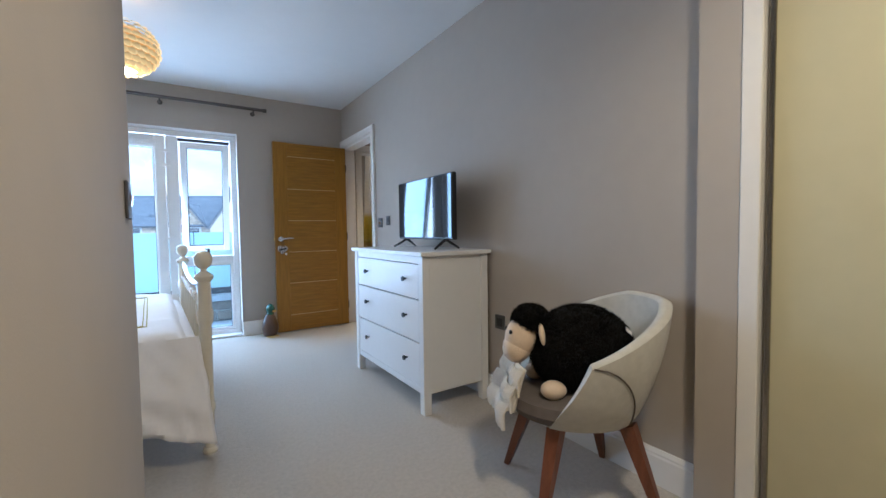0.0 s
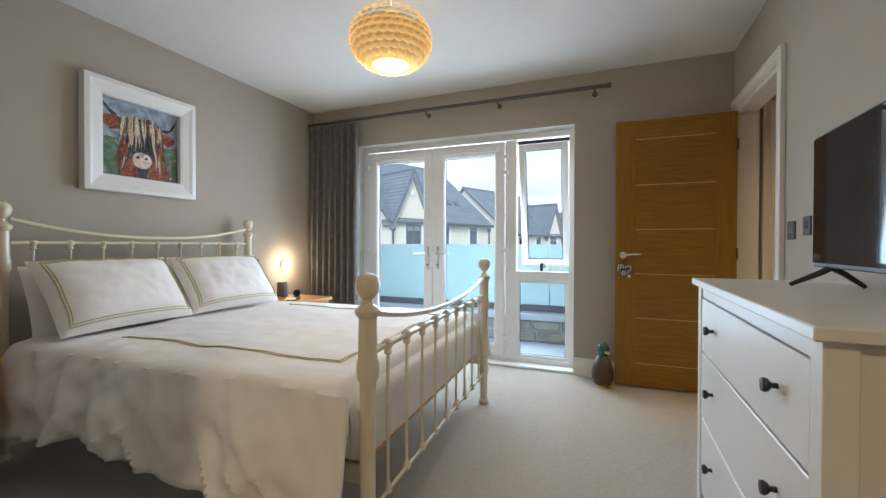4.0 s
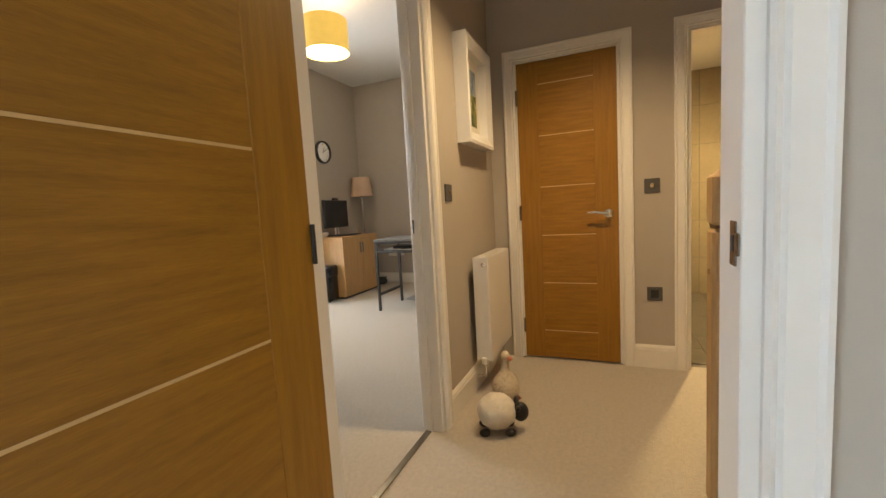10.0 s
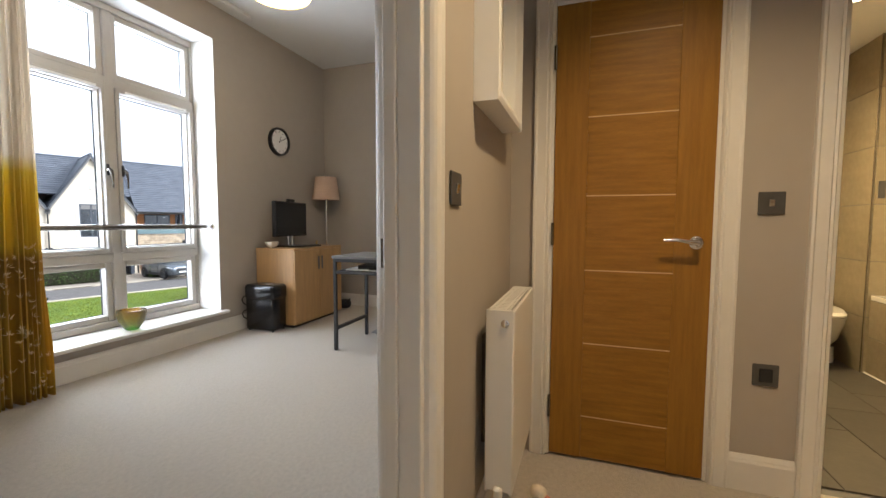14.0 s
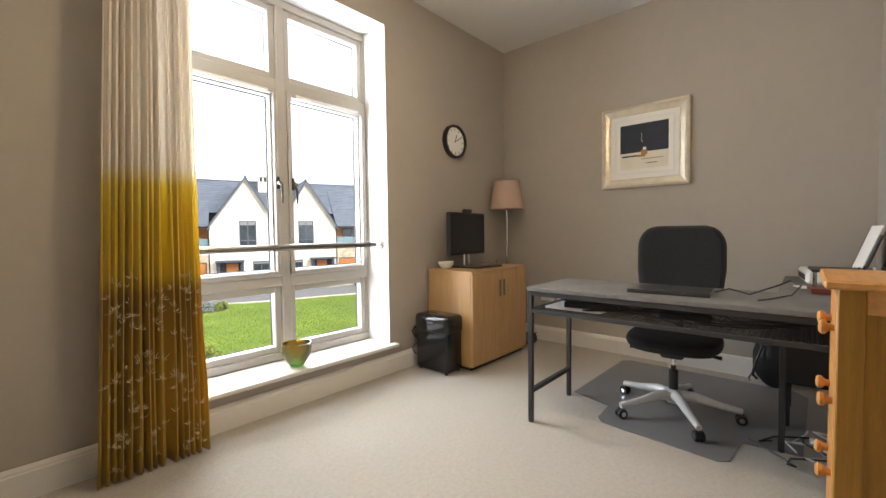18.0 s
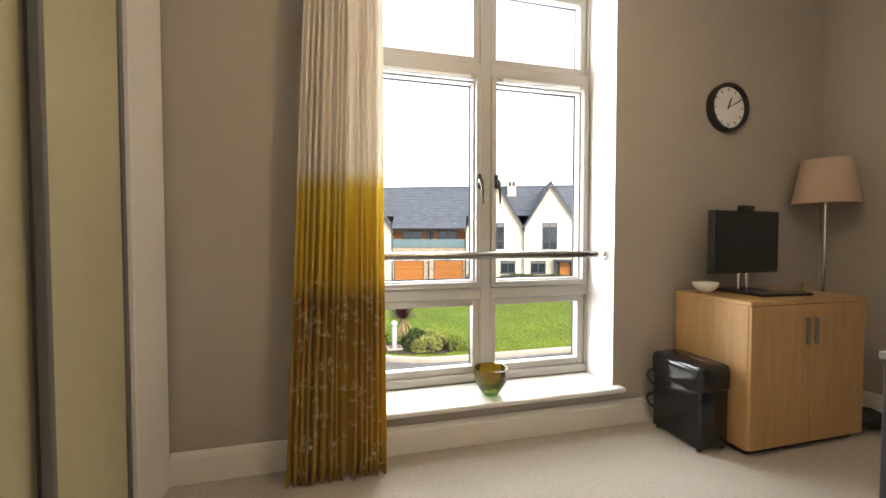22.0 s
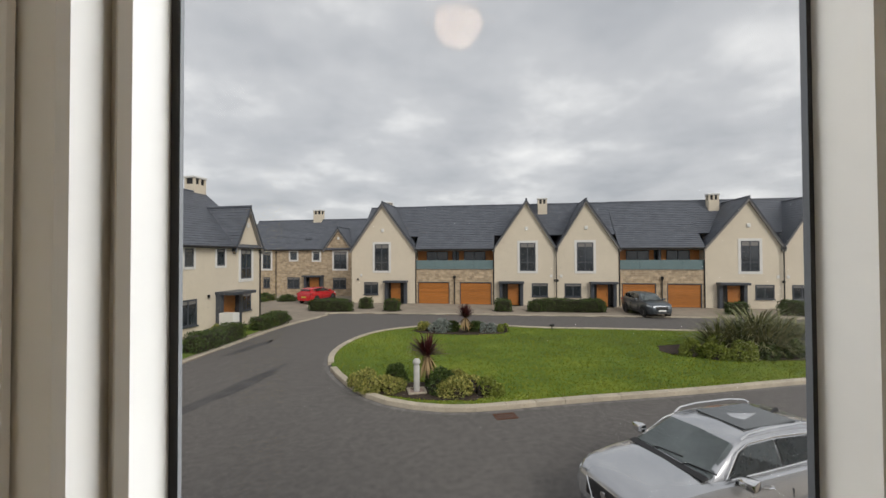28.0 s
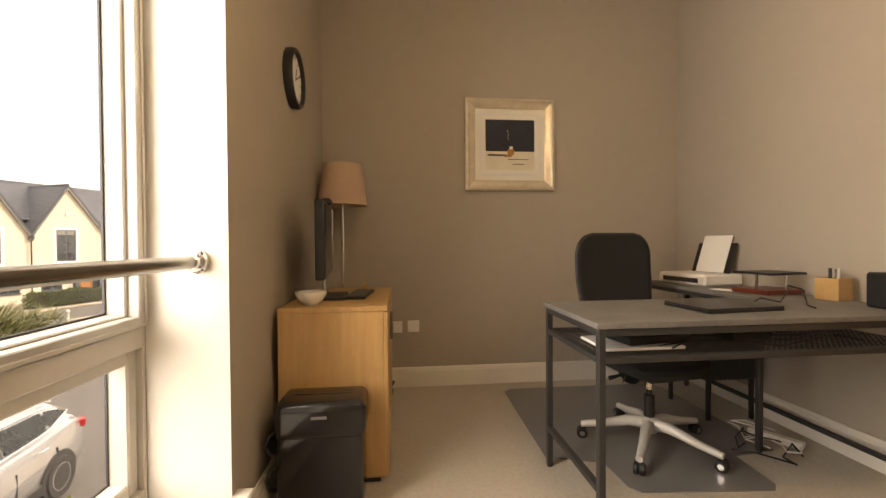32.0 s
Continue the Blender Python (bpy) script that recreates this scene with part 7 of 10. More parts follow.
bm = bmesh.new()
G = []
NB, MB = 40, 20
for i in range(NB + 1):
    row = []
    z = 0.575 + 0.52 * i / NB
    top = min(1.0, (1.095 - z) / 0.13)
    hw = (0.205 + 0.03 * min(1, (z - 0.575) / 0.25)) * (1 - 0.42 * (1 - math.sqrt(max(0, 1 - (1 - top) ** 2))) if top < 1 else 1)
    for j in range(MB + 1):
        y = -hw + 2 * hw * j / MB
        row.append(bm.verts.new((back_shape(y, z), y, z)))
    G.append(row)
for i in range(NB):
    for j in range(MB):
        bm.faces.new((G[i][j], G[i + 1][j], G[i + 1][j + 1], G[i][j + 1]))
rim = [G[i][0].co.copy() for i in range(NB + 1)] + [G[NB][j].co.copy() for j in range(1, MB)] + [G[i][MB].co.copy() for i in range(NB, -1, -1)] + [G[0][j].co.copy() for j in range(MB - 1, 0, -1)]
bk_ = part("backrest", bm, MESHB, oc, "black mesh back", True)
s = bk_.modifiers.new("thick", "SOLIDIFY"); s.thickness = 0.012
part("back_frame", tube(rim, 0.012, 8, closed=True), BLACK, oc, "", True)
part("back_bracket", tube([(0.08, 0, 0.37), (0.24, 0, 0.39), (0.30, 0, 0.46), (0.285, 0, 0.66)], [0.03, 0.026, 0.024, 0.02], 8), BLACK, oc, "", True)
cm = tagged(link("chair_mat", prism([(3.70, 1.68), (3.62, 1.42), (3.42, 1.41), (3.37, 1.37), (3.32, 0.80), (3.36, 0.76), (3.60, 0.74), (3.63, 0.50), (4.55, 0.48), (4.64, 0.55), (4.65, 1.60), (4.60, 1.655)], 0.0005, 0.0045), MATG), "grey see-through chair mat on the carpet", "chair mat")

# sideboard with monitor and odds and ends
cb_ = thing("office_cabinet", "pale beech two-door office cabinet", "cabinet", pose(0, 0, 0))
CX0, CX1, CY0, CY1, CT = 3.572, 4.385, 2.468, 2.925, 0.795
part("top", box(CX0 - 0.004, CX1 + 0.004, CY0 - 0.018, CY1, CT - 0.022, CT, 0.003), BEECH, cb_)
part("side", box(CX0, CX0 + 0.02, CY0 + 0.001, CY1, 0.03, CT - 0.0225, 0.001), BEECH, cb_)
part("side", box(CX1 - 0.02, CX1, CY0 + 0.001, CY1, 0.03, CT - 0.0225, 0.001), BEECH, cb_)
part("back", box(CX0 + 0.0205, CX1 - 0.0205, CY1 - 0.015, CY1 - 0.001, 0.03, CT - 0.0225), BEECH, cb_)
part("plinth", box(CX0 + 0.02, CX1 - 0.02, CY0 + 0.02, CY1 - 0.02, 0.0, 0.03), BLACK, cb_, "dark plinth")
xm = (CX0 + CX1) / 2
for (x0, x1, hx) in ((CX0 + 0.001, xm - 0.0015, xm - 0.03), (xm + 0.0015, CX1 - 0.001, xm + 0.03)):
    d = part("door", box(x0, x1, CY0 - 0.018, CY0, 0.034, CT - 0.025, 0.0015), BEECH, cb_)
    part("handle", box(hx - 0.008, hx + 0.008, CY0 - 0.034, CY0 - 0.0182, 0.56, 0.70, 0.004), GREYP, d, "dark grey bar handle")
mo = thing("monitor", "black flat monitor with a webcam on the cabinet", "monitor", pose(3.918, 2.77, CT, 0, 0, 5) @ Matrix.Scale(1.12, 4))
part("base", box(-0.12, 0.12, -0.09, 0.09, 0.0005, 0.012, 0.005), BLACK, mo)
for x in (-0.03, 0.03):
    part("stand_column", tube([(x, 0.01, 0.012), (x, 0.015, 0.18)], 0.011, 10), CHROME, mo, "", True)
part("housing", box(-0.25, 0.25, -0.012, 0.028, 0.100, 0.430, 0.006), BLACK, mo)
part("screen", box(-0.236, 0.236, -0.0145, -0.0122, 0.117, 0.417), SCREEN, mo, "dark screen")
wc_ = part("webcam", box(-0.045, 0.045, -0.02, 0.02, 0.4305, 0.458, 0.006), BLACK, mo, "black webcam")
part("lens", moved(lathe([(0.008, 0), (0.008, 0.004)], 12), pose(0, -0.0202, 0.444, 90)), GASKET, wc_)
kb = thing("keyboard", "slim black keyboard in front of the monitor", "keyboard", pose(3.97, 2.61, CT + 0.0005, 0, 0, -4))
part("case", box(-0.17, 0.17, -0.055, 0.055, 0, 0.014, 0.004), BLACK, kb)
for r in range(4):
    part("key_row", box(-0.16, 0.16, -0.045 + r * 0.024, -0.026 + r * 0.024, 0.0142, 0.018, 0.001), GREYP, kb)
bw_ = thing("bowl", "small white bowl on the cabinet", "bowl", pose(3.66, 2.80, CT + 0.0005))
part("body", lathe([(0.028, 0), (0.032, 0.004), (0.052, 0.02), (0.068, 0.045), (0.072, 0.062), (0.069, 0.062), (0.050, 0.024), (0.0, 0.012)], 26, False), CERAM, bw_, "", True)
mg = thing("desk_ornament", "small bronze ornament beside the monitor", "ornament", pose(4.13, 2.60, CT + 0.0005))
part("body", tube([(0, 0, 0), (0.012, 0.0, 0.02), (-0.01, 0.0, 0.035), (0.014, 0, 0.05), (0.0, 0, 0.06)], [0.014, 0.008, 0.009, 0.008, 0.005], 8), BRASS, mg, "", True)
part("base", lathe([(0.016, 0), (0.016, 0.004)], 12), BLACK, mg)
fl_ = thing("floor_lamp", "slim steel floor lamp with a blush shade in the corner", "lamp", pose(4.58, 2.78, 0))
part("base", lathe([(0.12, 0.0005), (0.12, 0.015), (0.03, 0.022), (0.012, 0.03)], 24), STEEL, fl_, "", True)
part("pole", tube([(0, 0, 0.02), (0, 0, 1.46)], 0.011, 10), CHROME, fl_, "", True)
part("shade", lathe([(0.168, 1.335), (0.125, 1.610)], 32, False), LAMPS, fl_, "blush fabric shade", True)
part("shade_ring", tube([(0.168 * math.cos(k * math.pi / 16), 0.168 * math.sin(k * math.pi / 16), 1.336) for k in range(32)], 0.003, 5, closed=True), LAMPS, fl_)
sd = thing("shredder", "black paper shredder on the carpet by the window", "shredder", pose(3.462, 2.712, 0, 0, 0, 0) @ Matrix.Diagonal((0.9, 1, 1, 1)))
GLOSSB = material("black_gloss_plastic", (0.008, 0.008, 0.009), 0.2, vary=0.06, scale=8, coat=0.3)
part("bin", box(-0.105, 0.105, -0.165, 0.165, 0.012, 0.340, 0.018, seg=3), GLOSSB, sd, "", True)
hd = part("head", box(-0.117, 0.117, -0.177, 0.177, 0.305, 0.455, 0.036, seg=5), GLOSSB, sd, "", True)
for z0_ in (0.10, 0.24):
    part("cable_loop", tube([(-0.07, 0.165, z0_), (-0.10, 0.19, z0_ + 0.02), (-0.115, 0.20, z0_ + 0.06), (-0.10, 0.19, z0_ + 0.09), (-0.07, 0.165, z0_ + 0.10)], 0.006, 6), BLACK, sd, "looped power cable", True)
part("feed_slot", box(0.0, 0.012, -0.115, 0.115, 0.4552, 0.457), STEEL, hd, "pale feed slot")
part("control_panel", box(-0.119, -0.1172, -0.03, 0.03, 0.392, 0.404, 0.0005), GREYP, hd)
for x in (-0.08, 0.08):
    for y in (-0.14, 0.14):
        part("foot", lathe([(0.012, 0.0), (0.012, 0.0118)], 10), BLACK, sd).location = (x, y, 0)
bn = thing("waste_bag", "small black bag on the carpet beside the cabinet", "bag", pose(4.56, 2.52, 0.0))
part("body", fuzz((0, 0, 0.062), (0.085, 0.07, 0.06), 0.012, 14, 2, 3), BLACK, bn, "", True)
part("strap", tube([(-0.05, -0.05, 0.09), (-0.02, -0.08, 0.13), (0.03, -0.06, 0.12), (0.05, -0.03, 0.09)], 0.006, 6), BLACK, bn)
bp_ = thing("backpack", "black backpack leaning under the desk by the wall", "backpack", pose(4.66, 0.66, 0.0))
part("body", fuzz((0, 0, 0.20), (0.085, 0.12, 0.20), 0.012, 9, 4, 4), BLACK, bp_, "", True)
part("strap", tube([(-0.07, 0.06, 0.30), (-0.12, 0.09, 0.20), (-0.11, 0.11, 0.10), (-0.06, 0.09, 0.06)], 0.010, 6), BLACK, bp_, "hanging strap", True)
part("buckle", tube([(-0.115, 0.115, 0.10), (-0.125, 0.13, 0.075), (-0.11, 0.125, 0.055)], 0.006, 6), GREYP, bp_)
ck = thing("wall_clock", "round black-rimmed wall clock with a white dial", "clock", pose(3.955, OFF_N - 0.001, 1.936))
part("rim", moved(lathe([(0.128, 0), (0.150, 0.0), (0.152, 0.03), (0.146, 0.045), (0.134, 0.045), (0.128, 0.03), (0.128, 0.0)], 40, False), pose(0, 0, 0, 90)), BLACK, ck, "", True)
part("dial", moved(lathe([(0.0, 0.02), (0.1275, 0.02), (0.1275, 0.024), (0.0, 0.024)], 36, False), pose(0, 0, 0, 90)), PAPER, ck, "white dial")
for k in range(12):
    a = k * 30
    part("hour_mark", moved(box(-0.003, 0.003, -0.0255, -0.0242, 0.098, 0.118), pose(0, 0, 0, 0, a, 0)), GREYP, ck)
part("hour_hand", moved(box(-0.004, 0.004, -0.0275, -0.026, -0.012, 0.065), pose(0, 0, 0, 0, 20, 0)), BLACK, ck)
part("minute_hand", moved(box(-0.003, 0.003, -0.0292, -0.028, -0.015, 0.098), pose(0, 0, 0, 0, 62, 0)), BLACK, ck)

GILT = material("silver_gilt_frame", (0.62, 0.55, 0.43), 0.32, metal=0.45, vary=0.08, scale=20)
oa, iw, ih = picture_frame("seascape_picture", "night seascape print in a silver-gilt frame", 0.690, 0.690, 0.075, pose(OFF_E - 0.001, 1.552, 1.820, 0, 0, -90), 0.03, 0.0, mat=GILT)
part("mount_panel", box(-iw, iw, -0.012, -0.0085, -ih, ih), material("ivory_mount", (0.78, 0.75, 0.68), 0.9, vary=0.01), oa, "ivory mount")
part("bevel", frame_rect(bmesh.new(), -0.235, 0.235, -0.235, 0.235, 0.01, -0.016, -0.0122, 0.002), PLASW, oa, "white inner slip")
NAVY = material("navy_print", (0.007, 0.013, 0.028), 0.6, vary=0.3, scale=9)
SAND = material("cream_print", (0.72, 0.66, 0.54), 0.7, vary=0.05, scale=9)
part("night_sky", box(-0.19, 0.19, -0.0142, -0.0122, -0.05, 0.19), NAVY, oa, "dark navy sky")
part("shore", box(-0.19, 0.19, -0.0142, -0.0122, -0.19, -0.0505), SAND, oa, "cream shore")
RUST = material("rust_print", (0.42, 0.19, 0.05), 0.7, vary=0.2, scale=30)
for (x0, x1, z0, z1, mt) in ((-0.175, -0.03, -0.085, -0.073, NAVY), (-0.12, -0.05, -0.072, -0.060, SAND), (-0.02, 0.03, -0.075, -0.035, RUST), (-0.005, 0.02, -0.034, -0.012, SAND), (-0.05, 0.015, -0.092, -0.074, RUST), (0.02, 0.11, -0.150, -0.145, NAVY), (-0.02, 0.15, -0.112, -0.108, NAVY)):
    part("print_shape", box(x0, x1, -0.0156, -0.0144, z0, z1), mt, oa)
part("print_streak", tube([(-0.02, -0.015, 0.11), (-0.012, -0.015, 0.08), (-0.02, -0.015, 0.06), (-0.008, -0.015, 0.035)], 0.0012, 4), SAND, oa)

# ombre curtain and its track
def ombre():
    mt = bpy.data.materials.new("ombre_curtain_cloth")
    mt.use_nodes = True
    nt = mt.node_tree
    b = nt.nodes["Principled BSDF"]
    b.inputs["Roughness"].default_value = 0.85
    b.inputs["Sheen Weight"].default_value = 0.2
    L = nt.links.new
    tc = nt.nodes.new("ShaderNodeTexCoord"); sep = nt.nodes.new("ShaderNodeSeparateXYZ")
    L(tc.outputs["Object"], sep.inputs[0])
    nz = nt.nodes.new("ShaderNodeTexNoise"); nz.inputs["Scale"].default_value = 14; nz.inputs["Detail"].default_value = 4
    L(tc.outputs["Object"], nz.inputs["Vector"])
    ad = nt.nodes.new("ShaderNodeMath"); ad.operation = "MULTIPLY_ADD"; ad.inputs[1].default_value = 0.05
    L(nz.outputs["Fac"], ad.inputs[0]); L(sep.outputs[2], ad.inputs[2])
    mr = nt.nodes.new("ShaderNodeMapRange"); mr.inputs[1].default_value = 0.0; mr.inputs[2].default_value = 3.0
    L(ad.outputs[0], mr.inputs[0])
    rp = nt.nodes.new("ShaderNodeValToRGB")
    e = rp.color_ramp.elements
    stops = [(0.0, (0.52, 0.315, 0.026)), (0.16, (0.46, 0.275, 0.024)), (0.285, (0.36, 0.205, 0.028)), (0.315, (0.66, 0.47, 0.04)), (0.40, (0.72, 0.54, 0.05)), (0.455, (0.76, 0.62, 0.11)), (0.485, (0.88, 0.82, 0.73)), (1.0, (0.88, 0.83, 0.76))]
    while len(e) < len(stops):
        e.new(0.5)
    for k, (p, c) in enumerate(stops):
        e[k].position, e[k].color = p, (*c, 1)
    L(mr.outputs[0], rp.inputs[0])
    tr = nt.nodes.new("ShaderNodeBsdfTranslucent")
    L(rp.outputs[0], b.inputs["Base Color"]); L(rp.outputs[0], tr.inputs["Color"])
    mx = nt.nodes.new("ShaderNodeMixShader"); mx.inputs[0].default_value = 0.40
    L(b.outputs[0], mx.inputs[1]); L(tr.outputs[0], mx.inputs[2])
    n3 = nt.nodes.new("ShaderNodeTexNoise"); n3.inputs["Scale"].default_value = 380
    L(tc.outputs["Object"], n3.inputs["Vector"])
    bp = nt.nodes.new("ShaderNodeBump"); bp.inputs["Strength"].default_value = 0.2; bp.inputs["Distance"].default_value = 0.004
    L(n3.outputs["Fac"], bp.inputs["Height"]); L(bp.outputs[0], b.inputs["Normal"])
    L(mx.outputs[0], nt.nodes["Material Output"].inputs[0])
    return mt


oc_ = thing("curtain", "cream and mustard dip-dyed curtain with leaf sprigs", "curtain")
FOLDS, CU0, CU1, CUY = 14, 1.335, 1.782, 2.80
cl2 = part("cloth", drape(CU0, CU1, CUY, 0.012, 2.955, FOLDS, 0.022, 6.0, 0.0, 40, back=0.055, uneven=1.0, gather=0.13), ombre(), oc_, "", True)
s = cl2.modifiers.new("thick", "SOLIDIFY"); s.thickness = 0.004
SPRIG = material("silver_leaf_print", (0.72, 0.60, 0.32), 0.8, vary=0.1)
random.seed(11)
vsurf = cl2.data.vertices
cols = FOLDS * 10 + 1
for k in range(120):
    row = random.randint(28, 39)
    col = random.choice([c for c in range(3, cols - 4) if vsurf[34 * cols + c].co.y < CUY - 0.008])
    c0 = vsurf[row * cols + col].co + Vector((0, 0, random.uniform(-0.035, 0.035)))
    tilt = random.uniform(-55, 55)
    bm = bmesh.new()
    for q in range(4):
        a = radians(tilt - 36 + 24 * q + random.uniform(-9, 9))
        ln = random.uniform(0.016, 0.038)
        d = Vector((math.sin(a), 0, math.cos(a)))
        n_ = Vector((math.cos(a), 0, -math.sin(a)))
        base = Vector((c0.x, c0.y - 0.0085, c0.z)) + d * 0.004
        v = [bm.verts.new(base), bm.verts.new(base + d * ln * 0.5 + n_ * 0.0016), bm.verts.new(base + d * ln), bm.verts.new(base + d * ln * 0.5 - n_ * 0.0016)]
        bm.faces.new(v)
    part("sprig", bm, SPRIG, oc_, "pale embroidered leaf sprig")
tk = thing("curtain_track", "white ceiling-mounted curtain track", "curtain track", pose(0, 0, 0))
part("rail", box(1.15, 3.42, 2.785, 2.815, 2.975, 3.0045, 0.003), PLASW, tk)
part("end_stop", box(3.4205, 3.436, 2.782, 2.818, 2.970, 3.004, 0.003), PLASW, tk)
gb_ = thing("glass_bowl", "amber and green swirled glass bowl on the window board", "bowl", pose(2.40, 3.02, 0.2352))


def bowl_glass():
    mt = bpy.data.materials.new("amber_green_glass")
    mt.use_nodes = True
    nt = mt.node_tree
    nt.nodes.clear()
    out = nt.nodes.new("ShaderNodeOutputMaterial")
    tc = nt.nodes.new("ShaderNodeTexCoord"); sep = nt.nodes.new("ShaderNodeSeparateXYZ")
    nt.links.new(tc.outputs["Object"], sep.inputs[0])
    mr = nt.nodes.new("ShaderNodeMapRange"); mr.inputs[2].default_value = 0.16
    nt.links.new(sep.outputs[2], mr.inputs[0])
    rp = nt.nodes.new("ShaderNodeValToRGB")
    e = rp.color_ramp.elements
    e[0].color, e[1].color = (0.20, 0.62, 0.22, 1), (0.72, 0.50, 0.12, 1)
    x = e.new(0.3); x.color = (0.70, 0.72, 0.25, 1)
    nt.links.new(mr.outputs[0], rp.inputs[0])
    tr = nt.nodes.new("ShaderNodeBsdfTransparent"); gl = nt.nodes.new("ShaderNodeBsdfGlossy"); gl.inputs["Roughness"].default_value = 0.04
    df = nt.nodes.new("ShaderNodeBsdfDiffuse")
    nt.links.new(rp.outputs[0], tr.inputs[0]); nt.links.new(rp.outputs[0], df.inputs[0])
    m1 = nt.nodes.new("ShaderNodeMixShader"); m1.inputs[0].default_value = 0.18
    nt.links.new(tr.outputs[0], m1.inputs[1]); nt.links.new(df.outputs[0], m1.inputs[2])
    fr = nt.nodes.new("ShaderNodeFresnel"); m2 = nt.nodes.new("ShaderNodeMixShader")
    nt.links.new(fr.outputs[0], m2.inputs[0]); nt.links.new(m1.outputs[0], m2.inputs[1]); nt.links.new(gl.outputs[0], m2.inputs[2])
    nt.links.new(m2.outputs[0], out.inputs[0])
    return mt


part("body", lathe([(0.040, 0.0), (0.046, 0.006), (0.062, 0.03), (0.088, 0.075), (0.096, 0.12), (0.094, 0.152), (0.089, 0.152), (0.090, 0.12), (0.082, 0.08), (0.055, 0.034), (0.0, 0.022)], 32, False), bowl_glass(), gb_, "", True)

# tall pine chest by the south wall
tc_ = thing("tall_chest", "golden oak tall chest with round wooden knobs", "chest", pose(0, 0, 0))
TX0, TX1, TY0, TY1, TT = 2.58, 2.96, 0.20, 0.44, 0.962
part("top", box(TX0 - 0.03, TX1 + 0.03, TY0 - 0.005, TY1 + 0.03, TT - 0.024, TT, 0.006), PINE, tc_)
part("side_panel", box(TX0 + 0.006, TX0 + 0.016, TY0 + 0.05, TY1 - 0.055, 0.11, TT - 0.09), OAKV, tc_)
part("side_panel", box(TX1 - 0.016, TX1 - 0.006, TY0 + 0.05, TY1 - 0.055, 0.11, TT - 0.09), OAKV, tc_)
for x0 in (TX0, TX1 - 0.026):
    for (y0, y1) in ((TY0, TY0 + 0.05), (TY1 - 0.055, TY1)):
        part("stile", box(x0, x0 + 0.026, y0, y1, 0.0, TT - 0.0245, 0.003), OAKV, tc_)
    for (z0, z1) in ((0.04, 0.11), (TT - 0.09, TT - 0.0245)):
        part("rail", box(x0 + 0.001, x0 + 0.025, TY0 + 0.0505, TY1 - 0.0555, z0, z1, 0.002), PINE, tc_)
part("back_panel", box(TX0 + 0.0265, TX1 - 0.0265, TY0, TY0 + 0.01, 0.04, TT - 0.0245), PINE, tc_)
zz = [0.06, 0.275, 0.49, 0.705, 0.92]
for a, b in zip(zz, zz[1:]):
    d = part("drawer", box(TX0 + 0.029, TX1 - 0.029, TY1 - 0.02, TY1 + 0.002, a + 0.004, b - 0.004, 0.004), PINE, tc_)
    for x in (TX0 + 0.10, TX1 - 0.10):
        part("knob", moved(lathe([(0.010, 0), (0.011, 0.012), (0.020, 0.020), (0.021, 0.028), (0.014, 0.034), (0.0, 0.035)], 14), pose(x, TY1 + 0.002, (a + b) / 2, -90)), PINE, d, "", True)
# sliding wardrobe of the office
ow = thing("sliding_wardrobe", "built-in office wardrobe with cream glass sliding doors", "wardrobe", pose(0, 0, 0))
part("jamb", box(0.73, 0.832, 2.635, 2.935, 0.0, 3.004, 0.003), WHITE, ow, "white painted jamb")
part("head_track", box(0.73, 0.828, 1.601, 2.634, 2.93, 3.004, 0.003), WHITE, ow)
part("floor_track", box(0.73, 0.828, 1.601, 2.634, 0.001, 0.03, 0.002), STEEL, ow)
for (y0, y1, x) in ((1.605, 2.24, 0.755), (2.19, 2.63, 0.798)):
    d = part("door", box(x, x + 0.010, y0 + 0.02, y1 - 0.02, 0.04, 2.92), CREAMG, ow)
    for a, b in ((y0, y0 + 0.0195), (y1 - 0.0195, y1)):
        part("edge_profile", box(x - 0.008, x + 0.02, a, b, 0.035, 2.925, 0.003), GREYP, d, "grey metal edge")
opd = thing("pendant_lamp", "mustard drum pendant lamp, lit warm", "lamp", pose(2.42, 1.60, 2.62))
DRUM = material("mustard_drum_shade", (0.62, 0.42, 0.10), 0.8, vary=0.04, scale=20, emit=((1.0, 0.62, 0.12), 0.16))
part("shade", lathe([(0.195, -0.135), (0.195, 0.135)], 40, False), DRUM, opd, "", True)
part("diffuser", lathe([(0.0, -0.12), (0.192, -0.121)], 36, False), material("lamp_diffuser", (0.9, 0.85, 0.7), 0.6, emit=((1.0, 0.86, 0.56), 0.6)), opd, "glowing diffuser", True)
part("flex", tube([(0, 0, 0.0), (0, 0, 0.365)], 0.004, 6), PLASW, opd)
part("ceiling_rose", lathe([(0.05, 0.365), (0.05, 0.380), (0.046, 0.3845)], 20), PLASW, opd, "", True)
part("spider", tube([(-0.19, 0, 0.12), (0.19, 0, 0.12)], 0.003, 6), STEEL, opd)

# ---- outside: the road, the green and the houses round it ----
import numpy as np
EXT = {}
RENDERC = material("cream_render", (0.66, 0.585, 0.465), 0.9, vary=0.045, scale=0.35, bump=0.15, bump_scale=40)
SLATE = material("dark_slate", (0.100, 0.110, 0.130), 0.5, vary=0.20, scale=1.6, stretch=(1, 1, 2.2), bump=0.2, bump_scale=12)
DGREY = material("anthracite_paint", (0.055, 0.062, 0.075), 0.45, vary=0.05, scale=3)
SURR = material("white_window_surround", (0.70, 0.69, 0.66), 0.7, vary=0.03, scale=2)
DARKGL = material("dark_window_pane", (0.030, 0.036, 0.042), 0.06, vary=0.5, scale=0.9, spec=0.8)
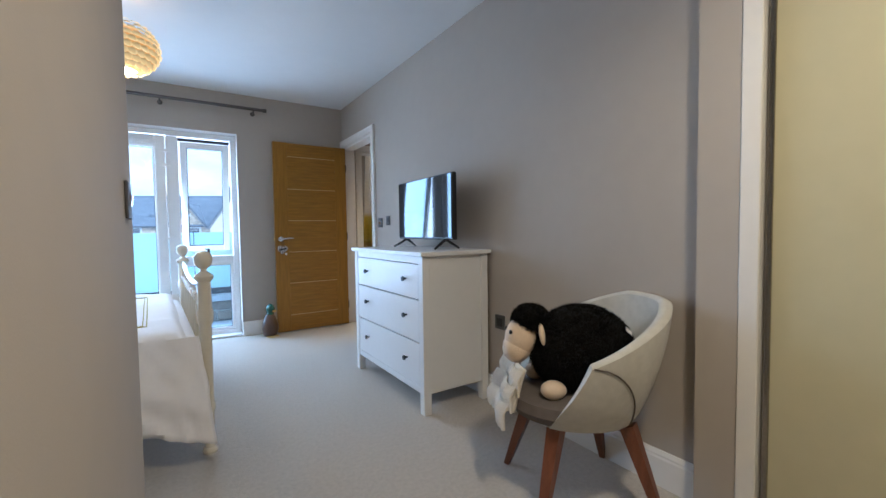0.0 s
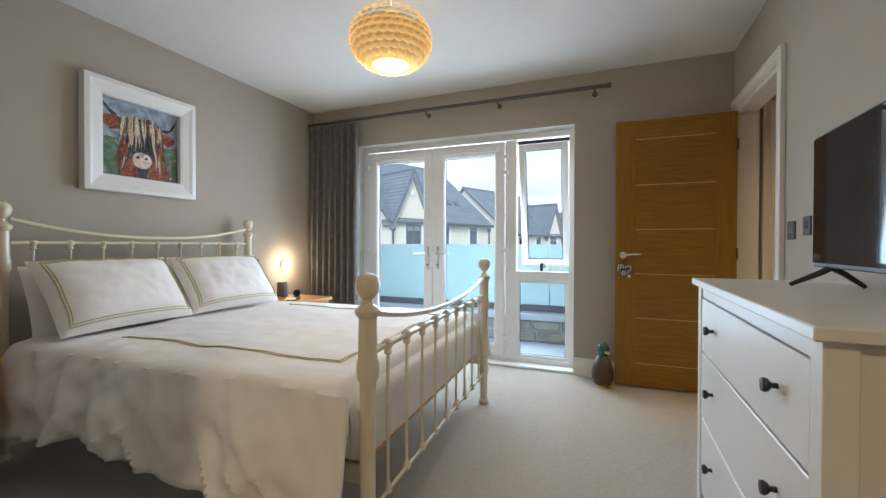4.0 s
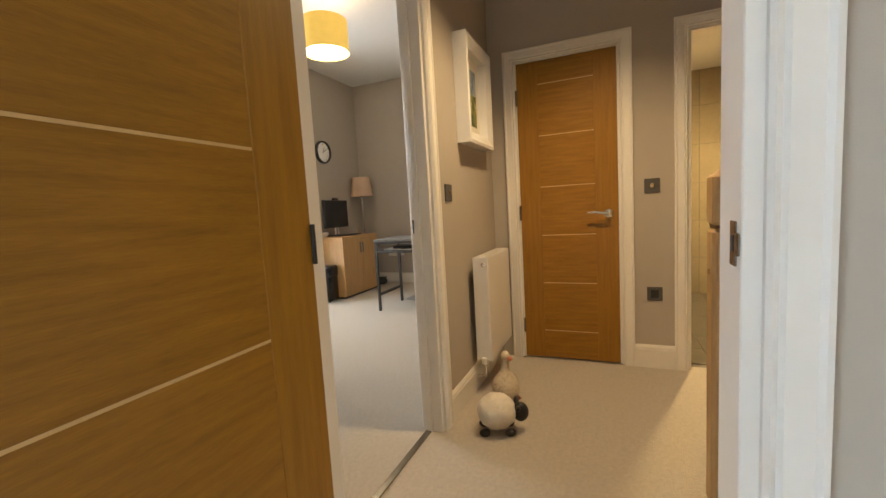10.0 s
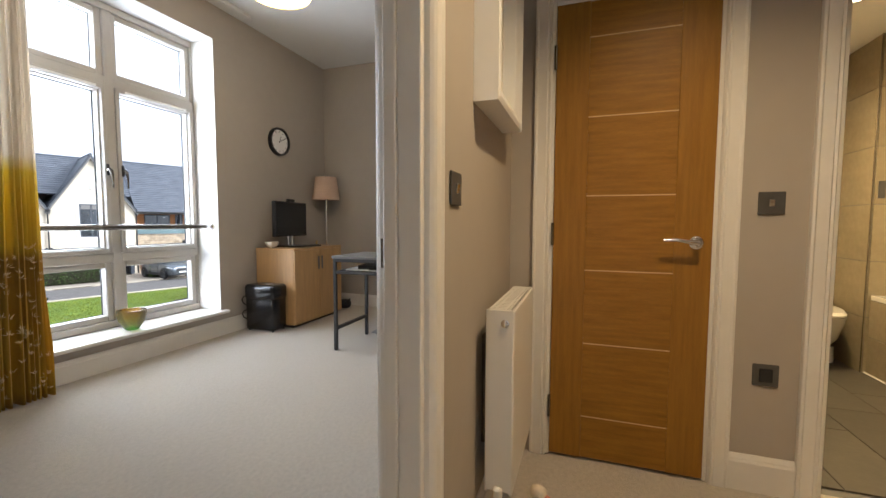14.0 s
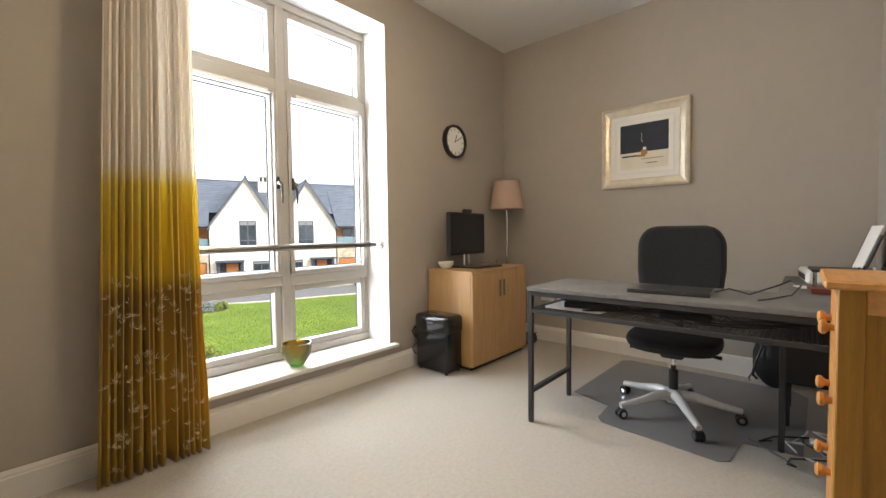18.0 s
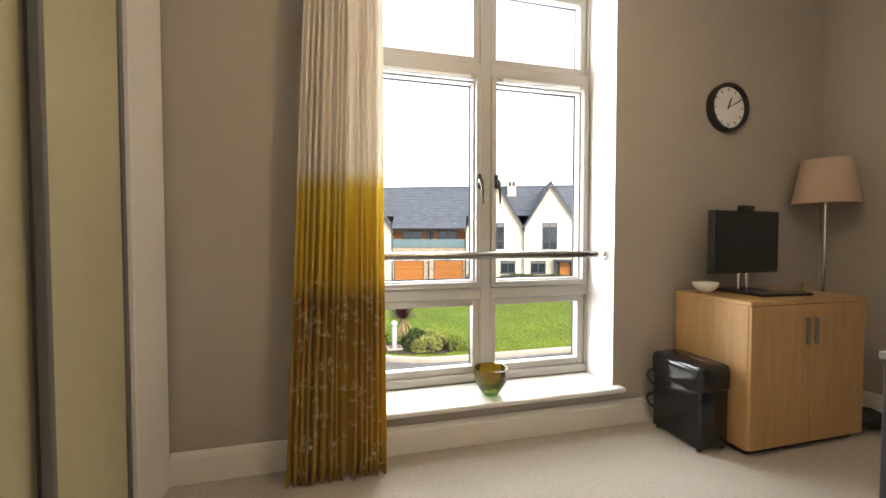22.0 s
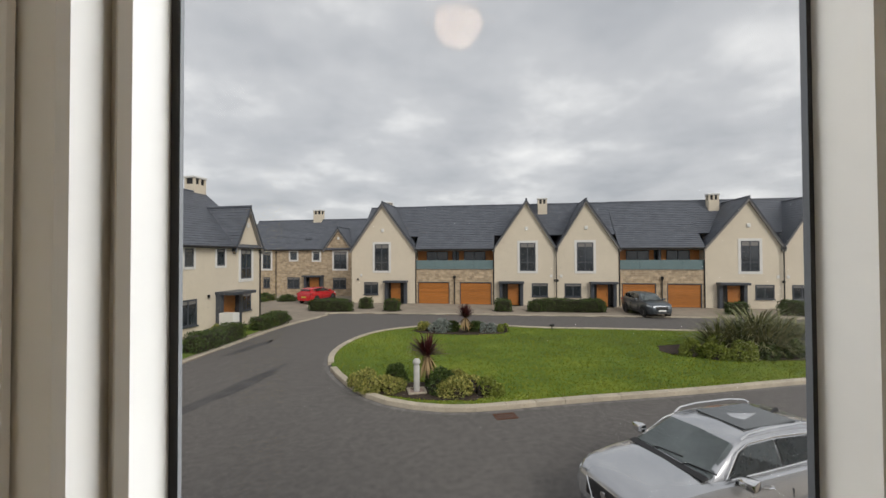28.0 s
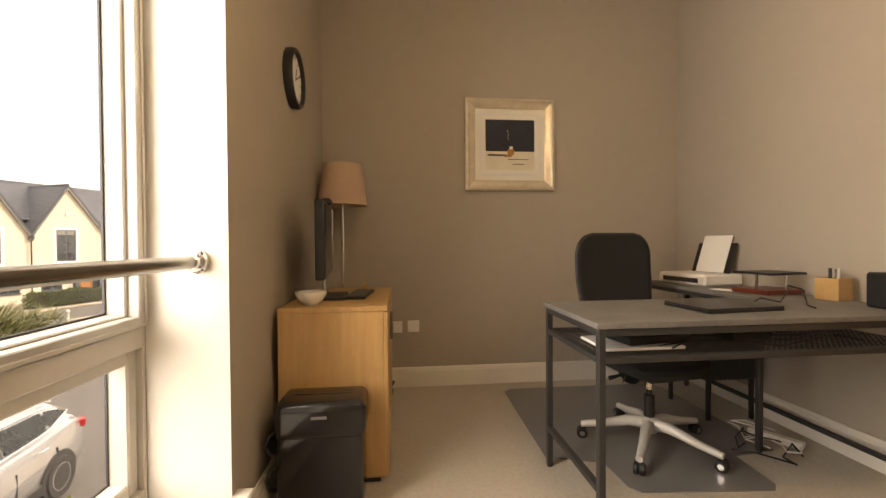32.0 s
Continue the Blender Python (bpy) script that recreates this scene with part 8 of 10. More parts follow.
CEDAR = material("cedar_boards", (0.42, 0.155, 0.030), 0.5, vary=0.20, scale=1.5, stretch=(1.5, 1.5, 14), bump=0.1, bump_scale=30, random=0.14)
SOFFIT = material("grey_soffit", (0.20, 0.19, 0.18), 0.7, vary=0.04)
BALGL = material("balcony_glass", (0.20, 0.29, 0.30), 0.12, vary=0.06, scale=1.5, spec=0.8, transmission=0.25)
KERB = material("concrete_kerb", (0.44, 0.385, 0.30), 0.9, vary=0.12, scale=2.0, bump=0.3, bump_scale=60, random=0.08)
PAVE = material("buff_block_paving", (0.30, 0.255, 0.20), 0.9, vary=0.13, scale=1.2, bump=0.3, bump_scale=25, random=0.12)
SOIL = material("dark_soil", (0.045, 0.030, 0.020), 0.98, vary=0.3, scale=4, bump=0.9, bump_scale=18)
GRASS = material("lawn_grass", (0.100, 0.165, 0.010), 0.95, vary=0.30, scale=0.5, bump=0.9, bump_scale=45, second=(0.20, 0.25, 0.022), second_at=0.5)
WET = material("worn_tarmac_patch", (0.072, 0.069, 0.068), 0.75, vary=0.25, scale=1.5, bump=0.4, bump_scale=60)


def stone_mat():
    mt = bpy.data.materials.new("coursed_rubble_stone")
    mt.use_nodes = True
    nt = mt.node_tree
    b = nt.nodes["Principled BSDF"]
    b.inputs["Roughness"].default_value = 0.92
    tc = nt.nodes.new("ShaderNodeTexCoord")
    mp = nt.nodes.new("ShaderNodeMapping")
    mp.inputs["Rotation"].default_value = (math.pi / 2, 0, 0)
    nt.links.new(tc.outputs["Object"], mp.inputs[0])
    br = nt.nodes.new("ShaderNodeTexBrick")
    br.inputs["Color1"].default_value = (0.54, 0.42, 0.28, 1)
    br.inputs["Color2"].default_value = (0.34, 0.26, 0.175, 1)
    br.inputs["Mortar"].default_value = (0.46, 0.40, 0.31, 1)
    br.inputs["Scale"].default_value = 1.0
    br.inputs["Brick Width"].default_value, br.inputs["Row Height"].default_value = 0.42, 0.17
    br.inputs["Mortar Size"].default_value = 0.012
    nt.links.new(mp.outputs[0], br.inputs["Vector"])
    nz = nt.nodes.new("ShaderNodeTexNoise")
    nz.inputs["Scale"].default_value, nz.inputs["Detail"].default_value = 3.0, 6
    nt.links.new(tc.outputs["Object"], nz.inputs["Vector"])
    mx = nt.nodes.new("ShaderNodeMix"); mx.data_type = "RGBA"; mx.blend_type = "OVERLAY"
    mx.inputs[0].default_value = 0.55
    nt.links.new(br.outputs["Color"], mx.inputs[6]); nt.links.new(nz.outputs["Fac"], mx.inputs[7])
    nt.links.new(mx.outputs[2], b.inputs["Base Color"])
    bp = nt.nodes.new("ShaderNodeBump"); bp.inputs["Strength"].default_value = 0.6; bp.inputs["Distance"].default_value = 0.02
    nt.links.new(br.outputs["Fac"], bp.inputs["Height"]); bp.invert = True
    nt.links.new(bp.outputs[0], b.inputs["Normal"])
    return mt


RUBBLE = stone_mat()


def slates(bm, e0, e1, r1, r0, step=0.24, lift=0.03):
    """Overlapping slate courses from the eave line e0-e1 up to the ridge line r0-r1."""
    e0, e1, r1, r0 = Vector(e0), Vector(e1), Vector(r1), Vector(r0)
    nrm = (e1 - e0).cross(r0 - e0).normalized()
    if nrm.z < 0:
        nrm = -nrm
    n = max(2, int(((r0 - e0).length + (r1 - e1).length) / 2 / step))
    for i in range(n):
        a, b = i / n, (i + 1) / n
        p0, p1, q0, q1 = e0.lerp(r0, a), e1.lerp(r1, a), e0.lerp(r0, b), e1.lerp(r1, b)
        v = [bm.verts.new(c) for c in (p0, p1, p1 + nrm * lift, p0 + nrm * lift, q1 + nrm * 0.004, q0 + nrm * 0.004)]
        bm.faces.new((v[0], v[1], v[2], v[3]))
        bm.faces.new((v[3], v[2], v[4], v[5]))
    return bm


def slate_roof(parent, slopes, ridges, edge=0.09):
    """Slate slopes (each four corners: eave, eave, ridge, ridge) with a dark edge board below and rounded ridge tiles."""
    bm = bmesh.new()
    under = bmesh.new()
    for s in slopes:
        slates(bm, *s)
        c = [Vector(p) for p in s]
        nrm = (c[1] - c[0]).cross(c[3] - c[0]).normalized()
        if nrm.z < 0:
            nrm = -nrm
        top = [under.verts.new(p - nrm * 0.002) for p in c]
        low = [under.verts.new(p - nrm * edge) for p in c]
        under.faces.new(top); under.faces.new(low[::-1])
        for i in range(4):
            under.faces.new((top[i], top[(i + 1) % 4], low[(i + 1) % 4], low[i]))
    r = part("roof", under, DGREY, parent, "dark grey roof edge")
    part("slates", bm, SLATE, r, "dark slate courses")
    for a, b in ridges:
        part("ridge_tiles", tube([a, b], 0.085, 8), SLATE, r)
    return r


def house_window(parent, x0, x1, z0, z1, surround=0.2, bars=2, low=0.0, mat=None):
    """A dark-framed window set in a facade on y = 0, with a pale surround, upright bars and an optional low rail."""
    s = surround
    if s:
        w = part("window", frame_rect(bmesh.new(), x0 - s, x1 + s, z0 - s, z1 + s * 0.9, s, -0.03, 0.06, 0.006), mat or SURR, parent, "white rendered window surround")
        part("frame", frame_rect(bmesh.new(), x0 + 0.001, x1 - 0.001, z0 + 0.001, z1 - 0.001, 0.08, -0.022, 0.05, 0.004), DGREY, w, "anthracite frame")
    else:
        w = part("window", frame_rect(bmesh.new(), x0, x1, z0, z1, 0.09, -0.035, 0.05, 0.006), DGREY, parent, "anthracite window frame")
        part("sill", box(x0 - 0.05, x1 + 0.05, -0.10, -0.036, z0 - 0.06, z0 + 0.015, 0.006), DGREY, w)
    for k in range(1, bars):
        x = x0 + (x1 - x0) * k / bars
        part("mullion", box(x - 0.04, x + 0.04, -0.020, 0.03, z0 + 0.08, z1 - 0.08), DGREY, w)
    if low:
        part("transom", box(x0 + 0.08, x1 - 0.08, -0.0185, 0.03, low - 0.04, low + 0.04), DGREY, w)
    part("pane", box(x0 + 0.07, x1 - 0.07, -0.0045, -0.0015, z0 + 0.07, z1 - 0.07), DARKGL, w, "dark reflecting glass")
    part("blind", box(x0 + 0.09, x1 - 0.09, -0.0056, -0.0047, z1 - 0.08 - (z1 - z0) * 0.13, z1 - 0.085), SOFFIT, w, "pale blind behind the glass")
    return w


def porch(parent, x0, x1, top, door=(0.25, 0.68), canopy=False):
    """A grey door surround with a flat canopy and a cedar door, on y = 0, from the ground up."""
    w = x1 - x0
    pc = part("porch", merge(merge(box(x0, x0 + 0.26, -0.35, -0.001, 0, top - 0.18, 0.01), box(x1 - 0.26, x1, -0.35, -0.001, 0, top - 0.18, 0.01)), box(x0 - 0.06, x1 + 0.06, -0.75 if not canopy else -1.3, -0.001, top - 0.18, top, 0.01)), DGREY, parent, "anthracite grey porch")
    dx0, dx1 = x0 + w * door[0], x0 + w * door[1]
    part("recess", box(x0 + 0.261, x1 - 0.261, -0.02, -0.002, 0.001, top - 0.181), DARKM, pc, "dark recess")
    d = part("door", box(dx0, dx1, -0.07, -0.021, 0.05, top - 0.26, 0.008), CEDAR, pc, "orange-brown timber door")
    part("handle", tube([(dx1 - 0.12, -0.09, 0.9), (dx1 - 0.12, -0.09, 1.25)], 0.02, 6), STEEL, d)
    part("doorstep", box(x0 + 0.2, x1 - 0.2, -0.9, -0.021, 0.001, 0.05, 0.01), KERB, pc, "pale stone doorstep")
    return pc


def chimney(parent, x, y, z0, z1, w=0.85, d=0.6):
    c = part("chimney", box(x - w / 2, x + w / 2, y - d / 2, y + d / 2, z0, z1 - 0.55, 0.01), RENDERC, parent, "cream rendered chimney")
    part("cap", box(x - w / 2 - 0.06, x + w / 2 + 0.06, y - d / 2 - 0.06, y + d / 2 + 0.06, z1 - 0.13, z1, 0.015), SURR, c, "pale stone cap")
    part("flue", box(x - w / 2 + 0.09, x + w / 2 - 0.09, y - d / 2 + 0.09, y + d / 2 - 0.09, z1 - 0.55, z1 - 0.13), BLACK, c, "dark flue openings")
    for sx in (-1, 0, 1):
        for sy in (-1, 1):
            part("cap_post", box(x + sx * (w / 2 - 0.07) - 0.07, x + sx * (w / 2 - 0.07) + 0.07, y + sy * (d / 2 - 0.07) - 0.068, y + sy * (d / 2 - 0.07) + 0.068, z1 - 0.55, z1 - 0.131), RENDERC, c)


def downpipe(parent, x, z0, z1, y=-0.07):
    p = part("downpipe", tube([(x, y, z0), (x, y, z1)], 0.045, 8), BLACK, parent, "black downpipe")
    part("hopper", box(x - 0.10, x + 0.10, y - 0.07, y + 0.06, z1 - 0.02, z1 + 0.2, 0.01), BLACK, p)


def gable_block(h, x0, x1, xa, ze, za, depth, wall_mat, front=0.22):
    """A gabled body with its front on y = 0: wall, pale barge soffit and two slate slopes."""
    sl0, sl1 = (za - ze) / (xa - x0), (za - ze) / (x1 - xa)
    part("wall", prism([(x0, 0), (x1, 0), (x1, ze), (xa, za - 0.12), (x0, ze)], 0, depth, "y"), wall_mat, h)
    o = 0.18
    a, b = (x0 - o, ze - o * sl0), (x1 + o, ze - o * sl1)
    r = slate_roof(h, [((a[0], -front, a[1]), (a[0], depth, a[1]), (xa, depth, za), (xa, -front, za)),
                       ((b[0], -front, b[1]), (b[0], depth, b[1]), (xa, depth, za), (xa, -front, za))],
                   [((xa, -front - 0.02, za + 0.02), (xa, depth, za + 0.02))])
    for (p, q) in ((a, (xa, za)), (b, (xa, za))):
        d = Vector((q[0] - p[0], 0, q[1] - p[1])).normalized()
        part("barge_board", prism([(p[0], p[1] - 0.10), (q[0], q[1] - 0.14), (q[0], q[1] - 0.34), (p[0] + d.x * 0.12, p[1] - 0.24)], -front + 0.02, -0.0005, "y"), SOFFIT, r, "grey timber barge board")


ROW_T = (3.93, 40.86, GZ, 0, 0, math.degrees(math.atan2(-0.357, 0.934)))


def row_house(xa, left, right, ze_l, za, mirror, chim, pipe=None):
    """One cream gabled house of the terrace; xa is the ridge line along the row."""
    h = thing("gabled_house", "cream rendered gabled terraced house with slate roof", "house", pose(*ROW_T), "houses of the terrace")
    s = -1 if mirror else 1
    gable_block(h, xa - left, xa + right, xa, ze_l + 3.1, za + 3.1, 6.0, RENDERC)

    def X(a, b):
        return tuple(sorted((xa + s * a, xa + s * b)))
    u0, u1 = X(-0.76, 0.58)
    house_window(h, u0, u1, 3.0, 5.45, 0.2, 2, 3.75)
    l0, l1 = X(-1.78, -0.42)
    house_window(h, l0, l1, 0.80, 1.95, 0, 2)
    d0, d1 = X(0.30, 2.34)
    porch(h, d0, d1, 2.12, (0.25, 0.68) if not mirror else (0.36, 0.80))
    part("alarm_box", box(xa - 0.14, xa + 0.14, -0.08, -0.001, 6.52, 6.84, 0.03), SURR, h, "white alarm box")
    part("wall_lamp", moved(lathe([(0.05, 0), (0.07, 0.05), (0.07, 0.18), (0.03, 0.2)], 10), pose(xa - s * 2.35, -0.09, 2.1)), BLACK, h, "small black wall lamp")
    part("gas_box", box(*X(-2.15, -1.95), -0.05, -0.001, 2.45, 2.7, 0.01), SURR, h, "small pale vent cover")
    if chim:
        chimney(h, xa + chim, 3.6, 7.6, 9.75)
    if pipe is not None:
        downpipe(h, pipe, 0.0, ze_l + 2.75, -0.16)
    return h


row_house(0.0, 2.99, 3.08, 2.0, 6.18, False, -0.62)
row_house(12.95, 2.78, 2.47, 2.05, 6.1, True, 1.62, 15.43)
row_house(17.9, 2.43, 2.6, 2.05, 6.0, False, 0)
row_house(30.3, 3.2, 2.42, 2.0, 5.85, True, -1.0, 32.7)
row_house(35.1, 2.36, 2.9, 2.0, 5.85, False, 0)
row_house(47.6, 3.0, 2.45, 2.0, 5.85, True, 1.6, 50.1)
row_house(52.4, 2.4, 2.6, 2.0, 5.85, False, 0)


def garage_wing(x0, x1):
    """Two garages with a glazed balcony above them and the main slate roof over both."""
    g = thing("garage_wing", "stone garage wing with cedar doors below a glass balcony", "garage", pose(*ROW_T), "garages of the terrace")
    w = x1 - x0
    g0, g1, g2, g3 = x0 + 0.2, x0 + 0.2 + w * 0.41, x1 - 0.22 - w * 0.40, x1 - 0.22
    part("wall", slab("y", 0.02, 0.35, x0, x1, 0.0, 3.13, [(g0, g1, 0.0, 2.0), (g2, g3, 0.0, 2.0)]), RUBBLE, g, "coursed rubble stone wall")
    for a, b in ((g0, g1), (g2, g3)):
        gd = part("garage_door", frame_rect(bmesh.new(), a, b, 0.0, 2.0, (0.07, 0.07, 0.05, 0.08), 0.03, 0.2, 0.005), DGREY, g, "dark door frame")
        n = 10
        for k in range(n):
            z0 = 0.05 + k * 1.86 / n
            part("board", box(a + 0.072, b - 0.072, 0.10, 0.15, z0 + 0.006, z0 + 1.86 / n - 0.006, 0.006), CEDAR, gd)
        part("backing", box(a + 0.071, b - 0.071, 0.16, 0.19, 0.051, 1.919), BLACK, gd, "dark joints")
    part("balcony_floor", box(x0, x1, 0.351, 1.1, 2.95, 3.12), SOFFIT, g)
    part("coping", box(x0, x1, -0.04, 0.36, 3.131, 3.17, 0.006), SOFFIT, g, "grey metal coping")
    for k in range(4):
        a = x0 + 0.03 + k * (w - 0.06) / 4
        p = part("glass_panel", box(a + 0.01, a + (w - 0.06) / 4 - 0.01, 0.06, 0.075, 3.171, 3.94), BALGL, g, "blue-green balcony glass")
    # set-back upper storey: cedar boards, dark glazing
    back = part("upper_wall", box(x0, x1, 0.95, 1.15, 3.121, 4.9), CEDAR, g, "cedar clad upper wall")
    for a, b in ((0.12, 0.40), (0.46, 0.545), (0.61, 0.885)):
        fr = part("glazed_door", frame_rect(bmesh.new(), x0 + w * a, x0 + w * b, 3.15, 4.74, 0.09, 0.86, 0.945, 0.005), DGREY, g, "dark framed glazed doors")
        part("pane", box(x0 + w * a + 0.09, x0 + w * b - 0.09, 0.90, 0.91, 3.24, 4.65), DARKGL, fr)
        if b - a > 0.2:
            xm = x0 + w * (a + b) / 2
            part("mullion", box(xm - 0.05, xm + 0.05, 0.862, 0.943, 3.24, 4.65), DGREY, fr)
    part("divider", box(x0 + w * 0.5 - 0.06, x0 + w * 0.5 + 0.06, 0.37, 0.85, 3.121, 4.77), DGREY, g, "balcony divider")
    part("soffit", box(x0, x1, -0.05, 0.94, 4.78, 4.86), SOFFIT, g)
    part("gutter", tube([(x0, -0.24, 4.92), (x1, -0.24, 4.92)], 0.06, 8), BLACK, g, "black gutter")
    slate_roof(g, [((x0 - 3.4, -0.2, 4.93), (x1 + 3.4, -0.2, 4.93), (x1 + 3.4, 4.4, 9.28), (x0 - 3.4, 4.4, 9.28)),
                   ((x0 - 3.4, 9.0, 4.93), (x1 + 3.4, 9.0, 4.93), (x1 + 3.4, 4.4, 9.28), (x0 - 3.4, 4.4, 9.28))] if False else
               [((x0, -0.2, 4.93), (x1, -0.2, 4.93), (x1, 4.4, 9.28), (x0, 4.4, 9.28)),
                ((x0, 9.0, 4.93), (x1, 9.0, 4.93), (x1, 4.4, 9.28), (x0, 4.4, 9.28))],
               [((x0, 4.4, 9.30), (x1, 4.4, 9.30))])
    xm = x0 + w * 0.505
    pl = part("wall_lamp", moved(lathe([(0.04, 0), (0.11, 0.10), (0.13, 0.28), (0.06, 0.34)], 10), pose(xm, -0.10, 2.25)), BLACK, g, "black lantern")
    part("bracket", tube([(xm, -0.06, 0.0), (xm, -0.06, 2.3)], 0.05, 8), BLACK, pl, "black downpipe below the lantern")
    for x in (x0 + 0.03, x1 - 0.03):
        downpipe(g, x, 0.0, 4.7, -0.03)
    return g


garage_wing(3.10, 10.15)
garage_wing(20.52, 27.08)
garage_wing(38.05, 44.58)


def link_roof(x0, x1, label):
    """The main roof where it runs on behind the gables."""
    t = thing("main_roof", label, "roof", pose(*ROW_T))
    slate_roof(t, [((x0, 1.2, 6.16), (x1, 1.2, 6.16), (x1, 4.4, 9.26), (x0, 4.4, 9.26)), ((x0, 9.0, 4.93), (x1, 9.0, 4.93), (x1, 4.4, 9.26), (x0, 4.4, 9.26))],
               [((x0, 4.4, 9.28), (x1, 4.4, 9.28))])
    part("wall", box(x0 + 0.1, x1 - 0.1, 5.0, 8.9, 0, 4.9), RENDERC, t, "cream rendered rear wall")


link_roof(-2.6, 3.09, "dark slate main roof behind a cream gable")
link_roof(10.16, 20.51, "dark slate main roof behind two cream gables")
link_roof(27.09, 38.04, "dark slate main roof behind two cream gables")
link_roof(44.59, 55.0, "dark slate main roof behind two cream gables")


def side_house(m, label, wall_mat, length, ze, zr, gable, chim, depth=9.0, vents=(1.6, 2.1), group=""):
    """A two-storey house: eaves along y = 0, a small cross gable (x0, x1, apex z), a ridge behind."""
    h = thing("house", label, "house", pose(*m), group)
    part("wall", prism([(0, 0), (depth, 0), (depth, ze - 0.02), (depth / 2, zr - 0.2), (0, ze - 0.02)], 0, length, "x"), wall_mat, h)
    sl = (zr - ze) / (depth / 2)
    slate_roof(h, [((-0.2, -0.25, ze - 0.25 * sl), (length + 0.2, -0.25, ze - 0.25 * sl), (length + 0.2, depth / 2, zr), (-0.2, depth / 2, zr)),
                   ((-0.2, depth + 0.25, ze - 0.25 * sl), (length + 0.2, depth + 0.25, ze - 0.25 * sl), (length + 0.2, depth / 2, zr), (-0.2, depth / 2, zr))],
               [((-0.2, depth / 2, zr + 0.02), (length + 0.2, depth / 2, zr + 0.02))])
    x0, x1, za = gable
    ga, gb_x = (-0.2, x0 - 0.2) if x0 > length / 3 else (x1 + 0.2, length + 0.2)
    part("gutter", tube([(ga, -0.32, ze - 0.25 * sl + 0.02), (gb_x, -0.32, ze - 0.25 * sl + 0.02)], 0.06, 8), BLACK, h, "black gutter")
    xa = (x0 + x1) / 2
    gb2 = part("gable_wall", prism([(x0, ze - 0.3), (x1, ze - 0.3), (x1, ze), (xa, za - 0.12), (x0, ze)], -0.012, (za - ze) / sl, "y"), wall_mat, h)
    o, s2, yb = 0.2, (za - ze) / (xa - x0), (za - ze) / sl + 0.2
    for xe in (x0 - o, x1 + o):
        sgn = slate_roof(h, [((xe, -0.26, ze - o * s2), (xe, yb * 0.15, ze - o * s2), (xa, yb, za), (xa, -0.26, za))], [((xa, -0.28, za + 0.02), (xa, yb, za + 0.02))] if xe < xa else [])
        part("barge_board", prism([(xe, ze - o * s2 - 0.08), (xa, za - 0.12), (xa, za - 0.34), (xe + (0.13 if xe < xa else -0.13), ze - o * s2 - 0.2)], -0.24, -0.0125, "y"), SOFFIT, sgn, "grey timber barge board")
    part("alarm_box", box(xa - 0.12, xa + 0.12, -0.09, -0.013, za - 1.35, za - 1.05, 0.03), SURR, h, "white alarm box")
    if chim:
        chimney(h, chim[0], depth / 2 + chim[2], zr - 0.6, chim[1], 1.05, 0.8)
    for x in vents:
        y = depth / 2 * 0.3
        part("roof_vent", moved(box(-0.13, 0.13, -0.16, 0.14, 0.03, 0.16, 0.03), pose(x, y, ze + y * sl, math.degrees(math.atan(sl)), 0, 0)), DGREY, h, "small roof vent")
    return h


LROT = math.degrees(math.atan2(6.8, 2.9))


def white_side(m, label, flip=False):
    """A white house of the side road; flip puts the cross gable at the other end."""
    W7 = 7.35

    def fx(a, b):
        return (W7 - b, W7 - a) if flip else (a, b)
    h = side_house(m, label, RENDERC, W7, 5.1, 8.75, fx(4.85, 7.3) + (7.55,), (0.35 if flip else 7.0, 9.85, 0.3), 9.0, (5.2, 5.8) if flip else (0.9, 1.6), "white houses along the side road")
    if flip:
        for a, b, z0, z1, lo in ((1.13, 1.74, 3.80, 4.80, 0), (3.43, 4.06, 3.81, 4.82, 0), (5.45, 6.45, 2.94, 4.83, 3.6)):
            house_window(h, *fx(a, b), z0, z1, 0.14, 2 if lo else 1, lo)
        downpipe(h, 0.08, 0.0, 4.5)
        downpipe(h, 7.28, 0.0, 4.6)
        return h
    house_window(h, 1.13, 1.74, 3.80, 4.80, 0.14, 1)
    house_window(h, 3.43, 4.06, 3.81, 4.82, 0.14, 1)
    house_window(h, 5.45, 6.45, 2.94, 4.83, 0.2, 2, 3.6)
    house_window(h, 0.79, 1.98, 0.63, 2.05, 0, 2)
    house_window(h, 5.55, 6.42, 0.9, 2.05, 0, 2)
    porch(h, 3.35, 5.15, 2.3, (0.3, 0.9), True)
    downpipe(h, 0.08, 0.0, 4.5)
    downpipe(h, 7.28, 0.0, 4.6)
    part("wall_lamp", moved(lathe([(0.05, 0), (0.07, 0.05), (0.07, 0.18), (0.03, 0.2)], 10), pose(2.75, -0.09, 2.0)), BLACK, h, "small black wall lamp")
    part("vent_cover", box(0.6, 0.74, -0.03, -0.001, 2.45, 2.6, 0.01), SURR, h)
    part("notice_box", box(3.2, 3.75, -1.28, -0.36, 0.35, 1.1, 0.02), SURR, h, "white storage box by the porch")
    return h


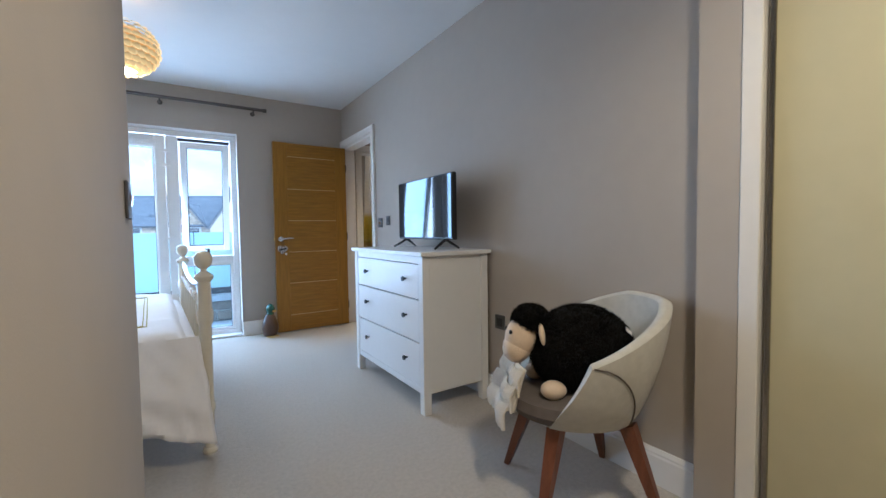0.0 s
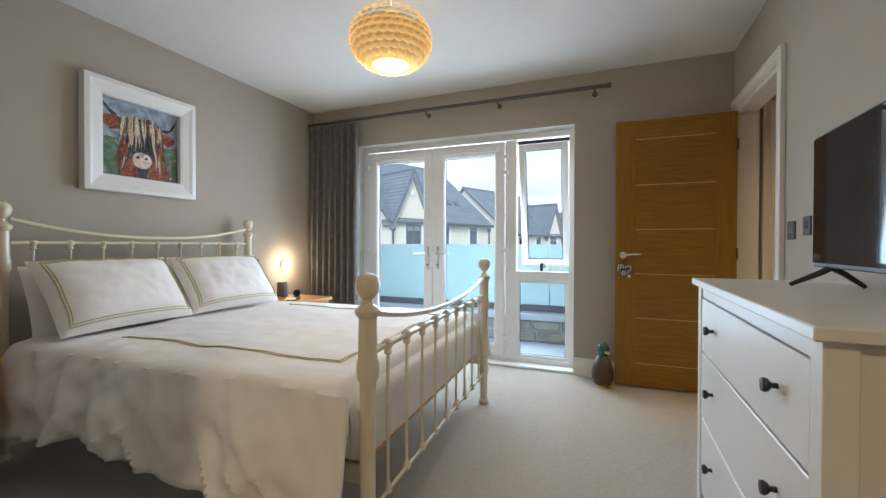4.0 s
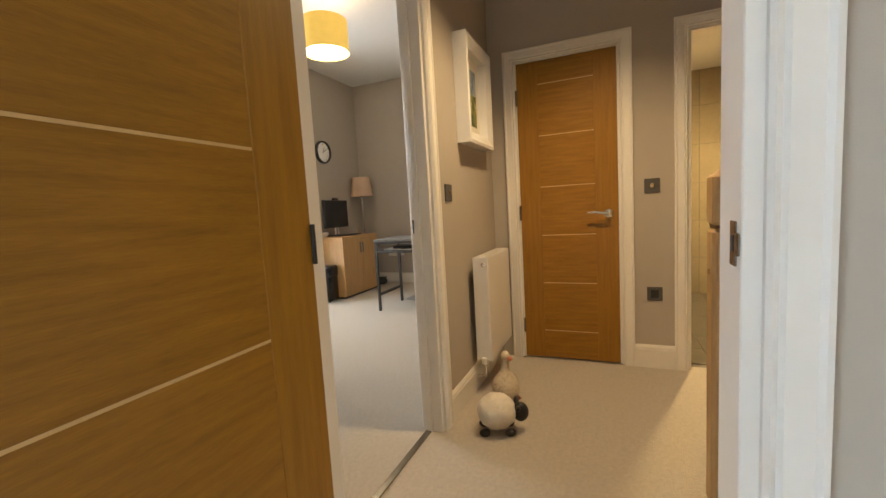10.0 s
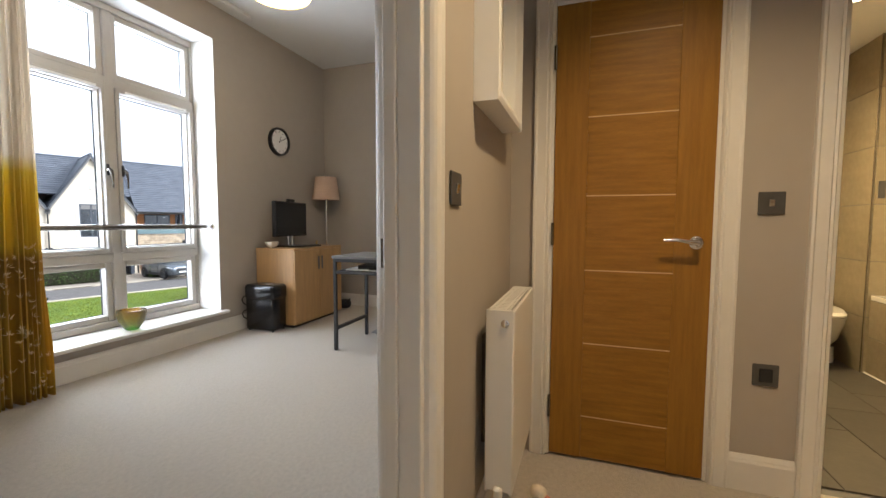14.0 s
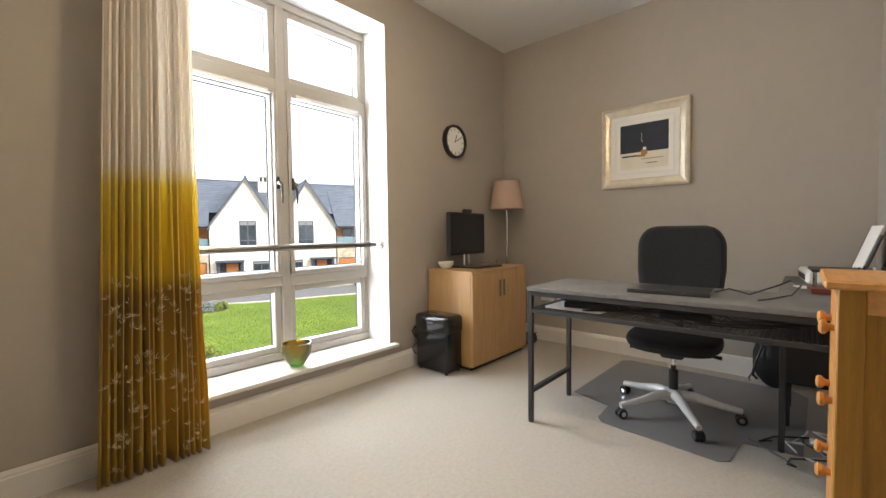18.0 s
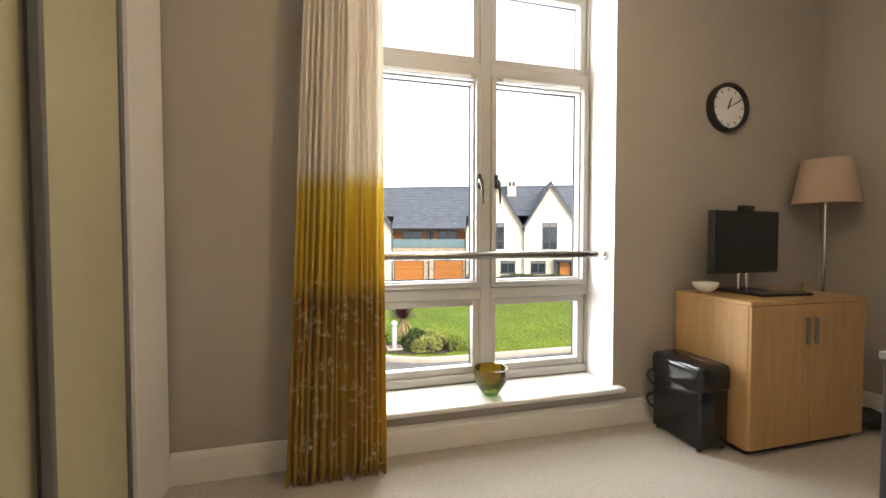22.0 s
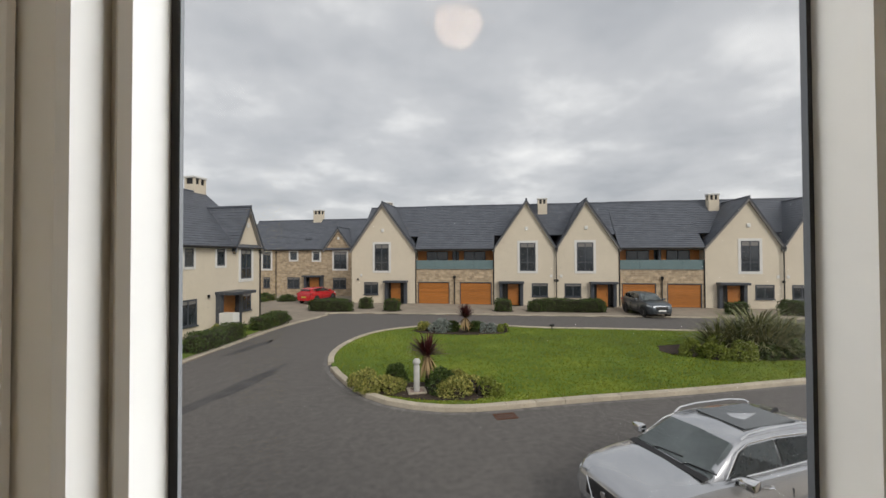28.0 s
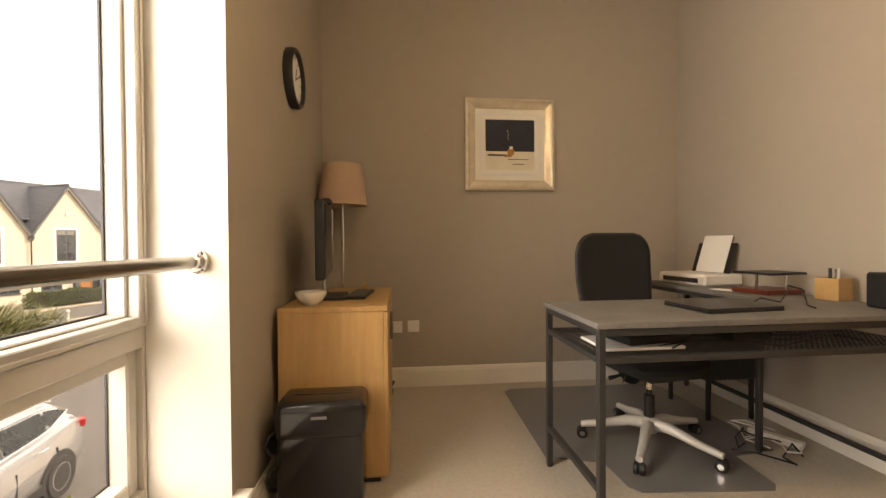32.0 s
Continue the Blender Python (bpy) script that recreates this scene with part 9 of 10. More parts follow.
white_side((-7.6, 25.7, GZ, 0, 0, LROT), "white rendered house with slate roof and timber porch")
white_side((-10.5, 13.5, GZ + 0.38, 0, 0, LROT), "white rendered house beyond the balcony with slate roof", True)
sh = side_house((-12.16, 53.97, GZ, 0, 0, math.degrees(math.atan2(-3.7, 8.76))), "honey-coloured stone house with slate roof behind a red car", RUBBLE, 15.0, 5.25, 8.75, (11.1, 14.4, 7.5), (8.0, 10.0, 0.0), 9.0, (8.2, 8.7, 11.2))
for a, b, z0, z1, lo in ((6.95, 7.75, 3.95, 4.9, 0), (9.75, 10.5, 3.9, 4.85, 0), (12.2, 13.7, 2.95, 4.85, 3.6)):
    house_window(sh, a, b, z0, z1, 0.18, 2 if lo else 1, lo)
for a, b in ((6.6, 8.1), (12.1, 13.65)):
    house_window(sh, a, b, 0.8, 2.0, 0, 2)
porch(sh, 8.8, 11.0, 2.25, (0.25, 0.75))
downpipe(sh, 5.2, 0.0, 4.7)
house_window(sh, 3.5, 4.5, 2.95, 4.85, 0.2, 2, 3.6)
house_window(sh, 3.6, 4.4, 0.8, 2.0, 0, 2)


# -- ground surfaces --
def smooth_loop(pts, n=6, closed=True):
    """A smooth line through control points."""
    P = [Vector((x, y, 0)) for x, y in pts]
    out = []
    m = len(P)
    for i in range(m if closed else m - 1):
        p0, p1, p2, p3 = (P[(i + k - 1) % m] if closed else P[min(max(i + k - 1, 0), m - 1)] for k in range(4))
        for j in range(n):
            t = j / n
            out.append(0.5 * ((2 * p1) + (p2 - p0) * t + (2 * p0 - 5 * p1 + 4 * p2 - p3) * t * t + (3 * p1 - p0 - 3 * p2 + p3) * t ** 3))
    if not closed:
        out.append(P[-1])
    return out


def sheet(name, pts, z0, z1, mat, label, category):
    bm = bmesh.new()
    A = [bm.verts.new((p[0], p[1], z1)) for p in pts]
    B = [bm.verts.new((p[0], p[1], z0)) for p in pts]
    f = bm.faces.new(A)
    for i in range(len(A)):
        j = (i + 1) % len(A)
        bm.faces.new((A[i], A[j], B[j], B[i]))
    bmesh.ops.triangulate(bm, faces=[f])
    return structure(name, bm, mat, label, category)


def resample(line, step, closed):
    pts = list(line) + ([line[0]] if closed else [])
    out, left = [pts[0]], step
    for a, b in zip(pts, pts[1:]):
        d = (b - a).length
        while d >= left and d > 1e-9:
            a = a.lerp(b, left / d)
            out.append(a)
            d = (b - a).length
            left = step
        left -= d
    return out


def kerb_line(name, line, closed, step=0.9, width=0.14, up=0.11, inside=1, gap=0.012):
    """A run of separate kerb stones along a line."""
    run = thing(name, "pale concrete kerb stones edging the road", "kerb", kind="structure")
    pts = resample(line, step, closed)
    for a, b in zip(pts, pts[1:]):
        d = (b - a).normalized()
        s = Vector((-d.y, d.x, 0)) * width * inside
        a, b = a + d * gap / 2, b - d * gap / 2
        bm = prism([(a.x, a.y), (b.x, b.y), ((b + s).x, (b + s).y), ((a + s).x, (a + s).y)], GZ - 0.05, GZ + up)
        bmesh.ops.bevel(bm, geom=[e for e in bm.edges if all(v.co.z > GZ for v in e.verts)], offset=0.02, segments=1, affect="EDGES")
        part("kerb_stone", bm, KERB, run)
    return run


ISLE = smooth_loop([(0.65, 19.9), (0.9, 22.9), (2.5, 26.1), (5.2, 27.5), (8.7, 27.5), (12.3, 25.6), (16.4, 24.2), (27.2, 20.2), (36.0, 17.2), (42.0, 15.4), (44.0, 14.6), (41.5, 14.15),
                    (30.0, 14.1), (18.3, 14.06), (12.4, 13.95), (8.4, 14.0), (5.7, 13.97), (4.3, 14.1), (2.7, 15.0), (1.6, 16.7)], 6)
LAWN = []
for i, q in enumerate(ISLE):
    d = (ISLE[(i + 1) % len(ISLE)] - ISLE[i - 1]).normalized()
    LAWN.append((q.x + d.y * 0.13, q.y - d.x * 0.13))
sheet("lawn", LAWN, GZ - 0.02, GZ + 0.085, GRASS, "mown green lawn on the road island", "lawn")
kerb_line("kerb_island", ISLE, True, 0.9, 0.24, 0.145, -1, 0.008)
gut = bmesh.new()
n = len(ISLE)
rim = []
for i, p in enumerate(ISLE):
    d = (ISLE[(i + 1) % n] - ISLE[i - 1]).normalized()
    s = Vector((-d.y, d.x, 0))
    rim.append((gut.verts.new((p.x + s.x * 0.01, p.y + s.y * 0.01, GZ + 0.006)), gut.verts.new((p.x + s.x * 0.17, p.y + s.y * 0.17, GZ + 0.005))))
for i in range(n):
    a, b = rim[i], rim[(i + 1) % n]
    gut.faces.new((a[0], b[0], b[1], a[1]))
structure("gutter_channel", gut, material("granite_setts", (0.17, 0.16, 0.15), 0.9, vary=0.35, scale=6, bump=0.8, bump_scale=14), "row of grey granite setts at the kerb", "gutter")
FAR = smooth_loop([(-0.4, 33.9), (0.6, 34.8), (11.8, 31.2), (24.6, 27.0), (45.0, 20.2), (75.0, 10.0)], 6, False)
LEFT = smooth_loop([(-9.6, 9.5), (-7.0, 16.0), (-5.4, 20.4), (-3.7, 26.4), (-2.4, 30.2), (-0.4, 33.9)], 6, False)
sheet("pavement_far", [(p.x, p.y) for p in FAR] + [(85, 40), (40, 70), (-20, 70), (-14, 50), (-4.2, 44.0)], GZ - 0.02, GZ + 0.05, PAVE, "buff block paving of the drives", "pavement")
sheet("pavement_side", [(p.x, p.y) for p in LEFT] + [(-4.2, 43.9), (-14, 49.9), (-40, 50), (-40, 9.5)], GZ - 0.02, GZ + 0.052, PAVE, "buff block paving of the side drives", "pavement")
kerb_line("kerb_far", FAR[:26], False, 0.9, 0.14, 0.10, 1)
kerb_line("kerb_left", LEFT, False, 0.9, 0.14, 0.10, 1)
NEAR = smooth_loop([(4.0, 7.1), (7.4, 7.3), (9.0, 7.35), (16.0, 7.4), (40.0, 7.4)], 4, False)
sheet("pavement_near", [(7.4, 3.5), (40, 3.5), (40, 7.4), (16, 7.4), (9, 7.35), (7.4, 7.3)], GZ - 0.02, GZ + 0.05, PAVE, "buff block paving below the window", "pavement")
kerb_line("kerb_near", NEAR[:13], False, 0.9, 0.14, 0.10, -1)
sheet("flower_bed_window", [(1.2, 3.5), (7.39, 3.5), (7.39, 7.2), (3.4, 7.0), (1.1, 6.3)], GZ - 0.02, GZ + 0.06, SOIL, "dark soil bed below the window", "flower bed")
sheet("lawn_side", [(-6.9, 20.5), (-5.6, 21.2), (-4.2, 26.6), (-3.4, 29.8), (-4.9, 30.6), (-7.0, 25.6)], GZ + 0.02, GZ + 0.075, GRASS, "small front lawn of the white house", "lawn")
rnd = random.Random(11)


def blot(cx, cy, rx, ry, rot, n=22, rough=0.25):
    c, s = math.cos(radians(rot)), math.sin(radians(rot))
    out = []
    for k in range(n):
        a = 2 * math.pi * k / n
        r = 1 + rnd.uniform(-rough, rough)
        x, y = rx * r * math.cos(a), ry * r * math.sin(a)
        out.append((cx + c * x - s * y, cy + s * x + c * y))
    return out


for cx, cy, rx, ry, rot in ((-2.2, 17.5, 3.2, 0.30, 66), (6.5, 33.0, 3.0, 0.35, -18), (-3.2, 24.0, 1.6, 0.3, 68)):
    sheet("road_patch", blot(cx, cy, rx, ry, rot), GZ + 0.001, GZ + 0.004, WET, "darker worn patch in the asphalt", "road patch")
BED = {}
for nm, cx, cy, rx, ry in (("flower_bed_front", 3.9, 15.8, 2.1, 0.78), ("flower_bed_middle", 7.4, 25.4, 2.6, 1.0), ("flower_bed_right", 19.3, 17.9, 4.6, 1.7)):
    sheet(nm, blot(cx, cy, rx, ry, -25 if cx == 3.9 else -15, 26, 0.06), GZ + 0.06, GZ + 0.105, SOIL, "bare dark soil bed in the lawn", "flower bed")
dg = thing("drain_grate", "rusty iron drain grate in the road by the kerb", "drain", pose(5.76, 13.52, GZ))
RUST = material("rusty_iron", (0.13, 0.055, 0.03), 0.85, vary=0.3, scale=8, metal=0.2)
part("grate_frame", frame_rect(bmesh.new(), -0.30, 0.30, 0.002, 0.012, 0, 0, 1) if False else merge(merge(box(-0.30, 0.30, -0.2, -0.16, 0.001, 0.014), box(-0.30, 0.30, 0.16, 0.2, 0.001, 0.014)), merge(box(-0.30, -0.26, -0.16, 0.16, 0.001, 0.014), box(0.26, 0.30, -0.16, 0.16, 0.001, 0.014))), RUST, dg)
for k in range(7):
    part("bar", box(-0.235 + k * 0.072, -0.20 + k * 0.072, -0.16, 0.16, 0.001, 0.012), RUST, dg)

# -- planting --


def leaf_mat(name, base, tip, rough=0.6):
    mt = bpy.data.materials.new(name)
    mt.use_nodes = True
    nt = mt.node_tree
    b = nt.nodes["Principled BSDF"]
    b.inputs["Roughness"].default_value = rough
    b.inputs["Specular IOR Level"].default_value = 0.3
    ge = nt.nodes.new("ShaderNodeNewGeometry")
    rp = nt.nodes.new("ShaderNodeValToRGB")
    e = rp.color_ramp.elements
    e[0].color, e[1].color = (*base, 1), (*tip, 1)
    nt.links.new(ge.outputs["Random Per Island"], rp.inputs[0])
    nt.links.new(rp.outputs[0], b.inputs["Base Color"])
    return mt


LF_HEDGE = leaf_mat("hedge_leaves", (0.022, 0.042, 0.010), (0.085, 0.125, 0.028))
LF_VARI = leaf_mat("variegated_leaves", (0.085, 0.12, 0.022), (0.46, 0.42, 0.12))
LF_BOX = leaf_mat("round_shrub_leaves", (0.10, 0.14, 0.02), (0.30, 0.33, 0.07))
LF_GREY = leaf_mat("grey_leaves", (0.12, 0.15, 0.13), (0.33, 0.36, 0.33))
LF_BRIGHT = leaf_mat("fresh_green_leaves", (0.035, 0.10, 0.012), (0.16, 0.26, 0.035))
LF_RED = leaf_mat("dark_red_blades", (0.028, 0.008, 0.010), (0.10, 0.022, 0.020), 0.45)
LF_TAN = leaf_mat("dry_tan_blades", (0.26, 0.17, 0.08), (0.45, 0.33, 0.18), 0.8)
LF_PHOR = leaf_mat("flax_blades", (0.045, 0.065, 0.020), (0.30, 0.29, 0.13), 0.5)
LF_GRASS = leaf_mat("grass_blades", (0.10, 0.150, 0.010), (0.27, 0.285, 0.028), 0.8)
# dark tone of the added cores in the planting, and of palm bark
COREBARK = material("dark_core_and_bark", (0.030, 0.024, 0.016), 0.95, vary=0.2, scale=10, bump=0.6, bump_scale=40)


def mesh_from(name, verts, faces, mat, parent=None, label=""):
    me = bpy.data.meshes.new(name)
    me.from_pydata(verts.tolist() if hasattr(verts, "tolist") else verts, [], faces.tolist() if hasattr(faces, "tolist") else faces)
    me.materials.append(mat)
    ob = new(name, me)
    if parent:
        ob.parent = parent
    if label:
        ob["label"] = label
    return ob


def leaf_verts(P, size, rg, out=None):
    """Folded four-point leaves at the points P, turned at random, facing somewhat outwards."""
    n = len(P)
    d = rg.normal(size=(n, 3)); d[:, 2] += 0.4
    if out is not None:
        d += out * 0.9
    d /= np.linalg.norm(d, axis=1)[:, None]
    s = np.cross(d, rg.normal(size=(n, 3))); s /= np.linalg.norm(s, axis=1)[:, None] + 1e-9
    L = (size * rg.uniform(0.7, 1.35, n))[:, None]
    nn = np.cross(d, s)
    V = np.stack([P, P + d * L * 0.5 + s * L * 0.30 + nn * L * 0.08, P + d * L, P + d * L * 0.5 - s * L * 0.30 + nn * L * 0.08], 1).reshape(-1, 3)
    F = np.arange(n * 4).reshape(n, 4)
    return V, F


def shrub(label, c, r, n, size, mat, seed, lumps=9, name="shrub", core=0.62, group=""):
    """A rounded shrub: uneven lumps of small leaves over an added dark filler core."""
    rg = np.random.default_rng(seed)
    b = thing(name, label, name, pose(*c), group)
    rx, ry, rz = r
    cen = rg.normal(size=(lumps, 3)); cen /= np.linalg.norm(cen, axis=1)[:, None]
    cen = cen * rg.uniform(0.35, 0.66, (lumps, 1)); cen[:, 2] = np.abs(cen[:, 2]) * 0.9
    k = rg.integers(0, lumps, n)
    u = rg.normal(size=(n, 3)); u /= np.linalg.norm(u, axis=1)[:, None]
    P = cen[k] + u * (rg.uniform(0.30, 0.46, lumps)[k] * rg.uniform(0.75, 1.0, n) ** 0.5)[:, None]
    P[:, 2] = np.abs(P[:, 2])
    P = P * np.array([rx, ry, rz * 1.05])
    V, F = leaf_verts(P, size, rg, u)
    V[:, 2] = np.maximum(V[:, 2], 0.005)
    mesh_from("foliage", V, F, mat, b)
    # added solid dark core, so the shrub is not seen through
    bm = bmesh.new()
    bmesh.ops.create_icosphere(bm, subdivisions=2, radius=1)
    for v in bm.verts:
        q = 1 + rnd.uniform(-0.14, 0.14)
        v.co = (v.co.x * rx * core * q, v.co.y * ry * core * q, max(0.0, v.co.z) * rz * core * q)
    part("twigs", bm, COREBARK, b, "added dark filler core")
    return b


def hedge(label, c, rz, L, W, H, seed, mat=None, dens=420, size=0.085, group="clipped hedges before the houses"):
    rg = np.random.default_rng(seed)
    b = thing("hedge", label, "hedge", pose(*c, 0, 0, rz), group)
    n = int(dens * (L * W + 2 * H * (L + W)))
    P = rg.uniform(-1, 1, (n, 3)); P[:, 2] = (P[:, 2] + 1) / 2
    face = rg.choice(5, n, p=np.array([L * W, L * H, L * H, W * H, W * H]) / (L * W + 2 * H * (L + W)))
    jit = 1 - np.abs(rg.normal(0, 0.05, n))
    for f, ax, val in ((0, 2, 1), (1, 1, -1), (2, 1, 1), (3, 0, -1), (4, 0, 1)):
        P[face == f, ax] = val
    P *= np.array([L / 2, W / 2, H])
    wob = 1 + 0.06 * np.sin(P[:, 0] * 3.1 + seed) + 0.05 * np.sin(P[:, 0] * 7.3 + P[:, 2] * 4)
    P[:, 1] *= wob * jit; P[:, 2] *= (0.93 + 0.07 * np.cos(P[:, 0] * 2.3 + seed)) * jit
    over = np.abs(P[:, 0]) / (L / 2)
    P[:, 2] *= 1 - 0.18 * np.clip(over - 0.85, 0, 1) / 0.15
    V, F = leaf_verts(P, size, rg)
    V[:, 2] = np.maximum(V[:, 2], 0.005)
    mesh_from("foliage", V, F, mat or LF_HEDGE, b)
    # added dark box fills the hedge behind its leaves
    part("twigs", box(-L / 2 + 0.09, L / 2 - 0.09, -W / 2 + 0.09, W / 2 - 0.09, 0, H - 0.13, 0.08), COREBARK, b, "added dark filler core")
    return b


def blades(n, length, width, rg, rise=(0.2, 1.3), droop=0.9, base=0.06, seg=5):
    """Long tapering strap leaves that spring from one foot and bend over."""
    V, F = [], []
    for i in range(n):
        a = rg.uniform(0, 2 * math.pi)
        el = rg.uniform(*rise)
        Ln = length * rg.uniform(0.65, 1.1)
        p = np.array([base * math.cos(a), base * math.sin(a), 0.0])
        side = np.array([-math.sin(a), math.cos(a), 0])
        k0 = len(V)
        for j in range(seg + 1):
            t = j / seg
            w = width * (0.6 + 0.9 * t * (1 - t)) * (1 - t ** 3) + 0.002
            V.append(p - side * w / 2); V.append(p + side * w / 2)
            e = el - droop * t * t
            p = p + np.array([math.cos(a) * math.cos(e), math.sin(a) * math.cos(e), math.sin(e)]) * Ln / seg
        F += [(k0 + 2 * j, k0 + 2 * j + 1, k0 + 2 * j + 3, k0 + 2 * j + 2) for j in range(seg)]
    return np.array(V), F


def cordyline(label, c, trunk, r, seed):
    rg = np.random.default_rng(seed)
    b = thing("cordyline_palm", label, "palm", pose(*c), "red palms on the lawn")
    part("trunk", tube([(0, 0, 0), (0.02, 0, trunk * 0.5), (0, 0.01, trunk)], [0.075, 0.06, 0.06], 10), COREBARK, b)
    V, F = blades(150, r, 0.055, rg, (0.05, 1.5), 0.35)
    V[:, 2] += trunk
    mesh_from("crown", V, F, LF_RED, b, "dark red pointed blades")
    V, F = blades(70, r * 0.95, 0.05, rg, (-1.25, -0.75), 0.1)
    V[:, 2] += trunk
    V[:, 2] = np.maximum(V[:, 2], 0.01)
    mesh_from("dry_skirt", V, F, LF_TAN, b, "hanging dry tan leaves")


LZ = GZ + 0.09
cordyline("dark red cordyline palm with a dry tan skirt", (4.1, 16.5, LZ), 0.95, 0.85, 3)
cordyline("smaller dark red cordyline palm at the far kerb", (7.6, 24.9, LZ), 0.85, 0.85, 4)
bo = thing("bollard_light", "pale grey bollard light with a domed cap in the bed", "bollard", pose(3.65, 15.75, LZ))
CONC = material("pale_concrete", (0.46, 0.45, 0.43), 0.8, vary=0.08, scale=5, bump=0.2, bump_scale=60)
part("post", lathe([(0.095, 0), (0.095, 0.80), (0.08, 0.82), (0.075, 0.87)], 16), CONC, bo, "", True)
part("cap", lathe([(0.075, 0.87), (0.115, 0.875), (0.125, 0.93), (0.105, 0.99), (0.06, 1.03), (0.0, 1.04)], 16), CONC, bo, "domed cap", True)
part("plinth", merge(merge(box(-0.29, 0.29, -0.29, -0.22, -0.01, 0.06, 0.008), box(-0.29, 0.29, 0.22, 0.29, -0.01, 0.06, 0.008)), merge(box(-0.29, -0.22, -0.22, 0.22, -0.01, 0.06, 0.008), box(0.22, 0.29, -0.22, 0.22, -0.01, 0.06, 0.008))), KERB, bo, "square pale kerb round the foot")
part("gravel", box(-0.22, 0.22, -0.22, 0.22, 0.0, 0.03), material("pink_gravel", (0.33, 0.25, 0.21), 0.95, vary=0.4, scale=20, bump=0.9, bump_scale=50), bo, "pinkish gravel")
bo2 = copy_thing(bo, pose(23.2, 18.4, LZ))
for k, (x, y, rx, ry, rz, nl, mt, sz) in enumerate((
        (1.95, 16.75, 0.50, 0.45, 0.52, 1900, LF_VARI, 0.06), (2.35, 16.25, 0.62, 0.5, 0.50, 2300, LF_VARI, 0.06), (2.95, 15.95, 0.40, 0.38, 0.40, 1200, LF_VARI, 0.055),
        (3.05, 16.7, 0.42, 0.42, 0.62, 1700, LF_HEDGE, 0.06), (4.45, 15.6, 0.62, 0.55, 0.62, 2400, LF_HEDGE, 0.06), (4.75, 15.15, 0.60, 0.45, 0.50, 2300, LF_VARI, 0.06),
        (5.25, 15.45, 0.55, 0.5, 0.50, 1900, LF_VARI, 0.06), (5.75, 15.05, 0.50, 0.45, 0.50, 2000, LF_BOX, 0.055), (4.9, 16.0, 0.45, 0.4, 0.55, 1500, LF_VARI, 0.06),
        (5.5, 26.1, 0.5, 0.45, 0.42, 1000, LF_VARI, 0.08), (6.3, 25.5, 0.75, 0.55, 0.62, 1500, LF_GREY, 0.08), (7.0, 25.6, 0.5, 0.45, 0.62, 1000, LF_HEDGE, 0.08),
        (8.2, 25.3, 0.6, 0.45, 0.58, 1100, LF_HEDGE, 0.08), (8.9, 25.0, 0.55, 0.45, 0.52, 1000, LF_GREY, 0.08), (9.8, 24.8, 0.36, 0.36, 0.5, 900, LF_BOX, 0.07),
        (15.7, 17.9, 0.55, 0.5, 0.60, 1500, LF_BOX, 0.07), (16.2, 17.3, 0.55, 0.5, 0.62, 1500, LF_BOX, 0.07), (17.2, 16.9, 0.62, 0.55, 0.66, 1700, LF_BOX, 0.07),
        (17.0, 18.0, 0.5, 0.5, 0.8, 1200, LF_BOX, 0.07), (18.2, 16.7, 0.45, 0.45, 0.62, 1200, LF_HEDGE, 0.07), (19.3, 16.7, 0.5, 0.45, 0.65, 1300, LF_HEDGE, 0.07),
        (20.6, 17.0, 0.75, 0.6, 0.9, 1700, LF_GREY, 0.08), (21.7, 16.9, 0.7, 0.55, 0.55, 1500, LF_VARI, 0.07), (22.5, 17.2, 0.6, 0.5, 0.45, 1200, LF_VARI, 0.07))):
    lab = {"variegated_leaves": "low yellow-green variegated shrub in the bed", "hedge_leaves": "dark green rounded shrub in the bed",
           "round_shrub_leaves": "clipped round pale green shrub", "grey_leaves": "silvery grey-green low shrub"}[mt.name]
    shrub(lab, (x, y, LZ), (rx * 1.12, ry * 1.1, rz * 1.22), int(nl * 1.9), sz * 1.3, mt, 100 + k, group="shrubs on the road island")
for k, (x, y, ln, nb) in enumerate(((18.2, 18.0, 2.2, 300), (19.4, 18.3, 2.5, 380), (20.5, 18.2, 2.1, 300), (18.9, 17.4, 1.8, 240), (21.6, 18.2, 1.8, 220), (17.5, 18.4, 1.9, 200))):
    rg = np.random.default_rng(40 + k)
    b = thing("flax_plant", "large olive-green flax with long arching blades", "plant", pose(x, y, LZ), "flax plants in the bed")
    V, F = blades(nb, ln, 0.075, rg, (0.5, 1.45), 1.5, 0.22, 7)
    V[:, 2] = np.maximum(V[:, 2], 0.01)
    mesh_from("blades", V, F, LF_PHOR, b)
    # added dark cone fills the foot of the clump between the blades
    part("clump", moved(lathe([(0.34, 0.0), (0.30, 0.2), (0.12, 0.42), (0.0, 0.46)], 12), pose(0, 0, 0)), COREBARK, b, "dark heart of the clump")
sl = thing("spike_light", "low black spike light on the lawn", "garden light", pose(12.6, 24.6, LZ))
part("stake", tube([(0, 0, -0.02), (0, 0, 0.22)], 0.03, 8), BLACK, sl)
part("head", box(-0.13, 0.13, -0.07, 0.07, 0.22, 0.34, 0.03), BLACK, sl)


def row_at(u, v):
    a = radians(ROW_T[5])
    return (ROW_T[0] + u * math.cos(a) - v * math.sin(a), ROW_T[1] + u * math.sin(a) + v * math.cos(a), GZ + 0.05)


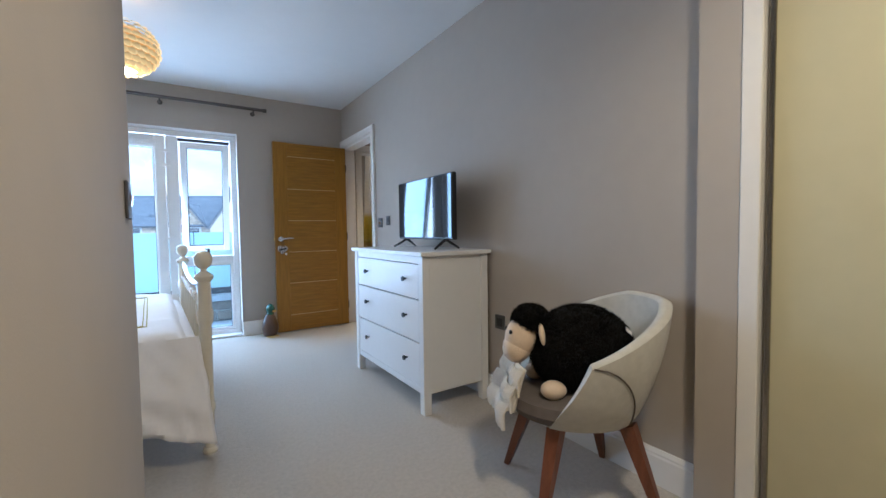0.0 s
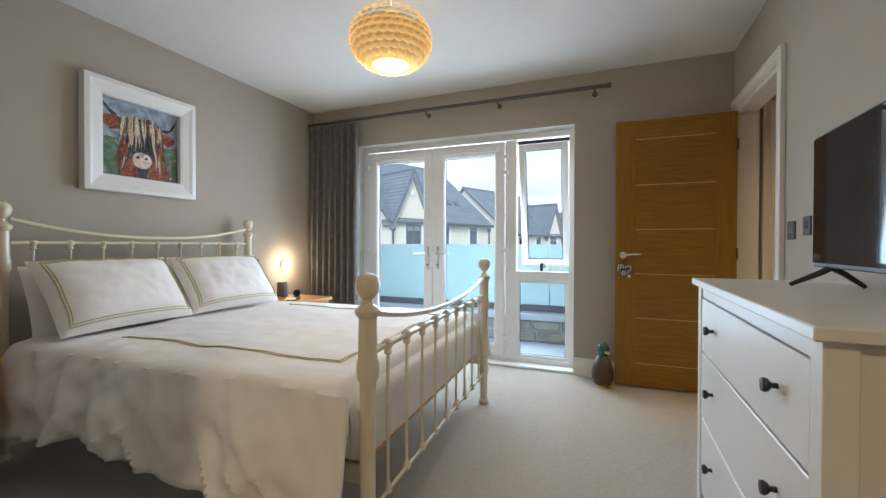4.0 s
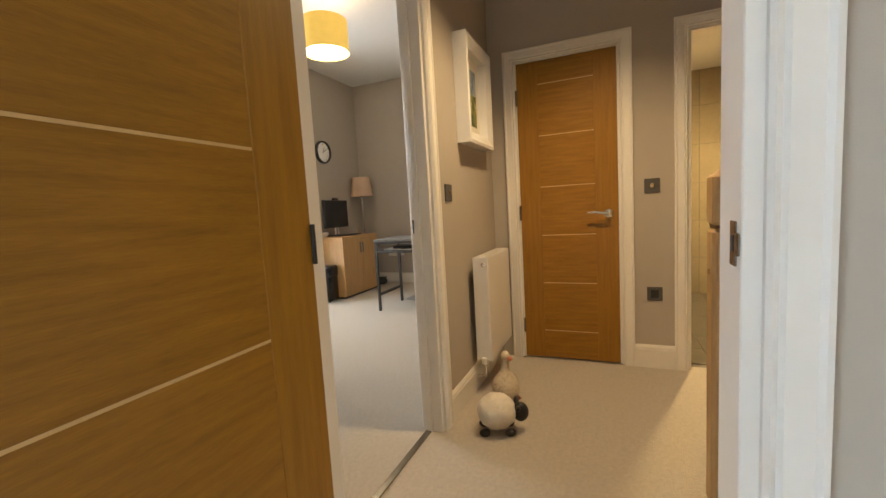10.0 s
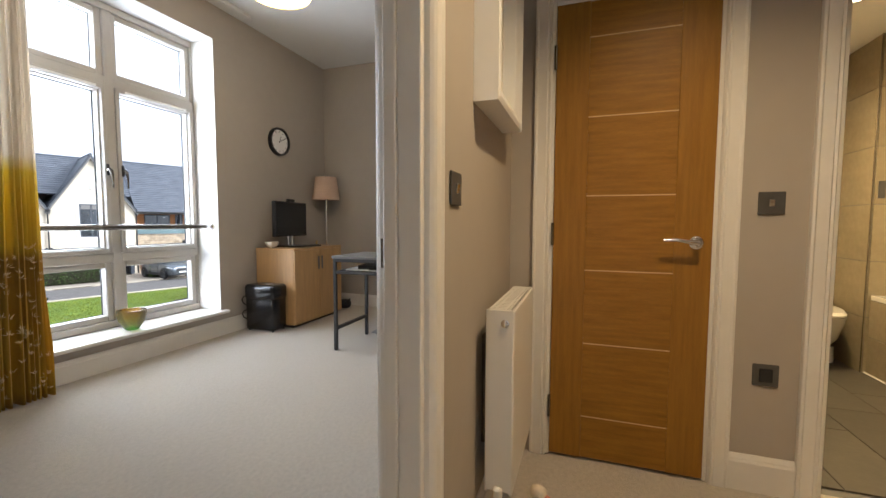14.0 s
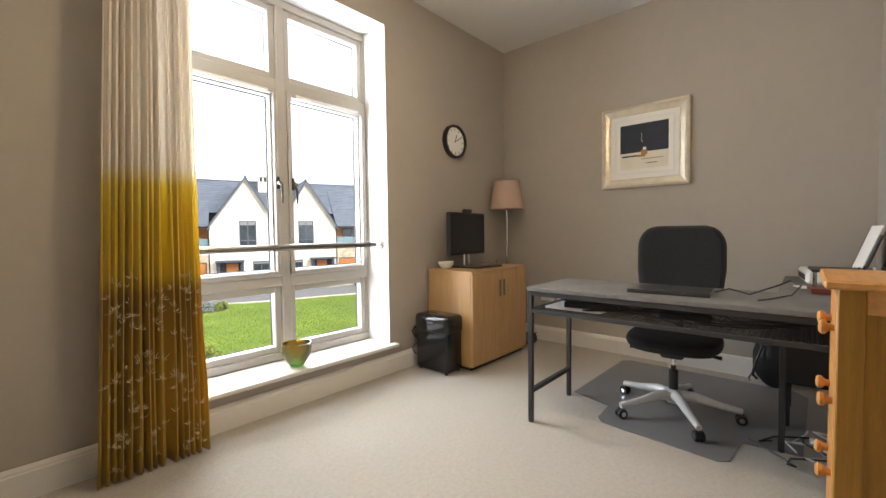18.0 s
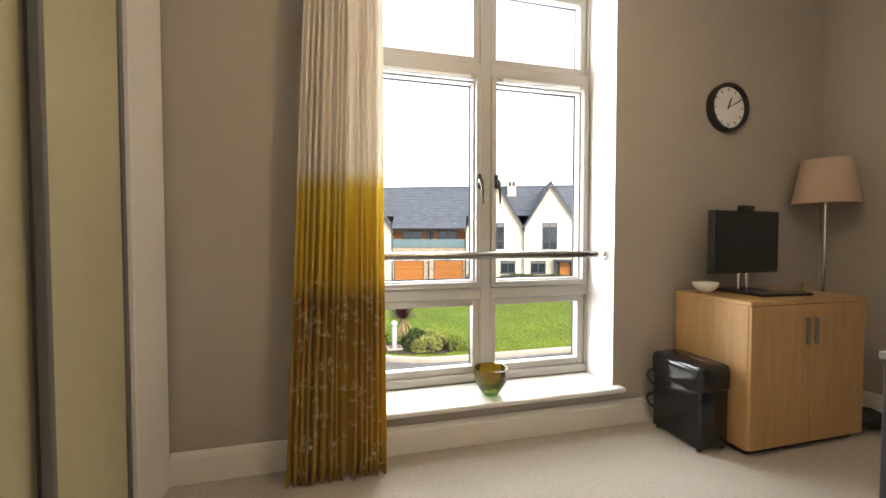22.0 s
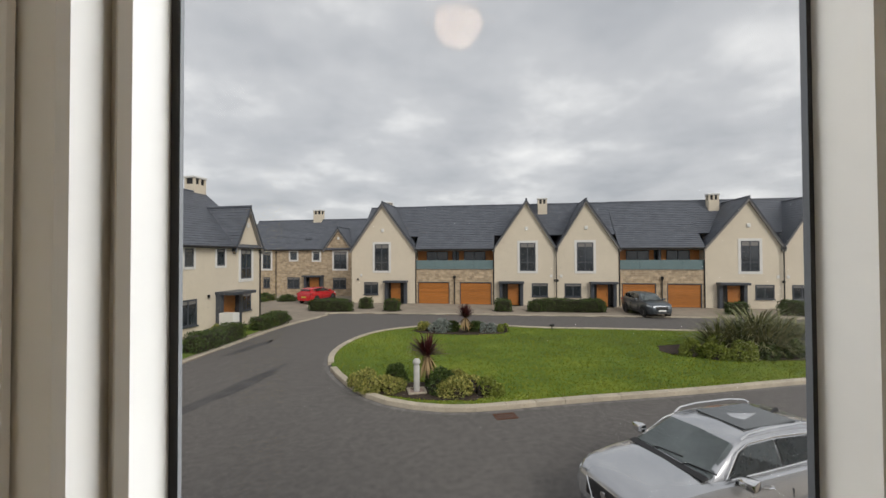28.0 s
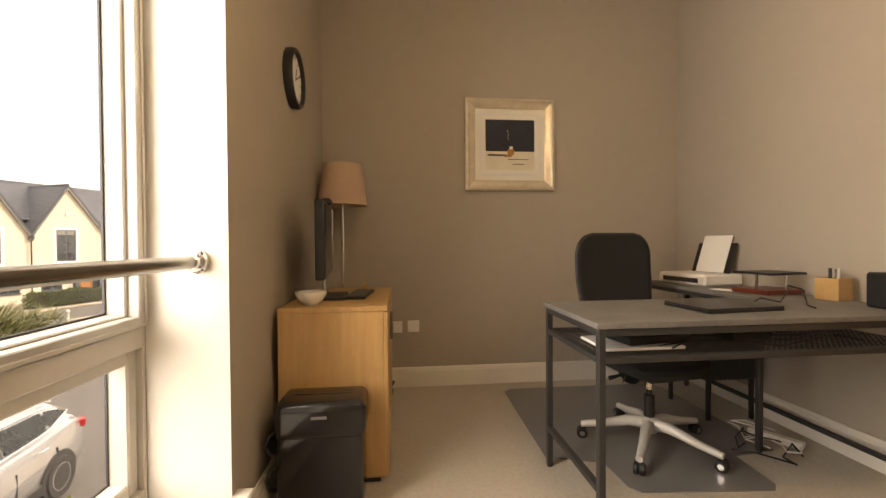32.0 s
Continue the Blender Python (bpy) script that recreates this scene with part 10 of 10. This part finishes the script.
RZ = ROW_T[5]
for k, (u, v, L, W, H) in enumerate(((-2.4, -5.7, 3.4, 0.9, 0.95), (2.35, -4.9, 1.1, 0.9, 0.9), (11.0, -4.0, 1.2, 0.9, 0.95), (15.9, -3.6, 5.4, 0.9, 1.0), (20.9, -3.6, 1.1, 0.9, 1.0), (13.4, -3.8, 1.0, 0.9, 0.8),
                                        (27.6, -3.6, 1.2, 0.9, 0.9), (33.2, -3.5, 5.4, 0.9, 1.1), (38.3, -3.5, 1.1, 0.9, 1.0), (50.0, -3.5, 6.0, 0.9, 1.1), (44.5, -3.5, 1.2, 0.9, 1.0), (-0.2, -3.8, 0.9, 0.9, 0.95))):
    hedge("dark green clipped hedge before a cream house", row_at(u, v), RZ, L, W, H, 200 + k, dens=260, size=0.10)
    x, y, z = row_at(u, v)
    sheet("flower_bed_row", blot(x, y, L / 2 + 0.25, W / 2 + 0.28, RZ, 18, 0.04), GZ + 0.03, GZ + 0.058 + 0.0005 * k, SOIL, "dark soil under a hedge", "flower bed")
for k, (x, y, rz, L, H) in enumerate(((-4.35, 24.6, 73, 3.6, 0.85), (-2.95, 29.6, 70, 2.9, 0.8))):
    hedge("dark green clipped hedge along the side road", (x - 0.55, y, GZ + 0.075), rz, L, 0.9, H, 230 + k, dens=300, size=0.09, group="hedges along the side road")
for k, (x, y, r, mt, lab) in enumerate(((-6.1, 22.3, 0.6, LF_GREY, "silvery lavender bush by the drive"), (-5.9, 23.4, 0.45, LF_HEDGE, "small dark green shrub"), (-5.8, 24.3, 0.4, LF_HEDGE, "small dark green shrub"),
                                        (-4.1, 31.5, 0.55, LF_HEDGE, "dark green shrub by the corner"), (-3.0, 31.8, 0.5, LF_HEDGE, "dark green shrub by the corner"), (-6.0, 28.0, 0.5, LF_VARI, "climbing shrub by a porch"),
                                        (-7.0, 45.6, 0.9, LF_HEDGE, "rounded shrub before the stone house"), (-5.0, 44.6, 1.3, LF_HEDGE, "low spreading shrub before the stone house"), (-7.8, 44.4, 1.2, LF_HEDGE, "low spreading shrub before the stone house"))):
    shrub(lab, (x, y, GZ + 0.07), (r, r, r * (0.95 if r < 0.95 else 0.5)), int(1300 + 900 * r), 0.075 if y < 40 else 0.11, mt, 260 + k)
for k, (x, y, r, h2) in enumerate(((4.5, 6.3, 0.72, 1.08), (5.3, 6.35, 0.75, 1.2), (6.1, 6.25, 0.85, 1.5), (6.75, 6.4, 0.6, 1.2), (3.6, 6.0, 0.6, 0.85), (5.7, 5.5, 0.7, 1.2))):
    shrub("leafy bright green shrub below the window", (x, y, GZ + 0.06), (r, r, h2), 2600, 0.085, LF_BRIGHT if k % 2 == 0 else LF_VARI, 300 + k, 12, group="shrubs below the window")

# lawn blades, thick near the road below the window
rg = np.random.default_rng(5)
lx, ly = np.array([p.x for p in ISLE]), np.array([p.y for p in ISLE])


def inside(px, py):
    c = np.zeros(len(px), bool)
    j = len(lx) - 1
    for i in range(len(lx)):
        hit_ = ((ly[i] > py) != (ly[j] > py)) & (px < (lx[j] - lx[i]) * (py - ly[i]) / (ly[j] - ly[i] + 1e-12) + lx[i])
        c ^= hit_
        j = i
    return c


m0 = 90000
px, py = rg.uniform(0.6, 26, m0), 14.0 + 13.6 * rg.uniform(0, 1, m0) ** 1.35
ok = inside(px, py)
for ox, oy in ((0.26, 0), (-0.26, 0), (0, 0.26), (0, -0.26)):
    ok &= inside(px + ox, py + oy)
for cx, cy, rx, ry in ((3.9, 15.8, 2.05, 0.74), (7.4, 25.4, 2.5, 0.95), (19.3, 17.9, 4.4, 1.6)):
    a = radians(25 if cx == 3.9 else 15)
    qx, qy = (px - cx) * math.cos(a) - (py - cy) * math.sin(a), (px - cx) * math.sin(a) + (py - cy) * math.cos(a)
    ok &= (qx / rx) ** 2 + (qy / ry) ** 2 > 1
px, py = px[ok], py[ok]
k = len(px)
base = np.stack([px, py, np.full(k, GZ + 0.08)], 1)
ang = rg.uniform(0, 2 * math.pi, k)
sd = np.stack([np.cos(ang), np.sin(ang), np.zeros(k)], 1) * 0.020
tip = base + np.stack([rg.normal(0, 0.022, k), rg.normal(0, 0.022, k), rg.uniform(0.025, 0.06, k)], 1)
V = np.stack([base - sd, base + sd, tip], 1).reshape(-1, 3)
g = mesh_from("grass", V, np.arange(3 * k).reshape(k, 3), LF_GRASS)
tagged(g, "short mown grass blades on the island lawn", "grass", "", "stuff")

structure("wall_house_front", box(0.1, 9.0, 2.96, 3.31, GZ, -0.301), RENDERC, "cream rendered outer wall below the window", "wall")
pcn = thing("porch_canopy", "flat white canopy over the entrance below", "canopy", pose(5.3, 3.32, -1.1))
part("slab", box(-0.95, 1.1, 0.0, 1.2, 0.0, 0.1, 0.01), SURR, pcn)
for x in (-0.85, 1.0):
    part("bracket", tube([(x, 0.02, -0.5), (x, 0.5, -0.02), (x, 0.9, -0.002)], 0.025, 6), DGREY, pcn, "grey canopy bracket")

# -- cars --
CARGLASS = material("car_glass", (0.030, 0.038, 0.040), 0.05, vary=0.2, scale=2, spec=0.9)
# lighter than car_glass: the sky's reflection is put into its colour
WSGLASS = material("windscreen_sky_reflection", (0.30, 0.335, 0.335), 0.10, vary=0.12, scale=2, metal=0.55, spec=0.8)
TYRE = material("tyre_rubber", (0.018, 0.018, 0.018), 0.85, vary=0.1)
ALLOY = material("alloy_wheel", (0.42, 0.42, 0.43), 0.3, metal=0.9, vary=0.05)
LENS = material("headlamp_lens", (0.55, 0.58, 0.60), 0.08, vary=0.2, scale=20, spec=0.8)
TAIL = material("tail_lamp", (0.35, 0.012, 0.012), 0.15, vary=0.1, spec=0.7)
PLATEW = material("white_plate", (0.75, 0.75, 0.72), 0.4, vary=0.02)
TRIMB = material("black_trim", (0.015, 0.015, 0.016), 0.6, vary=0.1, scale=10)


def car(label, m, paint, L=4.4, W=1.84, Hh=1.58, suv=True, rails=True, text=None):
    """A family car, nose along +x, on its wheels: lofted body and cabin, glass, lamps, wheels, trim."""
    c = thing("car", label, "car", m)
    k, hw0 = L / 4.4, W / 2
    zr = Hh
    body = [(2.20, 0.62, 0.66), (2.16, 0.80, 0.78), (2.02, 0.93, 0.86), (1.75, 1.0, 0.92), (1.35, 1.045, 0.96), (0.92, 1.075, 0.985), (0.2, 1.06, 1.0), (-0.9, 1.075, 1.0), (-1.6, 1.10, 0.985), (-2.0, 1.09, 0.94), (-2.17, 1.0, 0.86), (-2.2, 0.72, 0.82)]
    bm = bmesh.new()
    rings = []
    for x, zt, f in body:
        hw = hw0 * f
        zb = 0.24 if abs(x) < 2.1 else 0.32
        half = [(0, zb), (hw * 0.86, zb), (hw * 0.97, zb + 0.12), (hw, 0.62 * zt + 0.02), (hw * 0.985, 0.80 * zt), (hw * 0.93, zt - 0.045), (hw * 0.84, zt - 0.005), (hw * 0.55, zt + 0.022), (0, zt + 0.035)]
        row = [bm.verts.new((x * k, y, z)) for y, z in half] + [bm.verts.new((x * k, -y, z)) for y, z in half[-2:0:-1]]
        rings.append(row)
    for A, B in zip(rings, rings[1:]):
        for i in range(len(A)):
            j = (i + 1) % len(A)
            bm.faces.new((A[i], A[j], B[j], B[i]))
    bm.faces.new(rings[0]); bm.faces.new(rings[-1][::-1])
    part("body", bm, paint, c, "", True)
    cab = [(0.98, 1.085, 0.82, 0.80), (0.80, 1.20, 0.83, 0.765), (0.28, 0.937 * zr, 0.845, 0.66), (0.10, 0.962 * zr, 0.85, 0.64), (-0.5, 0.985 * zr, 0.85, 0.645), (-1.1, 0.977 * zr, 0.84, 0.63), (-1.62, 0.945 * zr, 0.80, 0.60), (-1.75, 0.91 * zr, 0.79, 0.60), (-2.10, 1.09, 0.76, 0.70)]

    def ring(x, zt, fb, ft):
        return [(x * k, hw0 * fb, 1.04), (x * k, hw0 * (fb * 0.45 + ft * 0.55), 1.04 + (zt - 1.04) * 0.6), (x * k, hw0 * ft, zt - 0.03), (x * k, hw0 * ft * 0.9, zt), (x * k, 0, zt + 0.018),
                (x * k, -hw0 * ft * 0.9, zt), (x * k, -hw0 * ft, zt - 0.03), (x * k, -hw0 * (fb * 0.45 + ft * 0.55), 1.04 + (zt - 1.04) * 0.6), (x * k, -hw0 * fb, 1.04)]
    bm = bmesh.new()
    rings = [[bm.verts.new(v) for v in ring(*s)] for s in cab]
    for A, B in zip(rings, rings[1:]):
        for i in range(8):
            bm.faces.new((A[i], A[i + 1], B[i + 1], B[i]))
    bm.faces.new(rings[0]); bm.faces.new(rings[-1][::-1])
    part("cabin", bm, paint, c, "", True)

    def band(a, b, i0, i1, off, inset=0.0):
        """A thin skin over part of the cabin between stations a and b."""
        A, B = [Vector(v) for v in ring(*a)], [Vector(v) for v in ring(*b)]
        bm = bmesh.new()
        cen = Vector((sum(v.x for v in A + B) / 18, 0, 1.1))
        R = []
        for P in (A, B):
            row = []
            for i in range(i0, i1 + 1):
                n_ = Vector((0.0, P[i].y, 0.0)).normalized() * 0.8 + Vector((0.5 if a[0] > 0.2 else (-0.5 if b[0] < -1.7 else 0), 0, 0.6))
                row.append(bm.verts.new(P[i] + n_.normalized() * off))
            R.append(row)
        for i in range(i1 - i0):
            bm.faces.new((R[0][i], R[0][i + 1], R[1][i + 1], R[1][i]))
        bmesh.ops.solidify(bm, geom=bm.faces[:], thickness=0.004)
        return bm
    mid1 = (0.94, 1.115, 0.80, 0.775)
    part("windscreen", band(mid1, (0.32, 0.925 * zr, 0.82, 0.64), 2, 6, 0.012), WSGLASS, c, "windscreen with the sky's reflection put into its colour")
    part("rear_window", band((-1.80, 0.88 * zr, 0.77, 0.58), (-2.03, 1.17, 0.75, 0.66), 2, 6, 0.012), CARGLASS, c, "dark rear window")
    # side glass, one piece for each door and the quarter light
    for s in (1, -1):
        def side(x, z):
            t = (z - 1.04) / (zr * 0.96 - 1.04)
            f = 0.845 + (0.655 - 0.845) * t ** 1.25
            return Vector((x * k, s * (hw0 * f + 0.026), z))
        zt = zr * 0.925
        for outline in ([(0.66, 1.10), (-0.42, 1.115), (-0.42, zt), (0.10, zt - 0.02), (0.34, zt - 0.10)], [(-0.48, 1.115), (-1.28, 1.14), (-1.30, zt - 0.03), (-0.48, zt)], [(-1.34, 1.145), (-1.78, 1.27), (-1.62, zt - 0.10), (-1.36, zt - 0.035)]):
            bm = bmesh.new()
            bm.faces.new([bm.verts.new(side(x, z)) for x, z in outline])
            bmesh.ops.solidify(bm, geom=bm.faces[:], thickness=0.004)
            part("side_window", bm, CARGLASS, c, "dark side window")
        part("window_trim", tube([side(0.74, 1.085), side(-0.4, 1.098), side(-1.3, 1.122), side(-1.84, 1.265), side(-1.66, zt - 0.07), side(-1.32, zt + 0.0), side(-0.48, zt + 0.03), side(0.10, zt + 0.01), side(0.36, zt - 0.07), side(0.72, 1.10)], 0.011, 6), CHROME, c, "chrome window line", True)
        mr = part("wing_mirror", moved(box(-0.09, 0.09, -0.11, 0.11, -0.075, 0.075, 0.04, seg=2), pose(0.58 * k, s * (hw0 + 0.10), 1.13, 0, 0, s * 12)), CHROME if suv else paint, c, "silver wing mirror", True)
        part("mirror_foot", box(0.50 * k, 0.60 * k, s * hw0 - 0.10 if s > 0 else -hw0 + 0.0, s * hw0 if s > 0 else -hw0 + 0.10, 1.03, 1.08, 0.012), TRIMB, mr)
        if rails:
            hy = s * hw0 * 0.655
            part("roof_rail", tube([(0.18 * k, hy, zr * 0.955), (0.05 * k, hy, zr * 0.985 + 0.025), (-0.3 * k, hy, zr + 0.03), (-1.1 * k, hy * 0.98, zr + 0.022), (-1.48 * k, hy * 0.96, zr * 0.975 + 0.015), (-1.6 * k, hy * 0.95, zr * 0.95)], 0.018, 8), CHROME, c, "satin silver roof rail", True)
        for x in (0.05, -0.98):
            part("door_handle", tube([(x * k - 0.09, s * (hw0 * 0.985), 0.935), (x * k - 0.05, s * (hw0 + 0.028), 0.945), (x * k + 0.05, s * (hw0 + 0.028), 0.945), (x * k + 0.09, s * (hw0 * 0.985), 0.935)], 0.014, 6), CHROME if suv else paint, c, "", True)
        for x in (0.62, -0.46, -1.30):
            part("door_gap", box(x * k - 0.004, x * k + 0.004, s * hw0 - 0.02 if s > 0 else -hw0 - 0.002, s * hw0 + 0.002 if s > 0 else -hw0 + 0.02, 0.36, 0.84, 0), TRIMB, c, "dark door gap")
        part("sill_cladding", box(-1.0 * k, 0.92 * k, s * hw0 - 0.08 if s > 0 else -hw0 - 0.004, s * hw0 + 0.004 if s > 0 else -hw0 + 0.08, 0.235, 0.42, 0.02), TRIMB, c, "black plastic sill")
        part("headlight", moved(box(-0.22, 0.20, -0.07, 0.07, -0.055, 0.055, 0.035, seg=2), pose(1.93 * k, s * hw0 * 0.80, 0.80, 0, 10, -s * 28)), LENS, c, "clear headlight", True)
        part("tail_light", moved(box(-0.10, 0.10, -0.12, 0.12, -0.07, 0.07, 0.03, seg=2), pose(-2.10 * k, s * hw0 * 0.80, 0.93, 0, 0, s * 25)), TAIL, c, "red tail light", True)
        part("fog_light", moved(box(-0.04, 0.05, -0.07, 0.07, -0.04, 0.04, 0.015), pose(2.11 * k, s * hw0 * 0.66, 0.42, 0, 0, -s * 15)), TRIMB, c)
        for x in (1.32, -1.33):
            part("wheel_arch", moved(lathe([(0.40, -0.04), (0.40, 0.012), (0.36, 0.016), (0.0, 0.016)], 24), pose(x * k, s * (hw0 - 0.008), 0.36, -90 * s, 0, 0)), TRIMB, c, "black wheel arch", True)
            wh = part("wheel", moved(lathe([(0.22, -0.10), (0.31, -0.105), (0.335, -0.07), (0.335, 0.07), (0.31, 0.105), (0.22, 0.10)], 28), pose(x * k, s * (hw0 - 0.07), 0.335, -90 * s, 0, 0)), TYRE, c, "black tyre", True)
            part("rim", moved(lathe([(0.225, 0.0), (0.225, 0.09), (0.205, 0.098), (0.19, 0.06), (0.0, 0.06)], 24), pose(x * k, s * (hw0 - 0.065), 0.335, -90 * s, 0, 0)), ALLOY, wh, "", True)
            for q in range(5):
                part("spoke", moved(box(0.02, 0.20, -0.022, 0.022, 0.062, 0.085, 0.006), pose(x * k, s * (hw0 - 0.065), 0.335, -90 * s, 0, 0) @ pose(0, 0, 0, 0, 0, 72 * q)), ALLOY, wh)
    part("grille", moved(box(-0.05, 0.035, -0.42, 0.42, -0.14, 0.11, 0.03, seg=2), pose(2.175 * k, 0, 0.68, 0, -8)), TRIMB, c, "black grille", True)
    part("lower_grille", box(2.10 * k, 2.205 * k, -0.5, 0.5, 0.33, 0.44, 0.02), TRIMB, c)
    if suv:
        part("grille_trim", tube([(2.20 * k, 0.40, 0.80), (2.235 * k, 0.22, 0.56), (2.24 * k, -0.22, 0.56), (2.20 * k, -0.40, 0.80)], 0.018, 8), CHROME, c, "chrome grille strip", True)
        part("badge", moved(lathe([(0.055, 0), (0.055, 0.012), (0.045, 0.014), (0.0, 0.014)], 20), pose(2.212 * k, 0, 0.71, 0, 90, 0)), CHROME, c, "round chrome badge", True)
        sr = part("sunroof", moved(box(-0.55, 0.62, -0.43, 0.43, -0.02, 0.004, 0.003), pose(-0.75 * k, 0, zr * 0.985 + 0.006, 0, -0.6, 0)), CARGLASS, c, "dark glass roof")
        part("aerial_fin", moved(prism([(-0.09, 0), (0.09, 0), (-0.05, 0.07)], -0.02, 0.02, "y"), pose(-1.45 * k, 0, zr * 0.965 + 0.01)), TRIMB, c)
        part("spoiler", moved(box(-0.12, 0.10, -0.50, 0.50, -0.02, 0.008, 0.008), pose(-1.74 * k, 0, zr * 0.928, 0, -10)), paint, c)
    pl = part("number_plate", box(2.225 * k, 2.24 * k, -0.26, 0.26, 0.45, 0.56, 0.004), PLATEW, c, "white number plate")
    part("number_plate", box(-2.225 * k, -2.20 * k, -0.26, 0.26, 0.58, 0.69, 0.004), material("yellow_plate", (0.62, 0.50, 0.06), 0.4, vary=0.02), c, "yellow number plate")
    if text:
        cu = bpy.data.curves.new("plate_text", "FONT")
        cu.body, cu.size, cu.align_x, cu.align_y, cu.extrude = text, 0.105, "CENTER", "CENTER", 0.001
        cu.materials.append(BLACK)
        tx = new("plate_text", cu)
        tx.parent = pl
        tx.matrix_local = pose(2.2415 * k, 0, 0.505, 90, 0, 90)
    for s in (-0.30, 0.28):
        part("wiper", tube([(0.99 * k, s, 1.125), (0.93 * k, s + 0.05, 1.15), (0.88 * k, s + 0.50, 1.185)], 0.010, 6), TRIMB, c, "black wiper")
    part("scuttle", moved(box(-0.06, 0.06, -hw0 * 0.78, hw0 * 0.78, -0.01, 0.012, 0.006), pose(1.02 * k, 0, 1.10, 0, 12)), TRIMB, c, "black scuttle panel")
    part("rear_mirror", box(0.42 * k, 0.46 * k, -0.11, 0.11, 1.33, 1.39, 0.01), TRIMB, c)
    return c


SILVER = material("silver_grey_car_paint", (0.50, 0.51, 0.53), 0.22, metal=0.7, vary=0.03, scale=3, coat=0.8)
REDP = material("red_car_paint", (0.50, 0.012, 0.018), 0.25, vary=0.03, scale=3, coat=0.8)
GREYCAR = material("grey_car_paint", (0.10, 0.115, 0.13), 0.28, metal=0.6, vary=0.03, scale=3, coat=0.8)
WHITECAR = material("white_car_paint", (0.70, 0.70, 0.69), 0.25, vary=0.02, scale=3, coat=0.8)
car("silver-grey crossover car with roof rails parked below", pose(7.72, 8.84, GZ, 0, 0, 186), SILVER, 4.4, 1.84, 1.58, True, True, "PL18 UXV")
car("small red hatchback on the drive of the stone house", pose(-2.0, 43.0, GZ + 0.05, 0, 0, 58), REDP, 3.95, 1.7, 1.47, False, False)
car("dark grey people carrier on a garage drive", pose(22.3, 29.3, GZ + 0.05, 0, 0, -100), GREYCAR, 4.3, 1.8, 1.6, False, False)
car("white car on a distant garage drive", pose(39.5, 22.8, GZ + 0.05, 0, 0, 195), WHITECAR, 4.3, 1.78, 1.5, False, False)
